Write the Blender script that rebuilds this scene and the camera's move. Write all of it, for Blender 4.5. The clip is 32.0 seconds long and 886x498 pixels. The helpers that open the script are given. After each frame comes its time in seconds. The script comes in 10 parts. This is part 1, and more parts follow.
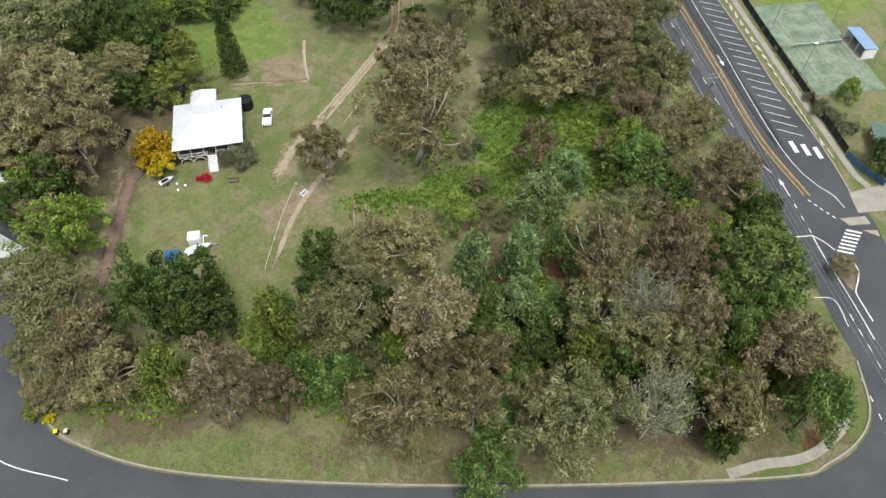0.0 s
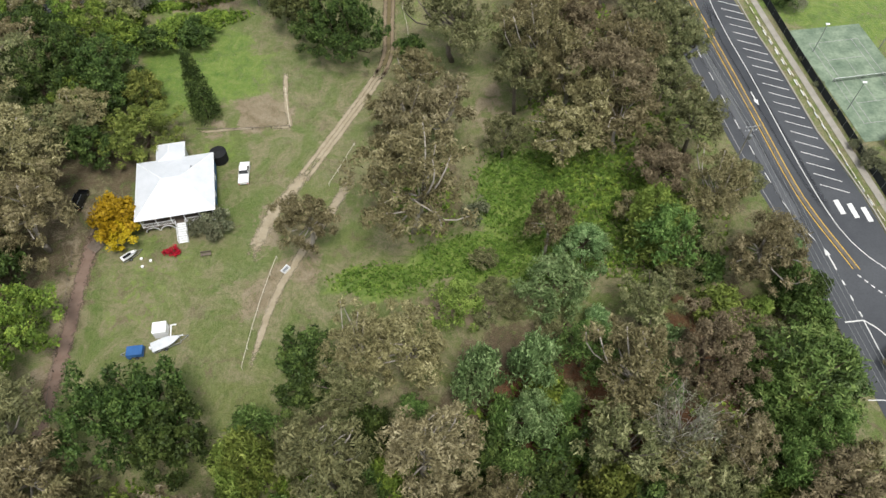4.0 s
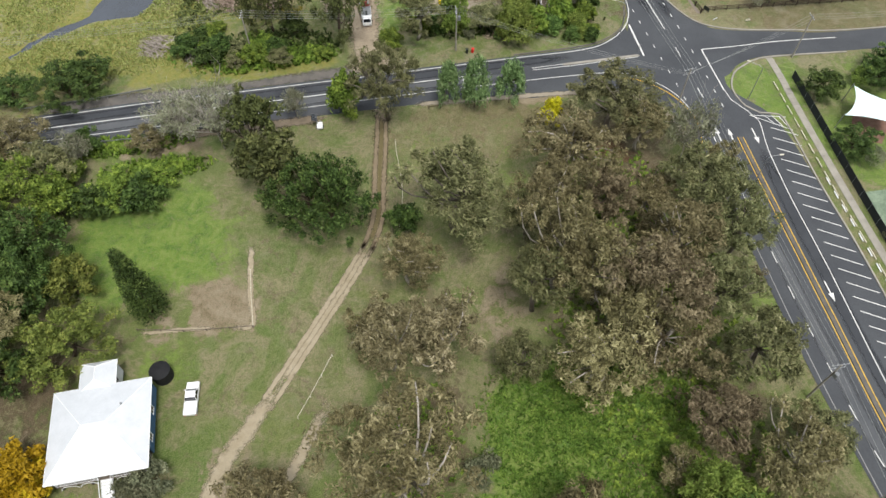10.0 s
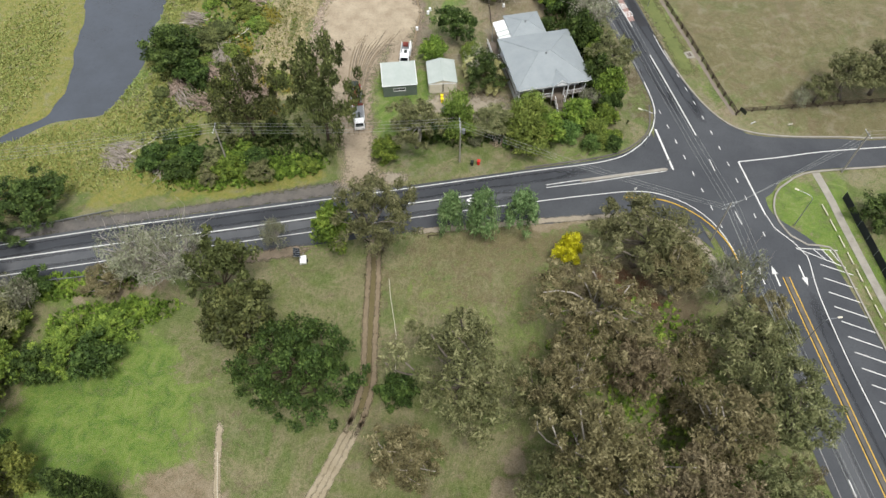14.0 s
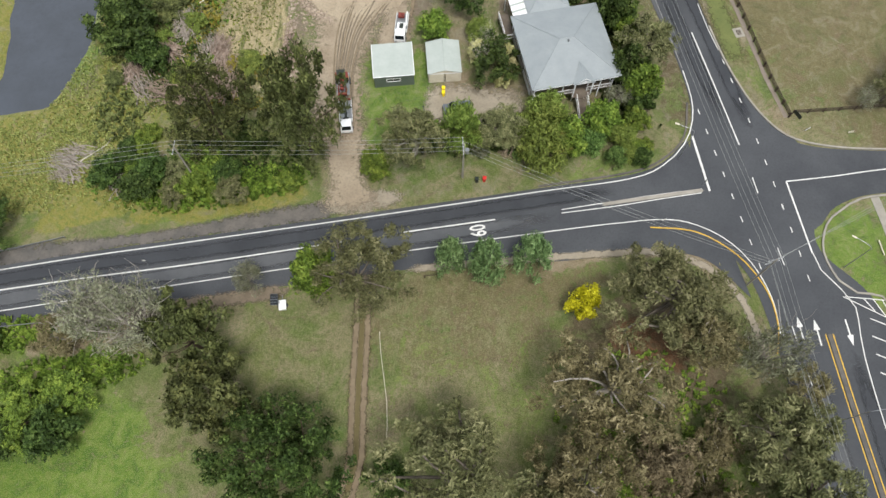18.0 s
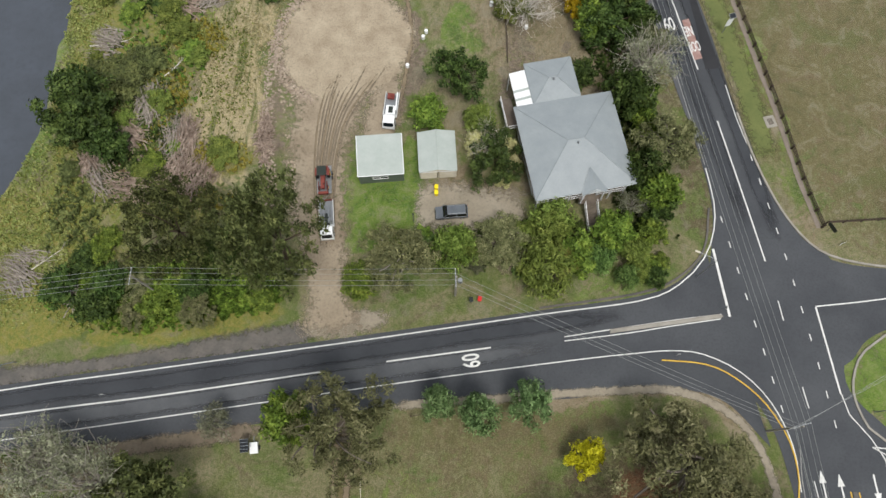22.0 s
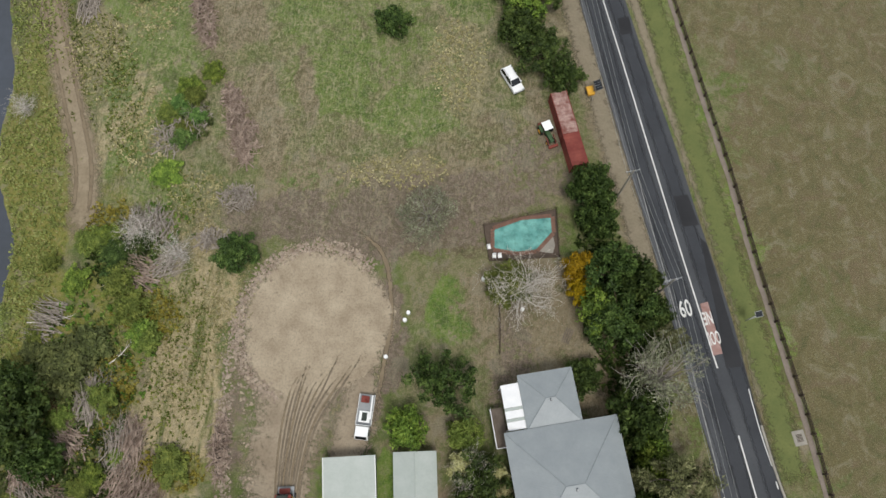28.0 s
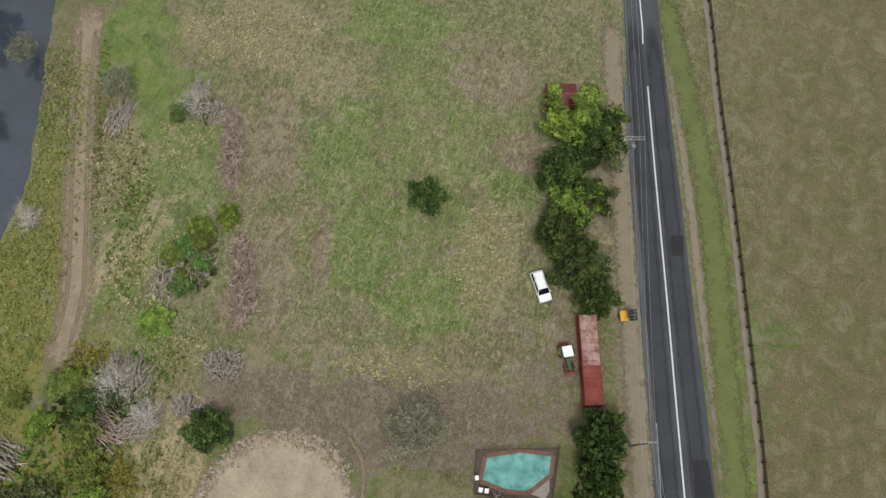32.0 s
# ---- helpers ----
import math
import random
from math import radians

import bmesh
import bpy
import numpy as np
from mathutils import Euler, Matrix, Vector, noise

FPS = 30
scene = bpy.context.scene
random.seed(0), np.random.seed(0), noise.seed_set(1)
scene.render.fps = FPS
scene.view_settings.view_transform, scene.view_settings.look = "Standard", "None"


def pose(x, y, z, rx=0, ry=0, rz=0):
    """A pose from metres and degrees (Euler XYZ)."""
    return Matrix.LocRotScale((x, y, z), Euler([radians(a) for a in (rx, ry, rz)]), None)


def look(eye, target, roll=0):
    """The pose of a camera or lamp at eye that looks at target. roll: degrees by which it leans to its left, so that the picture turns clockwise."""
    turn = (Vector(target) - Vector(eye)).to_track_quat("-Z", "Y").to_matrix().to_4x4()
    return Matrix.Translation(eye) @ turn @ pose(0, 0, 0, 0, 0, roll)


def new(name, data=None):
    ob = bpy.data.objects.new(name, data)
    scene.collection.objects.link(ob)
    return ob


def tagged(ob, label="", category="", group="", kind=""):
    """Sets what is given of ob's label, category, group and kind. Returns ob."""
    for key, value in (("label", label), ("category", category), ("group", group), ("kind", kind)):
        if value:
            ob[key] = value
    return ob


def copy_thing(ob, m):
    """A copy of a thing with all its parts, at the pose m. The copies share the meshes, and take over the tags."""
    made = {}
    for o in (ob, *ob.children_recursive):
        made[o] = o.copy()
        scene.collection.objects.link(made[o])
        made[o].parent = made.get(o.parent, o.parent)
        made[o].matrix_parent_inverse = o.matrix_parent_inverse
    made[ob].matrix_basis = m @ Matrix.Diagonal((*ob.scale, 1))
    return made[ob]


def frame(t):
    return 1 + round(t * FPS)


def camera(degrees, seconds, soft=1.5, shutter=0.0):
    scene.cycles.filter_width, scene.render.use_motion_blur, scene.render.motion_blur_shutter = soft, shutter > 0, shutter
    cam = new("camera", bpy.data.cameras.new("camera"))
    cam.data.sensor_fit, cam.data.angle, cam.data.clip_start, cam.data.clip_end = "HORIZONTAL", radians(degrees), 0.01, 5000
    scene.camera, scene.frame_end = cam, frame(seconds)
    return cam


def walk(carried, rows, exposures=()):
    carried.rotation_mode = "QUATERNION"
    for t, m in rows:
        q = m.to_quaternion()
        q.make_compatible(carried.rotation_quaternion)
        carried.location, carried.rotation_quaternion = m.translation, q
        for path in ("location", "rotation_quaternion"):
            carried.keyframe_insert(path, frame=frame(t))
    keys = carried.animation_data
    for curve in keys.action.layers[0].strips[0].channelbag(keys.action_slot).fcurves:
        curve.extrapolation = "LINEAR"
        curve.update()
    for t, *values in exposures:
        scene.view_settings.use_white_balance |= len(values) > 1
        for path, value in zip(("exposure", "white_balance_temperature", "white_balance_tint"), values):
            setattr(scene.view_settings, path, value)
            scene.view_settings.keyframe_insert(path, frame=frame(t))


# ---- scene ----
cam = camera(64.2, 32.0)
PATH = [
    (0, (1.732, 5.184, 100.887), (1.708, 6.399, 99.3), -0.0),
    (0.5, (1.444, 7.824, 100.647), (1.431, 9.043, 99.062), -0.1),
    (1, (1.323, 11.057, 100.769), (1.309, 12.234, 99.152), -0.1),
    (1.5, (1.262, 14.433, 100.807), (1.246, 15.558, 99.154), -0.1),
    (2, (1.235, 18.056, 100.827), (1.217, 19.17, 99.166), -0.2),
    (2.5, (0.876, 21.051, 100.6), (0.861, 22.171, 98.944), -0.0),
    (3, (0.6, 24.408, 100.463), (0.586, 25.533, 98.81), 0.0),
    (3.5, (0.808, 27.919, 100.377), (0.791, 29.046, 98.724), -0.1),
    (5.5, (0.464, 42.113, 98.882), (0.451, 43.241, 97.231), -0.1),
    (6, (-0.022, 45.716, 97.946), (-0.031, 46.849, 96.298), 0.1),
    (6.5, (-0.097, 49.602, 97.496), (-0.106, 50.735, 95.848), 0.3),
    (7, (-0.003, 53.313, 97.065), (-0.014, 54.448, 95.418), 0.2),
    (7.5, (0.073, 57.013, 96.944), (0.059, 58.154, 95.301), 0.2),
    (8, (0.196, 60.703, 97.16), (0.179, 61.845, 95.519), 0.1),
    (8.5, (0.502, 64.597, 97.462), (0.479, 65.738, 95.819), -0.0),
    (9, (0.586, 68.387, 97.625), (0.561, 69.528, 95.983), 0.0),
    (9.5, (0.445, 72.627, 98.156), (0.422, 73.759, 96.507), 0.2),
    (10, (0.466, 76.545, 98.335), (0.441, 77.675, 96.685), 0.2),
    (10.5, (0.71, 80.47, 98.274), (0.681, 81.598, 96.623), 0.1),
    (11, (0.831, 84.326, 98.347), (0.799, 85.453, 96.694), 0.1),
    (11.5, (0.882, 88.311, 98.623), (0.846, 89.435, 96.969), -0.0),
    (12, (0.731, 92.231, 98.672), (0.695, 93.355, 97.018), 0.1),
    (12.5, (0.738, 96.246, 98.754), (0.701, 97.367, 97.098), 0.1),
    (13, (0.716, 99.95, 98.717), (0.677, 101.073, 97.062), 0.1),
    (13.5, (0.239, 104.18, 99.064), (0.204, 105.298, 97.406), 0.1),
    (14, (0.072, 108.034, 99.059), (0.037, 109.151, 97.4), 0.1),
    (14.5, (0.101, 111.923, 98.968), (0.064, 113.038, 97.308), 0.1),
    (16.5, (-0.041, 128.166, 99.765), (-0.08, 129.102, 97.998), 0.1),
    (17, (-0.041, 132.192, 99.865), (-0.081, 133.071, 98.069), 0.0),
    (17.5, (-0.131, 136.389, 99.914), (-0.169, 137.209, 98.09), 0.0),
    (18, (-0.084, 140.662, 99.66), (-0.121, 141.423, 97.811), -0.0),
    (18.5, (-0.164, 144.184, 99.679), (-0.197, 144.826, 97.785), -0.0),
    (19, (-0.079, 148.015, 99.519), (-0.111, 148.588, 97.603), 0.0),
    (19.5, (0.033, 151.54, 99.259), (0.0, 152.12, 97.345), 0.0),
    (20, (0.243, 155.243, 99.077), (0.206, 155.827, 97.164), -0.1),
    (20.5, (0.325, 158.601, 98.936), (0.286, 159.194, 97.026), -0.1),
    (21, (0.239, 162.292, 98.77), (0.201, 162.89, 96.862), -0.0),
    (21.5, (0.172, 166.212, 98.685), (0.135, 166.81, 96.777), 0.0),
    (22, (0.159, 170.084, 98.582), (0.121, 170.683, 96.674), 0.1),
    (22.5, (0.104, 173.94, 98.614), (0.066, 174.54, 96.707), 0.1),
    (23, (-0.059, 178.145, 98.95), (-0.097, 178.738, 97.041), 0.0),
    (23.5, (-0.062, 182.574, 98.94), (-0.101, 183.157, 97.027), -0.1),
    (24, (-0.171, 186.709, 99.077), (-0.211, 187.287, 97.163), 0.0),
    (24.5, (-0.232, 190.357, 99.055), (-0.272, 190.939, 97.142), 0.0),
    (25, (-0.134, 194.055, 98.934), (-0.177, 194.64, 97.022), 0.0),
    (25.5, (-0.172, 197.833, 98.852), (-0.215, 198.42, 96.941), 0.0),
    (27.5, (-0.152, 213.223, 98.899), (-0.203, 213.811, 96.988), -0.0),
    (28, (-0.15, 216.741, 98.799), (-0.202, 217.335, 96.89), -0.0),
    (28.5, (-0.176, 220.441, 98.591), (-0.229, 221.04, 96.683), -0.0),
    (29, (-0.244, 223.827, 98.568), (-0.299, 224.43, 96.662), -0.0),
    (29.5, (-0.323, 227.485, 98.633), (-0.384, 228.091, 96.728), 0.0),
    (30, (-0.412, 231.564, 98.77), (-0.486, 232.167, 96.865), -0.0),
    (30.5, (-0.402, 235.366, 98.823), (-0.499, 235.968, 96.919), 0.0),
    (31, (-0.34, 239.225, 98.782), (-0.466, 239.826, 96.878), -0.0),
    (31.5, (-0.422, 243.274, 98.972), (-0.574, 243.865, 97.067), 0.0),
    (32, (-0.586, 247.293, 98.895), (-0.759, 247.878, 96.99), -0.0),
]
walk(cam, [(t, look(eye, target, roll)) for t, eye, target, roll in PATH], [(0, 0.68), (6, 0.63), (13, 0.62), (20, 0.44), (24, 0.12), (28, 0.0), (32, 0.0)])

# ---------------------------------------------------------------- light
world = bpy.data.worlds.new("overcast_sky")
scene.world = world
world.use_nodes = True
wn, wl = world.node_tree.nodes, world.node_tree.links
sky = wn.new("ShaderNodeTexSky")
sky.sky_type = "NISHITA"
sky.sun_disc = False
sky.sun_elevation, sky.sun_rotation = radians(68), radians(159)
sky.air_density, sky.dust_density, sky.ozone_density = 1.0, 4.0, 1.0
# a closed cloud deck: most of the sky's blue is filtered out
mixsky = wn.new("ShaderNodeMixRGB")
mixsky.inputs[0].default_value = 0.72
mixsky.inputs[2].default_value = (9.0, 9.3, 9.6, 1)
wl.new(sky.outputs[0], mixsky.inputs[1])
wl.new(mixsky.outputs[0], wn["Background"].inputs[0])
wn["Background"].inputs[1].default_value = 0.085

sun = new("sun", bpy.data.lights.new("sun", "SUN"))
sun.data.energy, sun.data.angle, sun.data.color = 2.3, radians(16), (1.0, 0.97, 0.92)
sun.matrix_world = look((16, -42, 110), (0, 0, 0))

# ---------------------------------------------------------------- small helpers
def col(h):
    """Linear colour from an sRGB hex string."""
    v = [int(h[i:i + 2], 16) / 255 for i in (0, 2, 4)]
    return tuple(((c + 0.055) / 1.055) ** 2.4 if c > 0.04 else c / 12.92 for c in v) + (1,)


def dull(h):
    """The same colour as a dull natural surface in the open reflects it."""
    return tuple(v * 0.7 for v in col(h)[:3]) + (1,)


def node(nt, kind, **kw):
    n = nt.nodes.new(kind)
    for k, v in kw.items():
        n.inputs[k].default_value = v
    return n


def mixer(nt, fac, a, b, blend="MIX"):
    n = nt.nodes.new("ShaderNodeMixRGB")
    n.blend_type = blend
    for i, v in enumerate((fac, a, b)):
        if isinstance(v, bpy.types.NodeSocket):
            nt.links.new(v, n.inputs[i])
        else:
            n.inputs[i].default_value = v
    return n.outputs[0]


def ramp(nt, fac, lo, hi):
    n = nt.nodes.new("ShaderNodeMapRange")
    n.inputs[1].default_value, n.inputs[2].default_value = lo, hi
    nt.links.new(fac, n.inputs[0])
    return n.outputs[0]


def mat(name, c1, c2, rough=0.8, big=0.4, fine=6.0, bump=0.15, metal=0.0, speck=0.25, coord="world", spec=0.3, vary=0.0):
    """Two tones mixed by a broad and a fine noise, with relief."""
    m = bpy.data.materials.new(name)
    m.use_nodes = True
    nt = m.node_tree
    bs = nt.nodes["Principled BSDF"]
    if coord == "world":
        co = nt.nodes.new("ShaderNodeNewGeometry").outputs["Position"]
    else:
        co = nt.nodes.new("ShaderNodeTexCoord").outputs["Object"]
    n1 = node(nt, "ShaderNodeTexNoise", Scale=big, Detail=5.0, Roughness=0.6)
    n2 = node(nt, "ShaderNodeTexNoise", Scale=fine, Detail=4.0, Roughness=0.7)
    for n in (n1, n2):
        nt.links.new(co, n.inputs["Vector"])
    tone = col if int(c1[:2], 16) > 0xb8 else dull
    c = mixer(nt, ramp(nt, n1.outputs[0], 0.32, 0.68), tone(c1), tone(c2))
    dark = tuple(v * 0.45 for v in tone(c1)[:3]) + (1,)
    f = nt.nodes.new("ShaderNodeMath")
    f.operation, f.inputs[1].default_value = "MULTIPLY", speck
    nt.links.new(ramp(nt, n2.outputs[0], 0.45, 0.75), f.inputs[0])
    c = mixer(nt, f.outputs[0], c, dark)
    if vary:
        oi = nt.nodes.new("ShaderNodeObjectInfo")
        hs = node(nt, "ShaderNodeHueSaturation")
        nt.links.new(ramp_to(nt, oi.outputs["Random"], 1 - vary, 1 + vary), hs.inputs["Value"])
        nt.links.new(c, hs.inputs["Color"])
        c = hs.outputs[0]
    nt.links.new(c, bs.inputs["Base Color"])
    bs.inputs["Roughness"].default_value = rough
    bs.inputs["Metallic"].default_value = metal
    bs.inputs["Specular IOR Level"].default_value = spec
    if bump:
        b = node(nt, "ShaderNodeBump", Strength=bump, Distance=0.05)
        nt.links.new(n2.outputs[0], b.inputs["Height"])
        nt.links.new(b.outputs[0], bs.inputs["Normal"])
    return m


def ramp_to(nt, fac, lo, hi):
    n = nt.nodes.new("ShaderNodeMapRange")
    n.inputs[3].default_value, n.inputs[4].default_value = lo, hi
    nt.links.new(fac, n.inputs[0])
    return n.outputs[0]


def leaf_mat(name, dark, mid, light, through_light=0.12, gain=1.0):
    """Foliage: every leaf spray has its own tone, every tree its own cast."""
    m = bpy.data.materials.new(name)
    m.use_nodes = True
    nt = m.node_tree
    bs = nt.nodes["Principled BSDF"]
    geo = nt.nodes.new("ShaderNodeNewGeometry")
    oi = nt.nodes.new("ShaderNodeObjectInfo")
    r = nt.nodes.new("ShaderNodeValToRGB")
    r.color_ramp.elements[0].color = dull(dark)
    r.color_ramp.elements[1].color = dull(light)
    e = r.color_ramp.elements.new(0.55)
    e.color = dull(mid)
    tex = nt.nodes.new("ShaderNodeTexCoord")
    nz = node(nt, "ShaderNodeTexNoise", Scale=0.6, Detail=3.0, Roughness=0.6)
    nt.links.new(tex.outputs["Object"], nz.inputs["Vector"])
    s = nt.nodes.new("ShaderNodeMath")
    s.operation = "MULTIPLY_ADD"
    s.inputs[1].default_value, s.inputs[2].default_value = 0.34, 0.0
    nt.links.new(geo.outputs["Random Per Island"], s.inputs[0])
    s2 = nt.nodes.new("ShaderNodeMath")
    s2.operation = "ADD"
    nt.links.new(s.outputs[0], s2.inputs[0])
    nt.links.new(ramp_to(nt, ramp(nt, nz.outputs[0], 0.36, 0.64), 0.0, 0.66), s2.inputs[1])
    nt.links.new(s2.outputs[0], r.inputs[0])
    hs = node(nt, "ShaderNodeHueSaturation")
    nt.links.new(ramp_to(nt, oi.outputs["Random"], 0.488, 0.512), hs.inputs["Hue"])
    nt.links.new(ramp_to(nt, oi.outputs["Random"], 1.3 * gain, 1.9 * gain), hs.inputs["Value"])
    hs.inputs["Saturation"].default_value = 1.0
    # leaflets and gaps within a spray
    nf = node(nt, "ShaderNodeTexNoise", Scale=6.5, Detail=3.0, Roughness=0.8)
    nt.links.new(tex.outputs["Object"], nf.inputs["Vector"])
    cc = mixer(nt, ramp_to(nt, ramp(nt, nf.outputs[0], 0.48, 0.62), 0.0, 0.6), r.outputs[0], dull(dark))
    cc = mixer(nt, ramp_to(nt, ramp(nt, nf.outputs[0], 0.46, 0.34), 0.0, 0.5), cc, dull(light))
    nt.links.new(cc, hs.inputs["Color"])
    nt.links.new(hs.outputs[0], bs.inputs["Base Color"])
    bs.inputs["Roughness"].default_value = 0.6
    bs.inputs["Specular IOR Level"].default_value = 0.16
    tr = nt.nodes.new("ShaderNodeBsdfTranslucent")
    nt.links.new(hs.outputs[0], tr.inputs["Color"])
    mx = nt.nodes.new("ShaderNodeMixShader")
    mx.inputs[0].default_value = through_light
    nt.links.new(bs.outputs[0], mx.inputs[1])
    nt.links.new(tr.outputs[0], mx.inputs[2])
    nt.links.new(mx.outputs[0], nt.nodes["Material Output"].inputs["Surface"])
    return m


def corrugated(name, c1, c2, pitch=0.19, axis=0, rough=0.45, strength=0.6, sheet=0.76):
    """Ribbed sheet iron: ribs, sheet laps and weathering, in the object's own axes."""
    m = mat(name, c1, c2, rough, 0.5, 3.0, 0, 0.0, 0.12, "object", 0.4)
    nt = m.node_tree
    bs = nt.nodes["Principled BSDF"]
    tex = nt.nodes.new("ShaderNodeTexCoord")
    wv = node(nt, "ShaderNodeTexWave", Scale=0.314 / pitch)
    wv.bands_direction = "XYZ"[axis]
    nt.links.new(tex.outputs["Object"], wv.inputs["Vector"])
    b = node(nt, "ShaderNodeBump", Strength=strength, Distance=0.02)
    nt.links.new(wv.outputs[1], b.inputs["Height"])
    nt.links.new(b.outputs[0], bs.inputs["Normal"])
    return m


def thing(name, label, category, m=None, group="", kind=""):
    ob = new(name)
    ob.empty_display_size = 0.3
    if m is not None:
        ob.matrix_basis = m
    return tagged(ob, label, category, group, kind)


def part(name, bm, material, parent=None, label="", smooth=False):
    """Links a bmesh as one mesh object under a thing or a part."""
    me = bpy.data.meshes.new(name)
    bm.to_mesh(me)
    bm.free()
    me.materials.append(material)
    if smooth:
        me.shade_smooth()
    ob = new(name, me)
    ob.parent = parent
    if label:
        ob["label"] = label
    return ob


def again(ob, m, parent=None):
    """One more part that shares its mesh with ob."""
    o = new(ob.name.split(".")[0], ob.data)
    o.parent = parent or ob.parent
    o.matrix_basis = m
    for k in ("label",):
        if k in ob:
            o[k] = ob[k]
    return o


def mesh_from(name, verts, faces, materials, smooth=False):
    me = bpy.data.meshes.new(name)
    me.from_pydata([tuple(map(float, v)) for v in verts], [], [tuple(map(int, f)) for f in faces])
    for x in materials if isinstance(materials, (list, tuple)) else (materials,):
        me.materials.append(x)
    if smooth:
        me.shade_smooth()
    return me


def box(bm, c, s, rz=0.0, rx=0.0, ry=0.0, bevel=0.0, taper=1.0):
    """A box with its centre, size, turn, bevelled edges and a taper towards its top."""
    made = bmesh.ops.create_cube(bm, size=1.0)["verts"]
    for v in made:
        k = taper if v.co.z > 0 else 1.0
        v.co = Vector((v.co.x * s[0] * k, v.co.y * s[1] * k, v.co.z * s[2]))
    if bevel:
        es = list({e for v in made for e in v.link_edges})
        out = bmesh.ops.bevel(bm, geom=es, offset=bevel, segments=2, affect="EDGES", profile=0.5)
        made = list({v for f in out["faces"] for v in f.verts} | {v for v in made if v.is_valid})
    bmesh.ops.transform(bm, matrix=pose(*c, rx, ry, rz), verts=made)
    return made


def rod(bm, a, b, r1, r2=None, n=8):
    """A tapered round bar from a to b."""
    a, b = Vector(a), Vector(b)
    d = b - a
    made = bmesh.ops.create_cone(bm, cap_ends=True, segments=n, radius1=r1, radius2=r1 if r2 is None else r2, depth=d.length)["verts"]
    bmesh.ops.transform(bm, matrix=Matrix.Translation((a + b) / 2) @ d.to_track_quat("Z", "Y").to_matrix().to_4x4(), verts=made)
    return made


def poly(bm, pts):
    return bm.faces.new([bm.verts.new(p) for p in pts])


def slab(bm, pts, z0, z1):
    """A flat plate with straight sides over an outline."""
    f = poly(bm, [(x, y, z0) for x, y in pts])
    out = bmesh.ops.extrude_face_region(bm, geom=[f])
    for v in out["geom"]:
        if isinstance(v, bmesh.types.BMVert):
            v.co.z = z1
    bmesh.ops.recalc_face_normals(bm, faces=bm.faces[:])


def smooth_line(pts, step=1.5):
    """A Catmull-Rom line through pts, with a point about every step metres."""
    p = [Vector((*q[:2], 0)) for q in pts]
    p = [p[0] * 2 - p[1]] + p + [p[-1] * 2 - p[-2]]
    out = []
    for i in range(1, len(p) - 2):
        n = max(1, int((p[i + 1] - p[i]).length / step))
        for k in range(n):
            t = k / n
            a, b, c, d = p[i - 1], p[i], p[i + 1], p[i + 2]
            out.append(0.5 * (2 * b + (c - a) * t + (2 * a - 5 * b + 4 * c - d) * t * t + (3 * b - a - 3 * c + d) * t ** 3))
    out.append(p[-2])
    return out


def along(line, d):
    """Point and direction d metres along a line."""
    for a, b in zip(line, line[1:]):
        l = (b - a).length
        if d <= l and l > 0:
            return a + (b - a) * (d / l), (b - a) / l
        d -= l
    return line[-1], (line[-1] - line[-2]).normalized()


def length(line):
    return sum((b - a).length for a, b in zip(line, line[1:]))


def ribbon(bm, line, width, z, rough_edge=0.0, thick=0.0, seed=1, taper_ends=0.0):
    """A band of a width (a number or a function of the share along) that follows a line."""
    rng = random.Random(seed)
    tot, run, rows = length(line), 0.0, []
    for i, p in enumerate(line):
        a, b = line[max(0, i - 1)], line[min(len(line) - 1, i + 1)]
        run += (p - line[i - 1]).length if i else 0
        d = (b - a).normalized()
        n = Vector((-d.y, d.x, 0))
        w = width(run / tot) if callable(width) else width
        if taper_ends:
            w *= min(1.0, 0.15 + run / taper_ends, 0.15 + (tot - run) / taper_ends)
        l = w / 2 + rng.uniform(-1, 1) * rough_edge
        r = w / 2 + rng.uniform(-1, 1) * rough_edge
        rows.append((p + n * l, p - n * r))
    top = [[bm.verts.new((q.x, q.y, z)) for q in row] for row in rows]
    for a, b in zip(top, top[1:]):
        bm.faces.new((a[0], a[1], b[1], b[0]))
    if thick:
        low = [[bm.verts.new((q.x, q.y, z - thick)) for q in row] for row in rows]
        for a, b, c, d in zip(top, top[1:], low, low[1:]):
            bm.faces.new((a[0], b[0], d[0], c[0]))
            bm.faces.new((a[1], c[1], d[1], b[1]))
        for a, c in ((top[0], low[0]), (top[-1], low[-1])):
            bm.faces.new((a[0], c[0], c[1], a[1]))
    bmesh.ops.recalc_face_normals(bm, faces=bm.faces[:])


def strip(bm, left, right, z, n=80):
    """A sheet between two smooth lines."""
    a, b = smooth_line(left, 1.0), smooth_line(right, 1.0)
    la, lb = length(a), length(b)
    rows = [(along(a, la * i / n)[0], along(b, lb * i / n)[0]) for i in range(n + 1)]
    vs = [[bm.verts.new((q.x, q.y, z)) for q in r] for r in rows]
    for p, q in zip(vs, vs[1:]):
        bm.faces.new((p[0], p[1], q[1], q[0]))
    bmesh.ops.recalc_face_normals(bm, faces=bm.faces[:])


def dashes(bm, line, width, z, on, off, start=0.0, end=None):
    d, tot = start, length(line) if end is None else end
    while d < tot:
        seg = [along(line, min(tot, d + on * k / 4))[0] for k in range(5)]
        if (seg[-1] - seg[0]).length > 0.2:
            ribbon(bm, seg, width, z)
        d += on + off


def sheet(name, bm, material, label="", category="", kind="structure", z=0.0):
    return tagged(part(name, bm, material), label, category, "", kind)


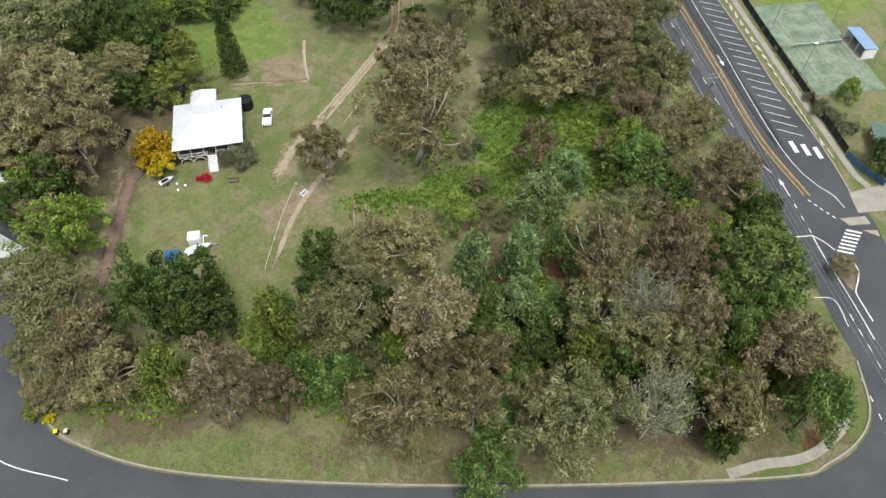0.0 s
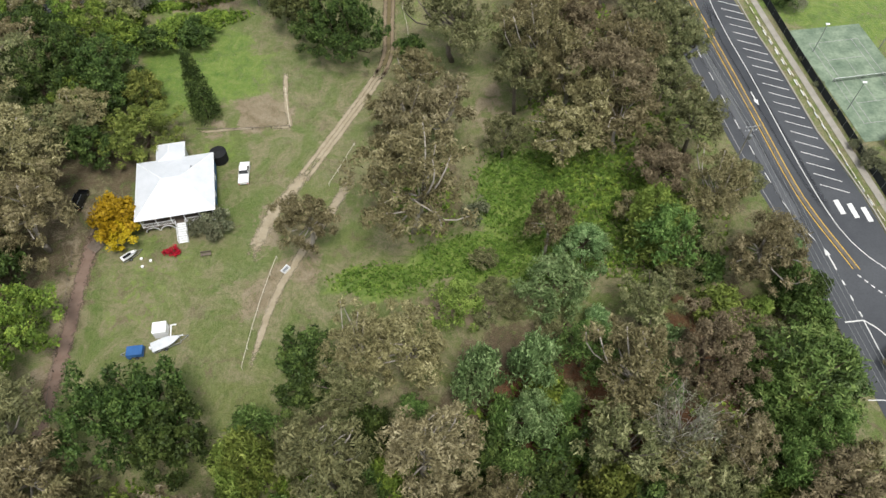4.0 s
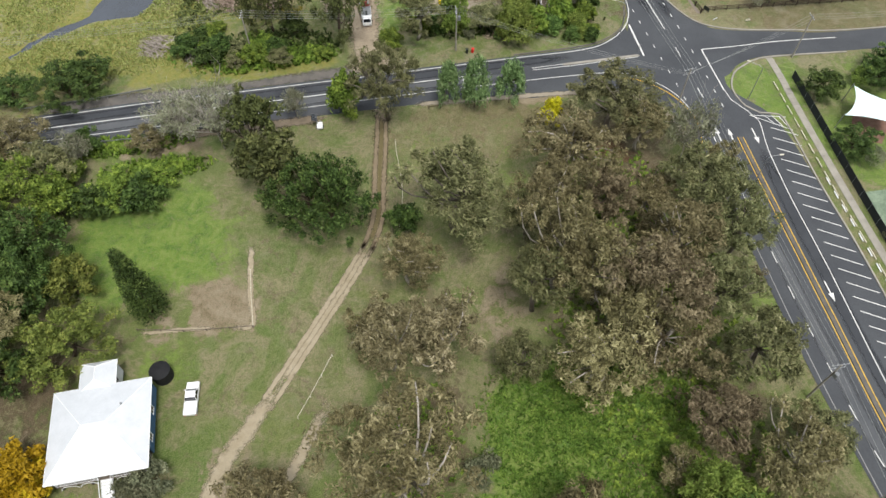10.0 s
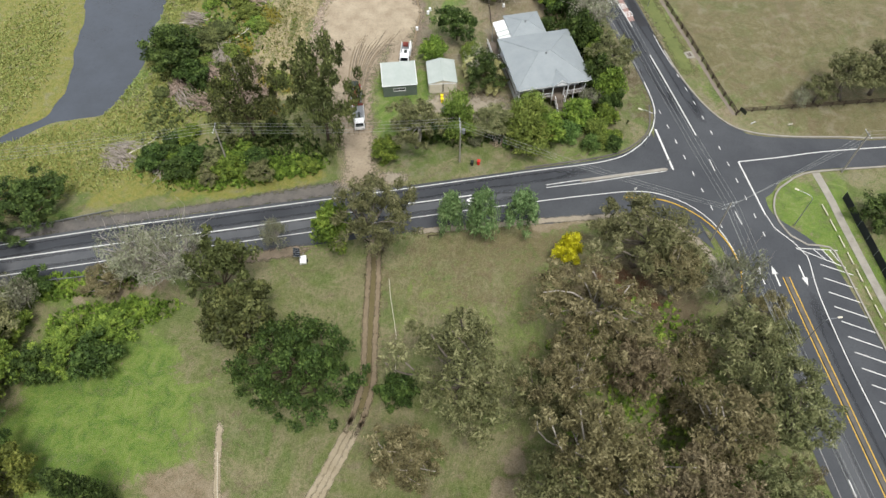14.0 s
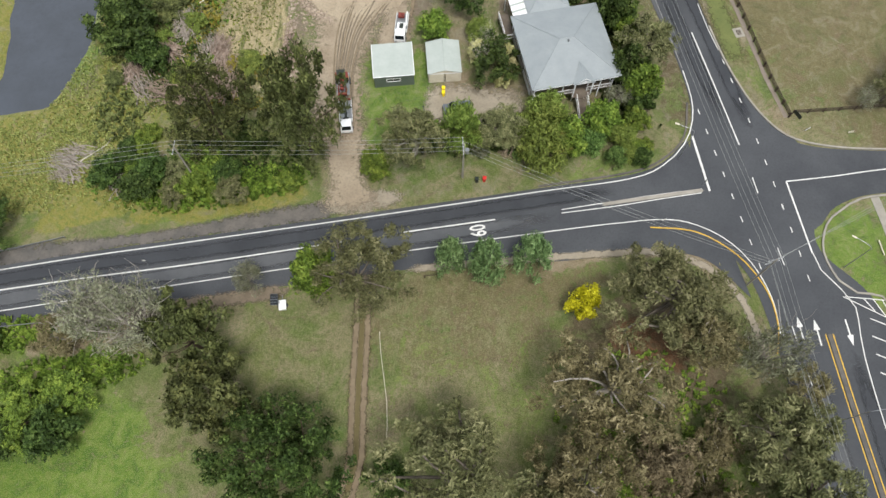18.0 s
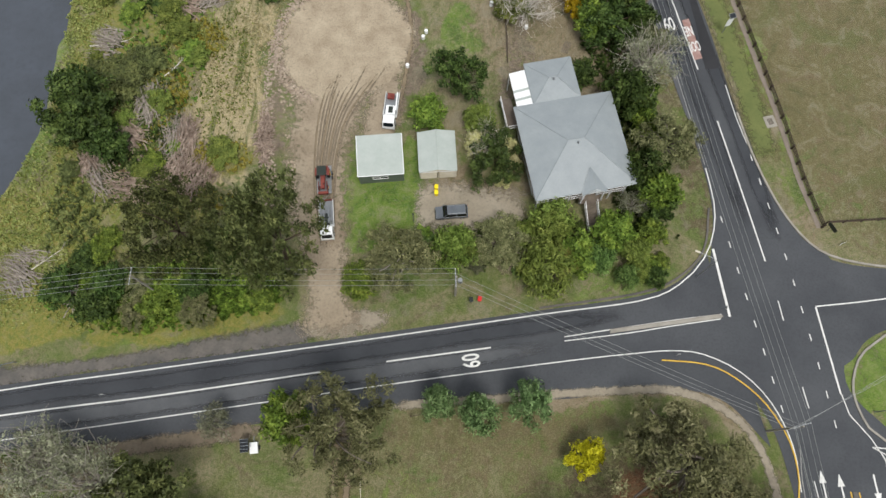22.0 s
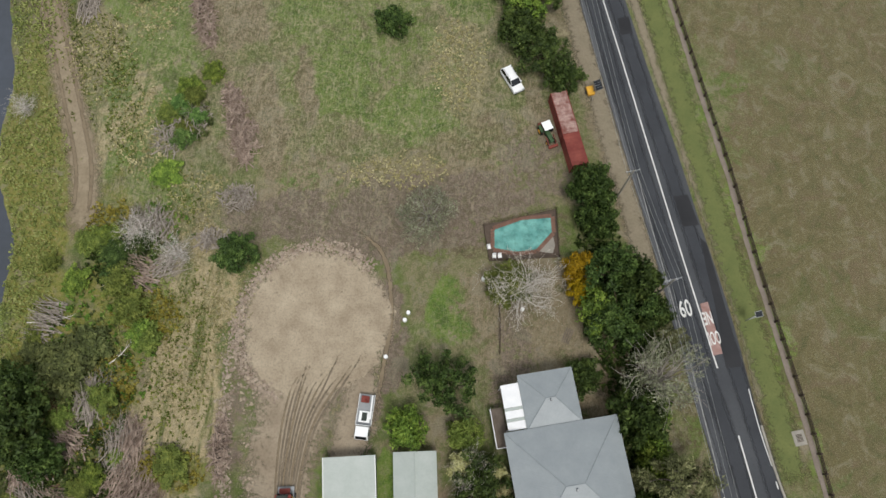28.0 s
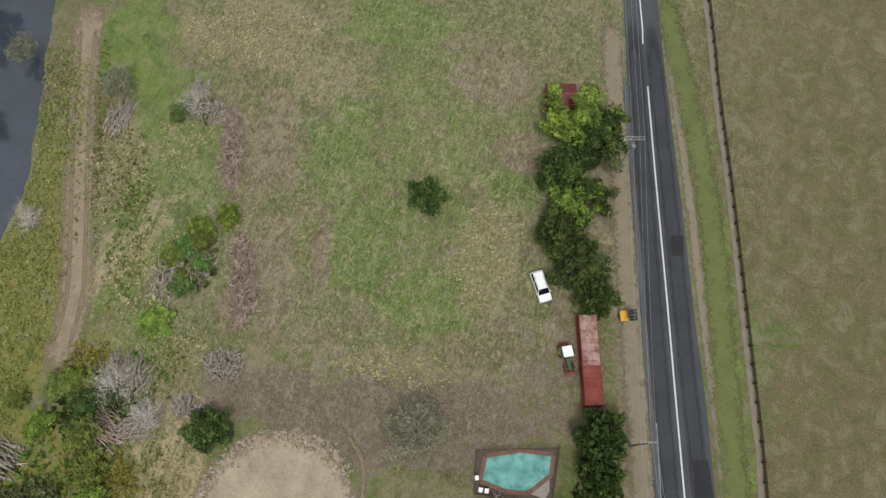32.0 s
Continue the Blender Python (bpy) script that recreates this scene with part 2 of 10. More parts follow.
# ---------------------------------------------------------------- materials
M_ASPHALT = mat("asphalt", "43464b", "54575b", 0.8, 0.10, 3.0, 0.25, speck=0.35, spec=0.4)
M_ASPHALT_NEW = mat("new asphalt", "2c2d30", "37383b", 0.8, 0.3, 6.0, 0.2)
M_ASPHALT_OLD = mat("worn asphalt", "5f5d5a", "7d7770", 0.9, 0.35, 2.5, 0.3, speck=0.4)
M_PAINT = mat("road paint", "d9d9d6", "c2c2be", 0.6, 1.2, 9.0, 0.1, speck=0.3)
M_PAINT_OLD = mat("worn road paint", "b4b4b1", "8f8f8d", 0.7, 1.5, 9.0, 0.1, speck=0.45)
M_YELLOW = mat("yellow paint", "cfac46", "bb9434", 0.6, 1.0, 9.0, 0.1)
M_REDPAINT = mat("red road surface", "a07a72", "bb9d95", 0.8, 0.8, 7.0, 0.1)
M_CONCRETE = mat("concrete", "9a958b", "b3aea3", 0.85, 0.5, 5.0, 0.15)
M_GRAVEL = mat("pale gravel", "998a76", "b5a791", 0.95, 0.22, 3.0, 0.5, speck=0.45)
M_GRAVEL_DARK = mat("damp gravel", "766a5a", "8f8270", 0.95, 0.4, 3.0, 0.5, speck=0.4)
M_RUT = mat("wheel rut earth", "b5a991", "a09379", 0.95, 0.5, 5.0, 0.3, speck=0.35)
M_RUT_BROWN = mat("brown wheel rut", "96876f", "7f715d", 0.95, 0.5, 5.0, 0.3, speck=0.35)
def fading(m, ragged=1.0):
    """The same surface with a ragged edge, worn away where the mesh's fade runs out."""
    k = m.copy()
    k.name = m.name + " with ragged edge"
    nt = k.node_tree
    at = nt.nodes.new("ShaderNodeAttribute")
    at.attribute_name = "fade"
    geo = nt.nodes.new("ShaderNodeNewGeometry")
    n = node(nt, "ShaderNodeTexNoise", Scale=1.1, Detail=6.0, Roughness=0.75)
    nt.links.new(geo.outputs["Position"], n.inputs["Vector"])
    s = nt.nodes.new("ShaderNodeMath")
    s.operation, s.inputs[1].default_value = "MULTIPLY_ADD", 2.6 * ragged
    nt.links.new(n.outputs[0], s.inputs[0])
    s0 = nt.nodes.new("ShaderNodeMath")
    s0.operation, s0.inputs[1].default_value = "SUBTRACT", 1.3 * ragged
    nt.links.new(at.outputs["Fac"], s0.inputs[0])
    nt.links.new(s0.outputs[0], s.inputs[2])
    nt.links.new(ramp(nt, s.outputs[0], 0.15, 0.9), nt.nodes["Principled BSDF"].inputs["Alpha"])
    return k


S_GRAVEL, S_GRAVEL_DARK, S_RUT, S_RUT_BROWN, S_ASPHALT_OLD = [fading(k) for k in (M_GRAVEL, M_GRAVEL_DARK, M_RUT, M_RUT_BROWN, M_ASPHALT_OLD)]
S_THIN = fading(mat("thin pale gravel", "9c9280", "b1a795", 0.95, 0.3, 3.0, 0.4, speck=0.4))
S_TRACK = fading(mat("trodden pale earth", "92836c", "a89a82", 0.95, 0.5, 3.0, 0.4, speck=0.45), 0.8)
S_MOWN = fading(mat("mown roadside grass", "697343", "7a804d", 0.95, 0.35, 4.0, 0.3, speck=0.4), 1.0)
S_STRAW = fading(mat("straw and road dirt", "8f8570", "9c917c", 0.95, 0.5, 3.0, 0.4, speck=0.45), 0.9)
S_PAD = fading(mat("pale compacted gravel", "a2937d", "c4b69e", 0.95, 0.3, 3.6, 0.6, speck=0.5))
S_WORN = fading(mat("darker wheel-worn asphalt", "3b3e43", "484b50", 0.8, 0.2, 4.0, 0.2), 0.25)
S_SCUFF = fading(mat("pale scuffed asphalt", "585b5f", "66686b", 0.85, 0.2, 4.0, 0.2), 0.25)
M_STONE = mat("broken stone", "9a8a76", "b8aa97", 0.9, 2.0, 9.0, 0.2, coord="object", vary=0.3)
M_RUBBLE = mat("pinkish rubble", "938070", "cbbcaa", 0.9, 1.2, 3.0, 0.2, speck=0.5)
M_BARK = mat("grey bark", "6b6258", "8a8176", 0.9, 1.5, 8.0, 0.3, coord="object")
M_BARK_PALE = mat("pale bark", "a39b90", "c1bab0", 0.85, 1.5, 8.0, 0.2, coord="object")
M_BARK_BROWN = mat("brown bark", "54483d", "6a5a4c", 0.9, 1.5, 8.0, 0.3, coord="object")
M_BARK_WHITE = mat("bleached dead wood", "bdb6ac", "d8d2c9", 0.85, 1.5, 8.0, 0.2, coord="object")
M_WHITE = mat("white paint", "e4e5e6", "d8dadc", 0.5, 0.8, 6.0, 0.05, coord="object", speck=0.06)
M_CREAM = mat("cream paint", "cfc9b8", "bdb6a4", 0.6, 0.8, 6.0, 0.05, coord="object", speck=0.1)
M_TIMBER = mat("weathered timber", "6e6358", "857a6e", 0.85, 1.2, 9.0, 0.2, coord="object", vary=0.15)
M_DARK_TIMBER = mat("dark fence timber", "43382f", "5a4c40", 0.85, 1.2, 9.0, 0.2, coord="object", vary=0.15)
M_METAL = mat("galvanised steel", "9b9fa2", "b0b3b5", 0.4, 0.8, 6.0, 0.03, 0.6, coord="object", speck=0.1)
M_BLACK = mat("black rubber", "17181a", "212224", 0.75, 2.0, 10.0, 0.05, coord="object")
M_GLASS = mat("dark glass", "14191e", "1d242a", 0.08, 0.3, 2.0, 0.0, coord="object", spec=0.6)
M_CAR_WHITE = mat("white car paint", "e9eaea", "dfe1e2", 0.25, 0.8, 4.0, 0.0, coord="object", speck=0.04, spec=0.5)
M_CAR_SILVER = mat("silver grey car paint", "6f757b", "7c8288", 0.3, 0.8, 4.0, 0.0, 0.4, coord="object", speck=0.04)
M_CAR_BLACK = mat("black car paint", "0f1012", "17181a", 0.22, 0.8, 4.0, 0.0, coord="object", spec=0.5)
M_RUST = mat("rusty red steel", "7d3a34", "9a5348", 0.8, 0.5, 3.0, 0.1, coord="object", speck=0.3)
M_RUST_PALE = mat("flaking rusty roof", "7d463e", "c9aea4", 0.85, 0.9, 3.0, 0.1, coord="object", speck=0.3)
M_GREEN_STEEL = mat("green machine paint", "3f5a3a", "4d6947", 0.5, 0.8, 5.0, 0.05, coord="object")
M_YELLOW_PAINT = mat("yellow machine paint", "d9a63c", "c8942f", 0.45, 0.8, 5.0, 0.05, coord="object")
M_YELLOW_PLASTIC = mat("bright yellow plastic", "f0d820", "e2c71a", 0.4, 0.8, 5.0, 0.0, coord="object", speck=0.05)
M_RED_PLASTIC = mat("red plastic", "c8322c", "b52a25", 0.4, 0.8, 5.0, 0.0, coord="object", speck=0.05)
M_DARK_PLASTIC = mat("dark green plastic", "2b332e", "363e38", 0.45, 0.8, 5.0, 0.0, coord="object")
M_BLUE = mat("blue tarpaulin", "2f5f9a", "3b70ad", 0.5, 0.8, 5.0, 0.1, coord="object")
M_BLUE_ROOF = corrugated("pale blue roof sheet", "7fa2c4", "94b2d0", 0.19, 0)
M_ROOF_WHITE = corrugated("white roof sheet", "c4c7cb", "b9bdc1", 0.19, 0, 0.4, 0.35)
M_ROOF_GREY = corrugated("blue-grey roof sheet", "969ea2", "a0a8ab", 0.19, 1, 0.45, 0.35)
M_ROOF_PALE = corrugated("pale shed roof sheet", "b6c0ba", "c4ccc7", 0.19, 1, 0.45, 0.3)
M_ROOF_GREEN = corrugated("grey-green wall sheet", "66716a", "727d76", 0.19, 0, 0.5, 0.3)
M_ROOF_RED = corrugated("dull red roof sheet", "6d2d2b", "7d3a36", 0.19, 1, 0.6, 0.4)
M_SAIL = mat("pale blue shade cloth", "c3d9dd", "d3e4e6", 0.7, 0.5, 8.0, 0.05, coord="object", speck=0.05)
M_WALL = mat("white weatherboard", "d3d6d8", "c3c7ca", 0.6, 0.8, 6.0, 0.08, coord="object", speck=0.1)
M_BRICK = mat("brown brick", "7a5a4c", "8b6b5b", 0.85, 1.0, 10.0, 0.2, coord="object")
M_BLUE_WALL = mat("blue painted wall", "3d6590", "4c749d", 0.6, 0.8, 6.0, 0.05, coord="object")
M_COURT = mat("faded green court surface", "687b67", "96a78e", 0.9, 0.35, 1.6, 0.1, speck=0.5)
M_SOIL = mat("dark trodden soil", "554a41", "6a5d52", 0.95, 0.8, 5.0, 0.3)
M_WIRE = mat("weathered aluminium wire", "a9aca8", "b5b8b4", 0.5, 2.0, 9.0, 0.0, 0.3)
M_PAVER = mat("brick paving", "7a5a4d", "8f7061", 0.85, 1.0, 8.0, 0.2)
M_FLOWER = leaf_mat("crimson flowers", "6d1020", "a0182c", "c02a3e", 0.1)

LEAF = {
    "b": leaf_mat("brown-olive gum leaves", "363320", "6b6545", "9d9572", gain=1.06),
    "c": leaf_mat("copper gum leaves", "383121", "695f49", "978a6f", gain=1.0),
    "t": leaf_mat("tan gum leaves", "423d2a", "7b7355", "aaa082", gain=0.95),
    "o": leaf_mat("olive gum leaves", "303320", "60633f", "92906a", gain=1.05),
    "g": leaf_mat("grey-green leaves", "363a24", "686a47", "959468", gain=1.0),
    "d": leaf_mat("dark green leaves", "1a2510", "3c4f24", "6a7c40", gain=0.95),
    "f": leaf_mat("fresh green leaves", "2c3b16", "5a6e2b", "8a9843", gain=1.15),
    "m": leaf_mat("mid green leaves", "273819", "547036", "8aa05c", gain=0.95),
    "p": leaf_mat("soft green young leaves", "374a2a", "698250", "9db07c", gain=0.98),
    "l": leaf_mat("light green leaves", "3d4a1f", "6b7d38", "98a456", gain=0.98),
    "y": leaf_mat("yellow-olive leaves", "42431f", "74733b", "9c9853"),
    "q": leaf_mat("yellow-green leaves", "3a441c", "5e6a30", "8a9048"),
    "Y": leaf_mat("yellow autumn leaves", "7d6a0f", "a98d18", "c6ac34", gain=0.85),
    "Z": leaf_mat("lemon yellow leaves", "7f7a10", "b3ac1e", "d0ca42"),
    "k": leaf_mat("yellowish olive leaves", "2b301b", "515a33", "7d824f", gain=1.0),
    "e": leaf_mat("cream variegated leaves", "7f7d50", "b8b383", "d6d0a8"),
    "x": leaf_mat("grey sparse leaves", "4a4d3a", "787a62", "a0a288"),
    "w": leaf_mat("withered leaves", "6b6455", "8f8878", "aaa594"),
    "s": leaf_mat("grey shrub leaves", "3f4433", "6a6d54", "8e8e72"),
    "h": leaf_mat("weed leaves", "3a5220", "597730", "869c4c"),
    "r": leaf_mat("swamp grass blades", "68723e", "868c50", "a6a470"),
}

# ---------------------------------------------------------------- ground
GX0, GX1, GY0, GY1, CELL = -135.0, 135.0, 18.0, 362.0, 1.1
def zone_mask(X, Y, zones, soft=0.35, wob=1.0):
    """Sum of soft-edged, uneven oval patches: (x, y, half width, half length, turn, strength)."""
    out = np.zeros_like(X)
    for i, (x, y, rx, ry, turn, k) in enumerate(zones):
        c, s = math.cos(radians(turn)), math.sin(radians(turn))
        dx, dy = X - x, Y - y
        u, v = (dx * c + dy * s) / rx, (-dx * s + dy * c) / ry
        a = np.arctan2(v, u)
        r = np.hypot(u, v) * (1 + wob * (0.10 * np.sin(3 * a + i) + 0.07 * np.sin(5 * a + 2.3 * i) + 0.05 * np.sin(9 * a + 4.1 * i)))
        out = np.maximum(out, k * np.clip((1 - r) / soft + 0.5, 0, 1))
    return out


# bare earth
Z_BARE = [(-29, 92, 3.2, 8, -28, 0.8), (-24, 97, 4, 4, 0, 0.7), (-31, 104, 3, 8, -20, 0.6), (5, 88, 9, 3.2, 5, 0.75), (-36.4, 131.6, 4.6, 5.4, 0, 1.0),
          (-33, 129, 2.5, 3, 0, 0.75), (-44, 127, 4, 2, 0, 0.6), (9, 133, 3.5, 8, -18, 0.6), (-61, 80, 2.6, 22, 8, 0.7), (-64, 105, 7, 6, 0, 0.5),
          (3, 210, 7, 5, 5, 0.9), (8, 200.5, 3, 3, 0, 0.8), (11, 240, 12, 10, 0, 0.75), (-1, 224, 4, 9, 15, 0.5), (-2, 258, 14, 8, 10, 0.6), (-22, 257, 9, 5, 0, 0.6)]
Z_BARE2 = [(-9.6, 308.4, 5.2, 5.7, 15, 1.2), (-40.3, 286.8, 3.8, 8.3, 14, 1.6), (-26.9, 273.5, 1.4, 5.7, 8, 1.1), (-32, 265.7, 2.4, 9.4, 18, 1.6), (-36.5, 264, 2.2, 9, 5, 0.9), (-13.4, 251.3, 6.7, 4.5, 8, 1.1), (-26.5, 251.3, 6, 1.9, 8, 1.2), (-0.1, 258.4, 4.5, 3.8, 0, 1.0),
           (-2.7, 296, 3.3, 2.9, 0, 1.1), (10.9, 269, 1.5, 7.2, 16, 1.1), (19.6, 274, 3.6, 34, 17, 0.95), (-41, 222, 7, 14, 5, 0.55), (20, 181.6, 14, 1.6, 6, 0.8), (38, 181, 7, 2.2, -30, 0.8), (-55, 166, 10, 2.4, 12, 0.75), (52, 208, 2.2, 4, 20, 0.6),
           (47, 225, 2, 2.4, 0, 0.7), (43, 226, 1, 5, 18, 0.5), (56, 43, 6, 4, 35, 0.7), (42, 39, 5, 1.5, 0, 0.8), (-54, 45, 4, 2, 0, 0.5), (17, 230, 6, 12, 15, 0.6), (8, 296, 6, 18, 17, 0.4)]
# lush weeds and watered lawn
Z_LUSH = [(14, 112, 9, 12, 10, 1.0), (25, 116, 14, 7, 0, 0.9), (4, 98, 9, 5, 8, 1.0), (-10, 93.5, 9, 3.5, 5, 0.9), (17, 98, 10, 5, 0, 0.7), (30, 104, 10, 8, 0, 0.6),
          (-52, 145, 15, 15, 15, 0.85), (-42, 122, 5, 4, 0, 0.5), (-10.8, 207.4, 5.6, 4.6, 5, 1.7), (-15.6, 212, 1.7, 7, 0, 1.2), (-7.6, 214, 1.4, 5, 8, 1.2), (-12, 203.4, 4, 2.6, 0, 1.3), (-0.5, 238.6, 3.6, 4.6, 0, 1.4), (-22, 175, 4, 3, 0, 0.5),
          (62, 184, 9, 10, 0, 0.7), (85, 168, 16, 16, 0, 0.75), (96, 176, 20, 20, 0, 0.7), (-38, 190, 14, 5, 12, 0.6), (-54.1, 265.5, 3.2, 10.7, 12, 1.2), (-9.8, 268.8, 6.2, 5, 0, 1.2), (-21.1, 274.4, 4.8, 7, 8, 1.3), (-1.2, 290.5, 4.1, 3.7, 0, 1.2), (6.8, 262.8, 3, 3.1, 0, 1.1), (-23.4, 256.4, 5.3, 1.6, 8, 1.4), (-28.1, 312.8, 8.4, 4.3, 12, 1.5), (-30, 289.9, 4.2, 6.8, 8, 1.2), (-68, 296.6, 7, 7.5, 15, 1.1), (-50, 275, 7, 14, 12, 0.72), (-57, 288, 6, 9, 12, 0.66), (-20, 284, 15, 16, 0, 0.56), (-14, 301, 18, 12, 8, 0.54), (-46, 254, 6, 6, 0, 0.6)]
Z_LUSH2 = [(-62, 165, 12, 3, 10, 0.6), (-48, 250, 4, 14, 12, 0.5), (-70, 240, 4, 34, 8, 0.7), (-9, 275, 10, 12, 0, 0.4), (38, 262, 2.4, 66, 15.5, 0.5), (24, 198, 8, 3, 12, 0.5),
           (-5, 165, 8, 8, 0, 0.35), (10, 160, 9, 8, 0, 0.35), (45, 130, 10, 14, 0, 0.4), (-35, 44, 22, 2.5, -5, 0.38), (-50, 92, 9, 14, 0, 0.35), (60, 56, 3, 8, -20, 0.5)]
# straw-dry grass
Z_DRY = [(98, 278, 60, 84, 15, 1.5), (78, 325, 52, 60, 15, 1.5), (-40, 232, 7, 20, 4, 0.7), (-78, 195, 22, 14, 10, 0.85), (-72, 215, 7, 9, 0, 0.5), (-30, 178, 14, 2.4, 12, 0.5), (0, 170, 17, 9, 5, 0.55),
         (8, 176, 18, 4, 5, 0.7), (-50, 285, 12, 24, 8, 0.55), (-15, 290, 22, 22, 0, 0.45), (0, 262, 13, 9, 5, 0.75), (10, 284, 6, 10, 10, 0.65), (-72, 285, 8, 22, 18, 0.5)]
# red-brown litter under the wood
Z_LITTER = [(14, 72, 14, 13, 0, 0.9), (30, 60, 24, 18, 0, 0.8), (-4, 60, 22, 14, 0, 0.6), (8, 44, 30, 6, 0, 0.55), (48, 78, 12, 18, 0, 0.7), (36, 112, 16, 22, 0, 0.45),
            (26, 145, 16, 24, 0, 0.5), (30, 168, 14, 10, 0, 0.7), (-2, 112, 8, 9, 0, 0.6), (-72, 108, 18, 22, 0, 0.7), (-45, 52, 16, 8, 0, 0.6), (38, 212, 6, 20, 15, 0.5),
            (20, 232, 8, 12, 15, 0.7), (-2, 251, 18, 5, 8, 0.6)]

nx, ny = int((GX1 - GX0) / CELL) + 1, int((GY1 - GY0) / CELL) + 1
gx, gy = np.linspace(GX0, GX1, nx), np.linspace(GY0, GY1, ny)
X, Y = np.meshgrid(gx, gy)
rngG = np.random.default_rng(5)
def lumps(cell):
    """Smooth random field on the ground grid."""
    h, w = int((GY1 - GY0) / cell) + 3, int((GX1 - GX0) / cell) + 3
    g = rngG.random((h, w))
    u, v = (X - GX0) / cell, (Y - GY0) / cell
    i, j = v.astype(int), u.astype(int)
    fu, fv = u - j, v - i
    fu, fv = fu * fu * (3 - 2 * fu), fv * fv * (3 - 2 * fv)
    return (g[i, j] * (1 - fu) + g[i, j + 1] * fu) * (1 - fv) + (g[i + 1, j] * (1 - fu) + g[i + 1, j + 1] * fu) * fv


wob = (lumps(3.0) - 0.5) * 3.0
bare = np.maximum(zone_mask(X + wob, Y - wob, Z_BARE, 0.7), zone_mask(X - wob, Y + wob, Z_BARE2, 0.7))
lush = np.maximum(zone_mask(X + wob, Y + wob, Z_LUSH, 0.5), zone_mask(X - wob, Y - wob, Z_LUSH2, 0.6))
dry = zone_mask(X + wob, Y + wob, Z_DRY, 0.5)
litter = zone_mask(X - wob, Y + wob, Z_LITTER, 0.6)
CREEK = [(-84, 150), (-92, 190), (-87, 196.2), (-79, 202.6), (-73.2, 208.6), (-72.4, 217), (-73.4, 229), (-74.8, 241), (-80, 255), (-82, 270), (-90, 296), (-100, 330)]
WATER_W = [3, 0.6, 0.9, 3.0, 11, 13.5, 15.5, 17, 15, 17, 14, 14]
pond = np.full_like(X, 99.0)
for (ax, ay), (bx, by), wa, wb in zip(CREEK[1:], CREEK[2:], WATER_W[1:], WATER_W[2:]):
    t = np.clip(((X - ax) * (bx - ax) + (Y - ay) * (by - ay)) / ((bx - ax) ** 2 + (by - ay) ** 2), 0, 1)
    pond = np.minimum(pond, np.hypot(X - ax - t * (bx - ax), Y - ay - t * (by - ay)) - (wa + t * (wb - wa)) / 2)
Zg = (lumps(6.0) - 0.5) * 0.06 - 0.9 * np.clip(0.5 - (pond + wob * 0.4) / 2.0, 0, 1)
verts = [(x, y, z) for x, y, z in zip(X.ravel(), Y.ravel(), Zg.ravel())]
idx = np.arange(nx * ny).reshape(ny, nx)
quads = np.stack((idx[:-1, :-1], idx[:-1, 1:], idx[1:, 1:], idx[1:, :-1]), -1).reshape(-1, 4)
far = 4000.0
base = len(verts)
verts += [(-far, -far, 0), (far, -far, 0), (far, far, 0), (-far, far, 0)]
c00, c10, c11, c01 = int(idx[0, 0]), int(idx[0, -1]), int(idx[-1, -1]), int(idx[-1, 0])
faces = [tuple(q) for q in quads.tolist()]
faces += [(base, base + 1, *[int(i) for i in idx[0, ::-1]]), (base + 1, base + 2, *[int(i) for i in idx[::-1, -1]]),
          (base + 2, base + 3, *[int(i) for i in idx[-1, :]]), (base + 3, base, *[int(i) for i in idx[:, 0]])]


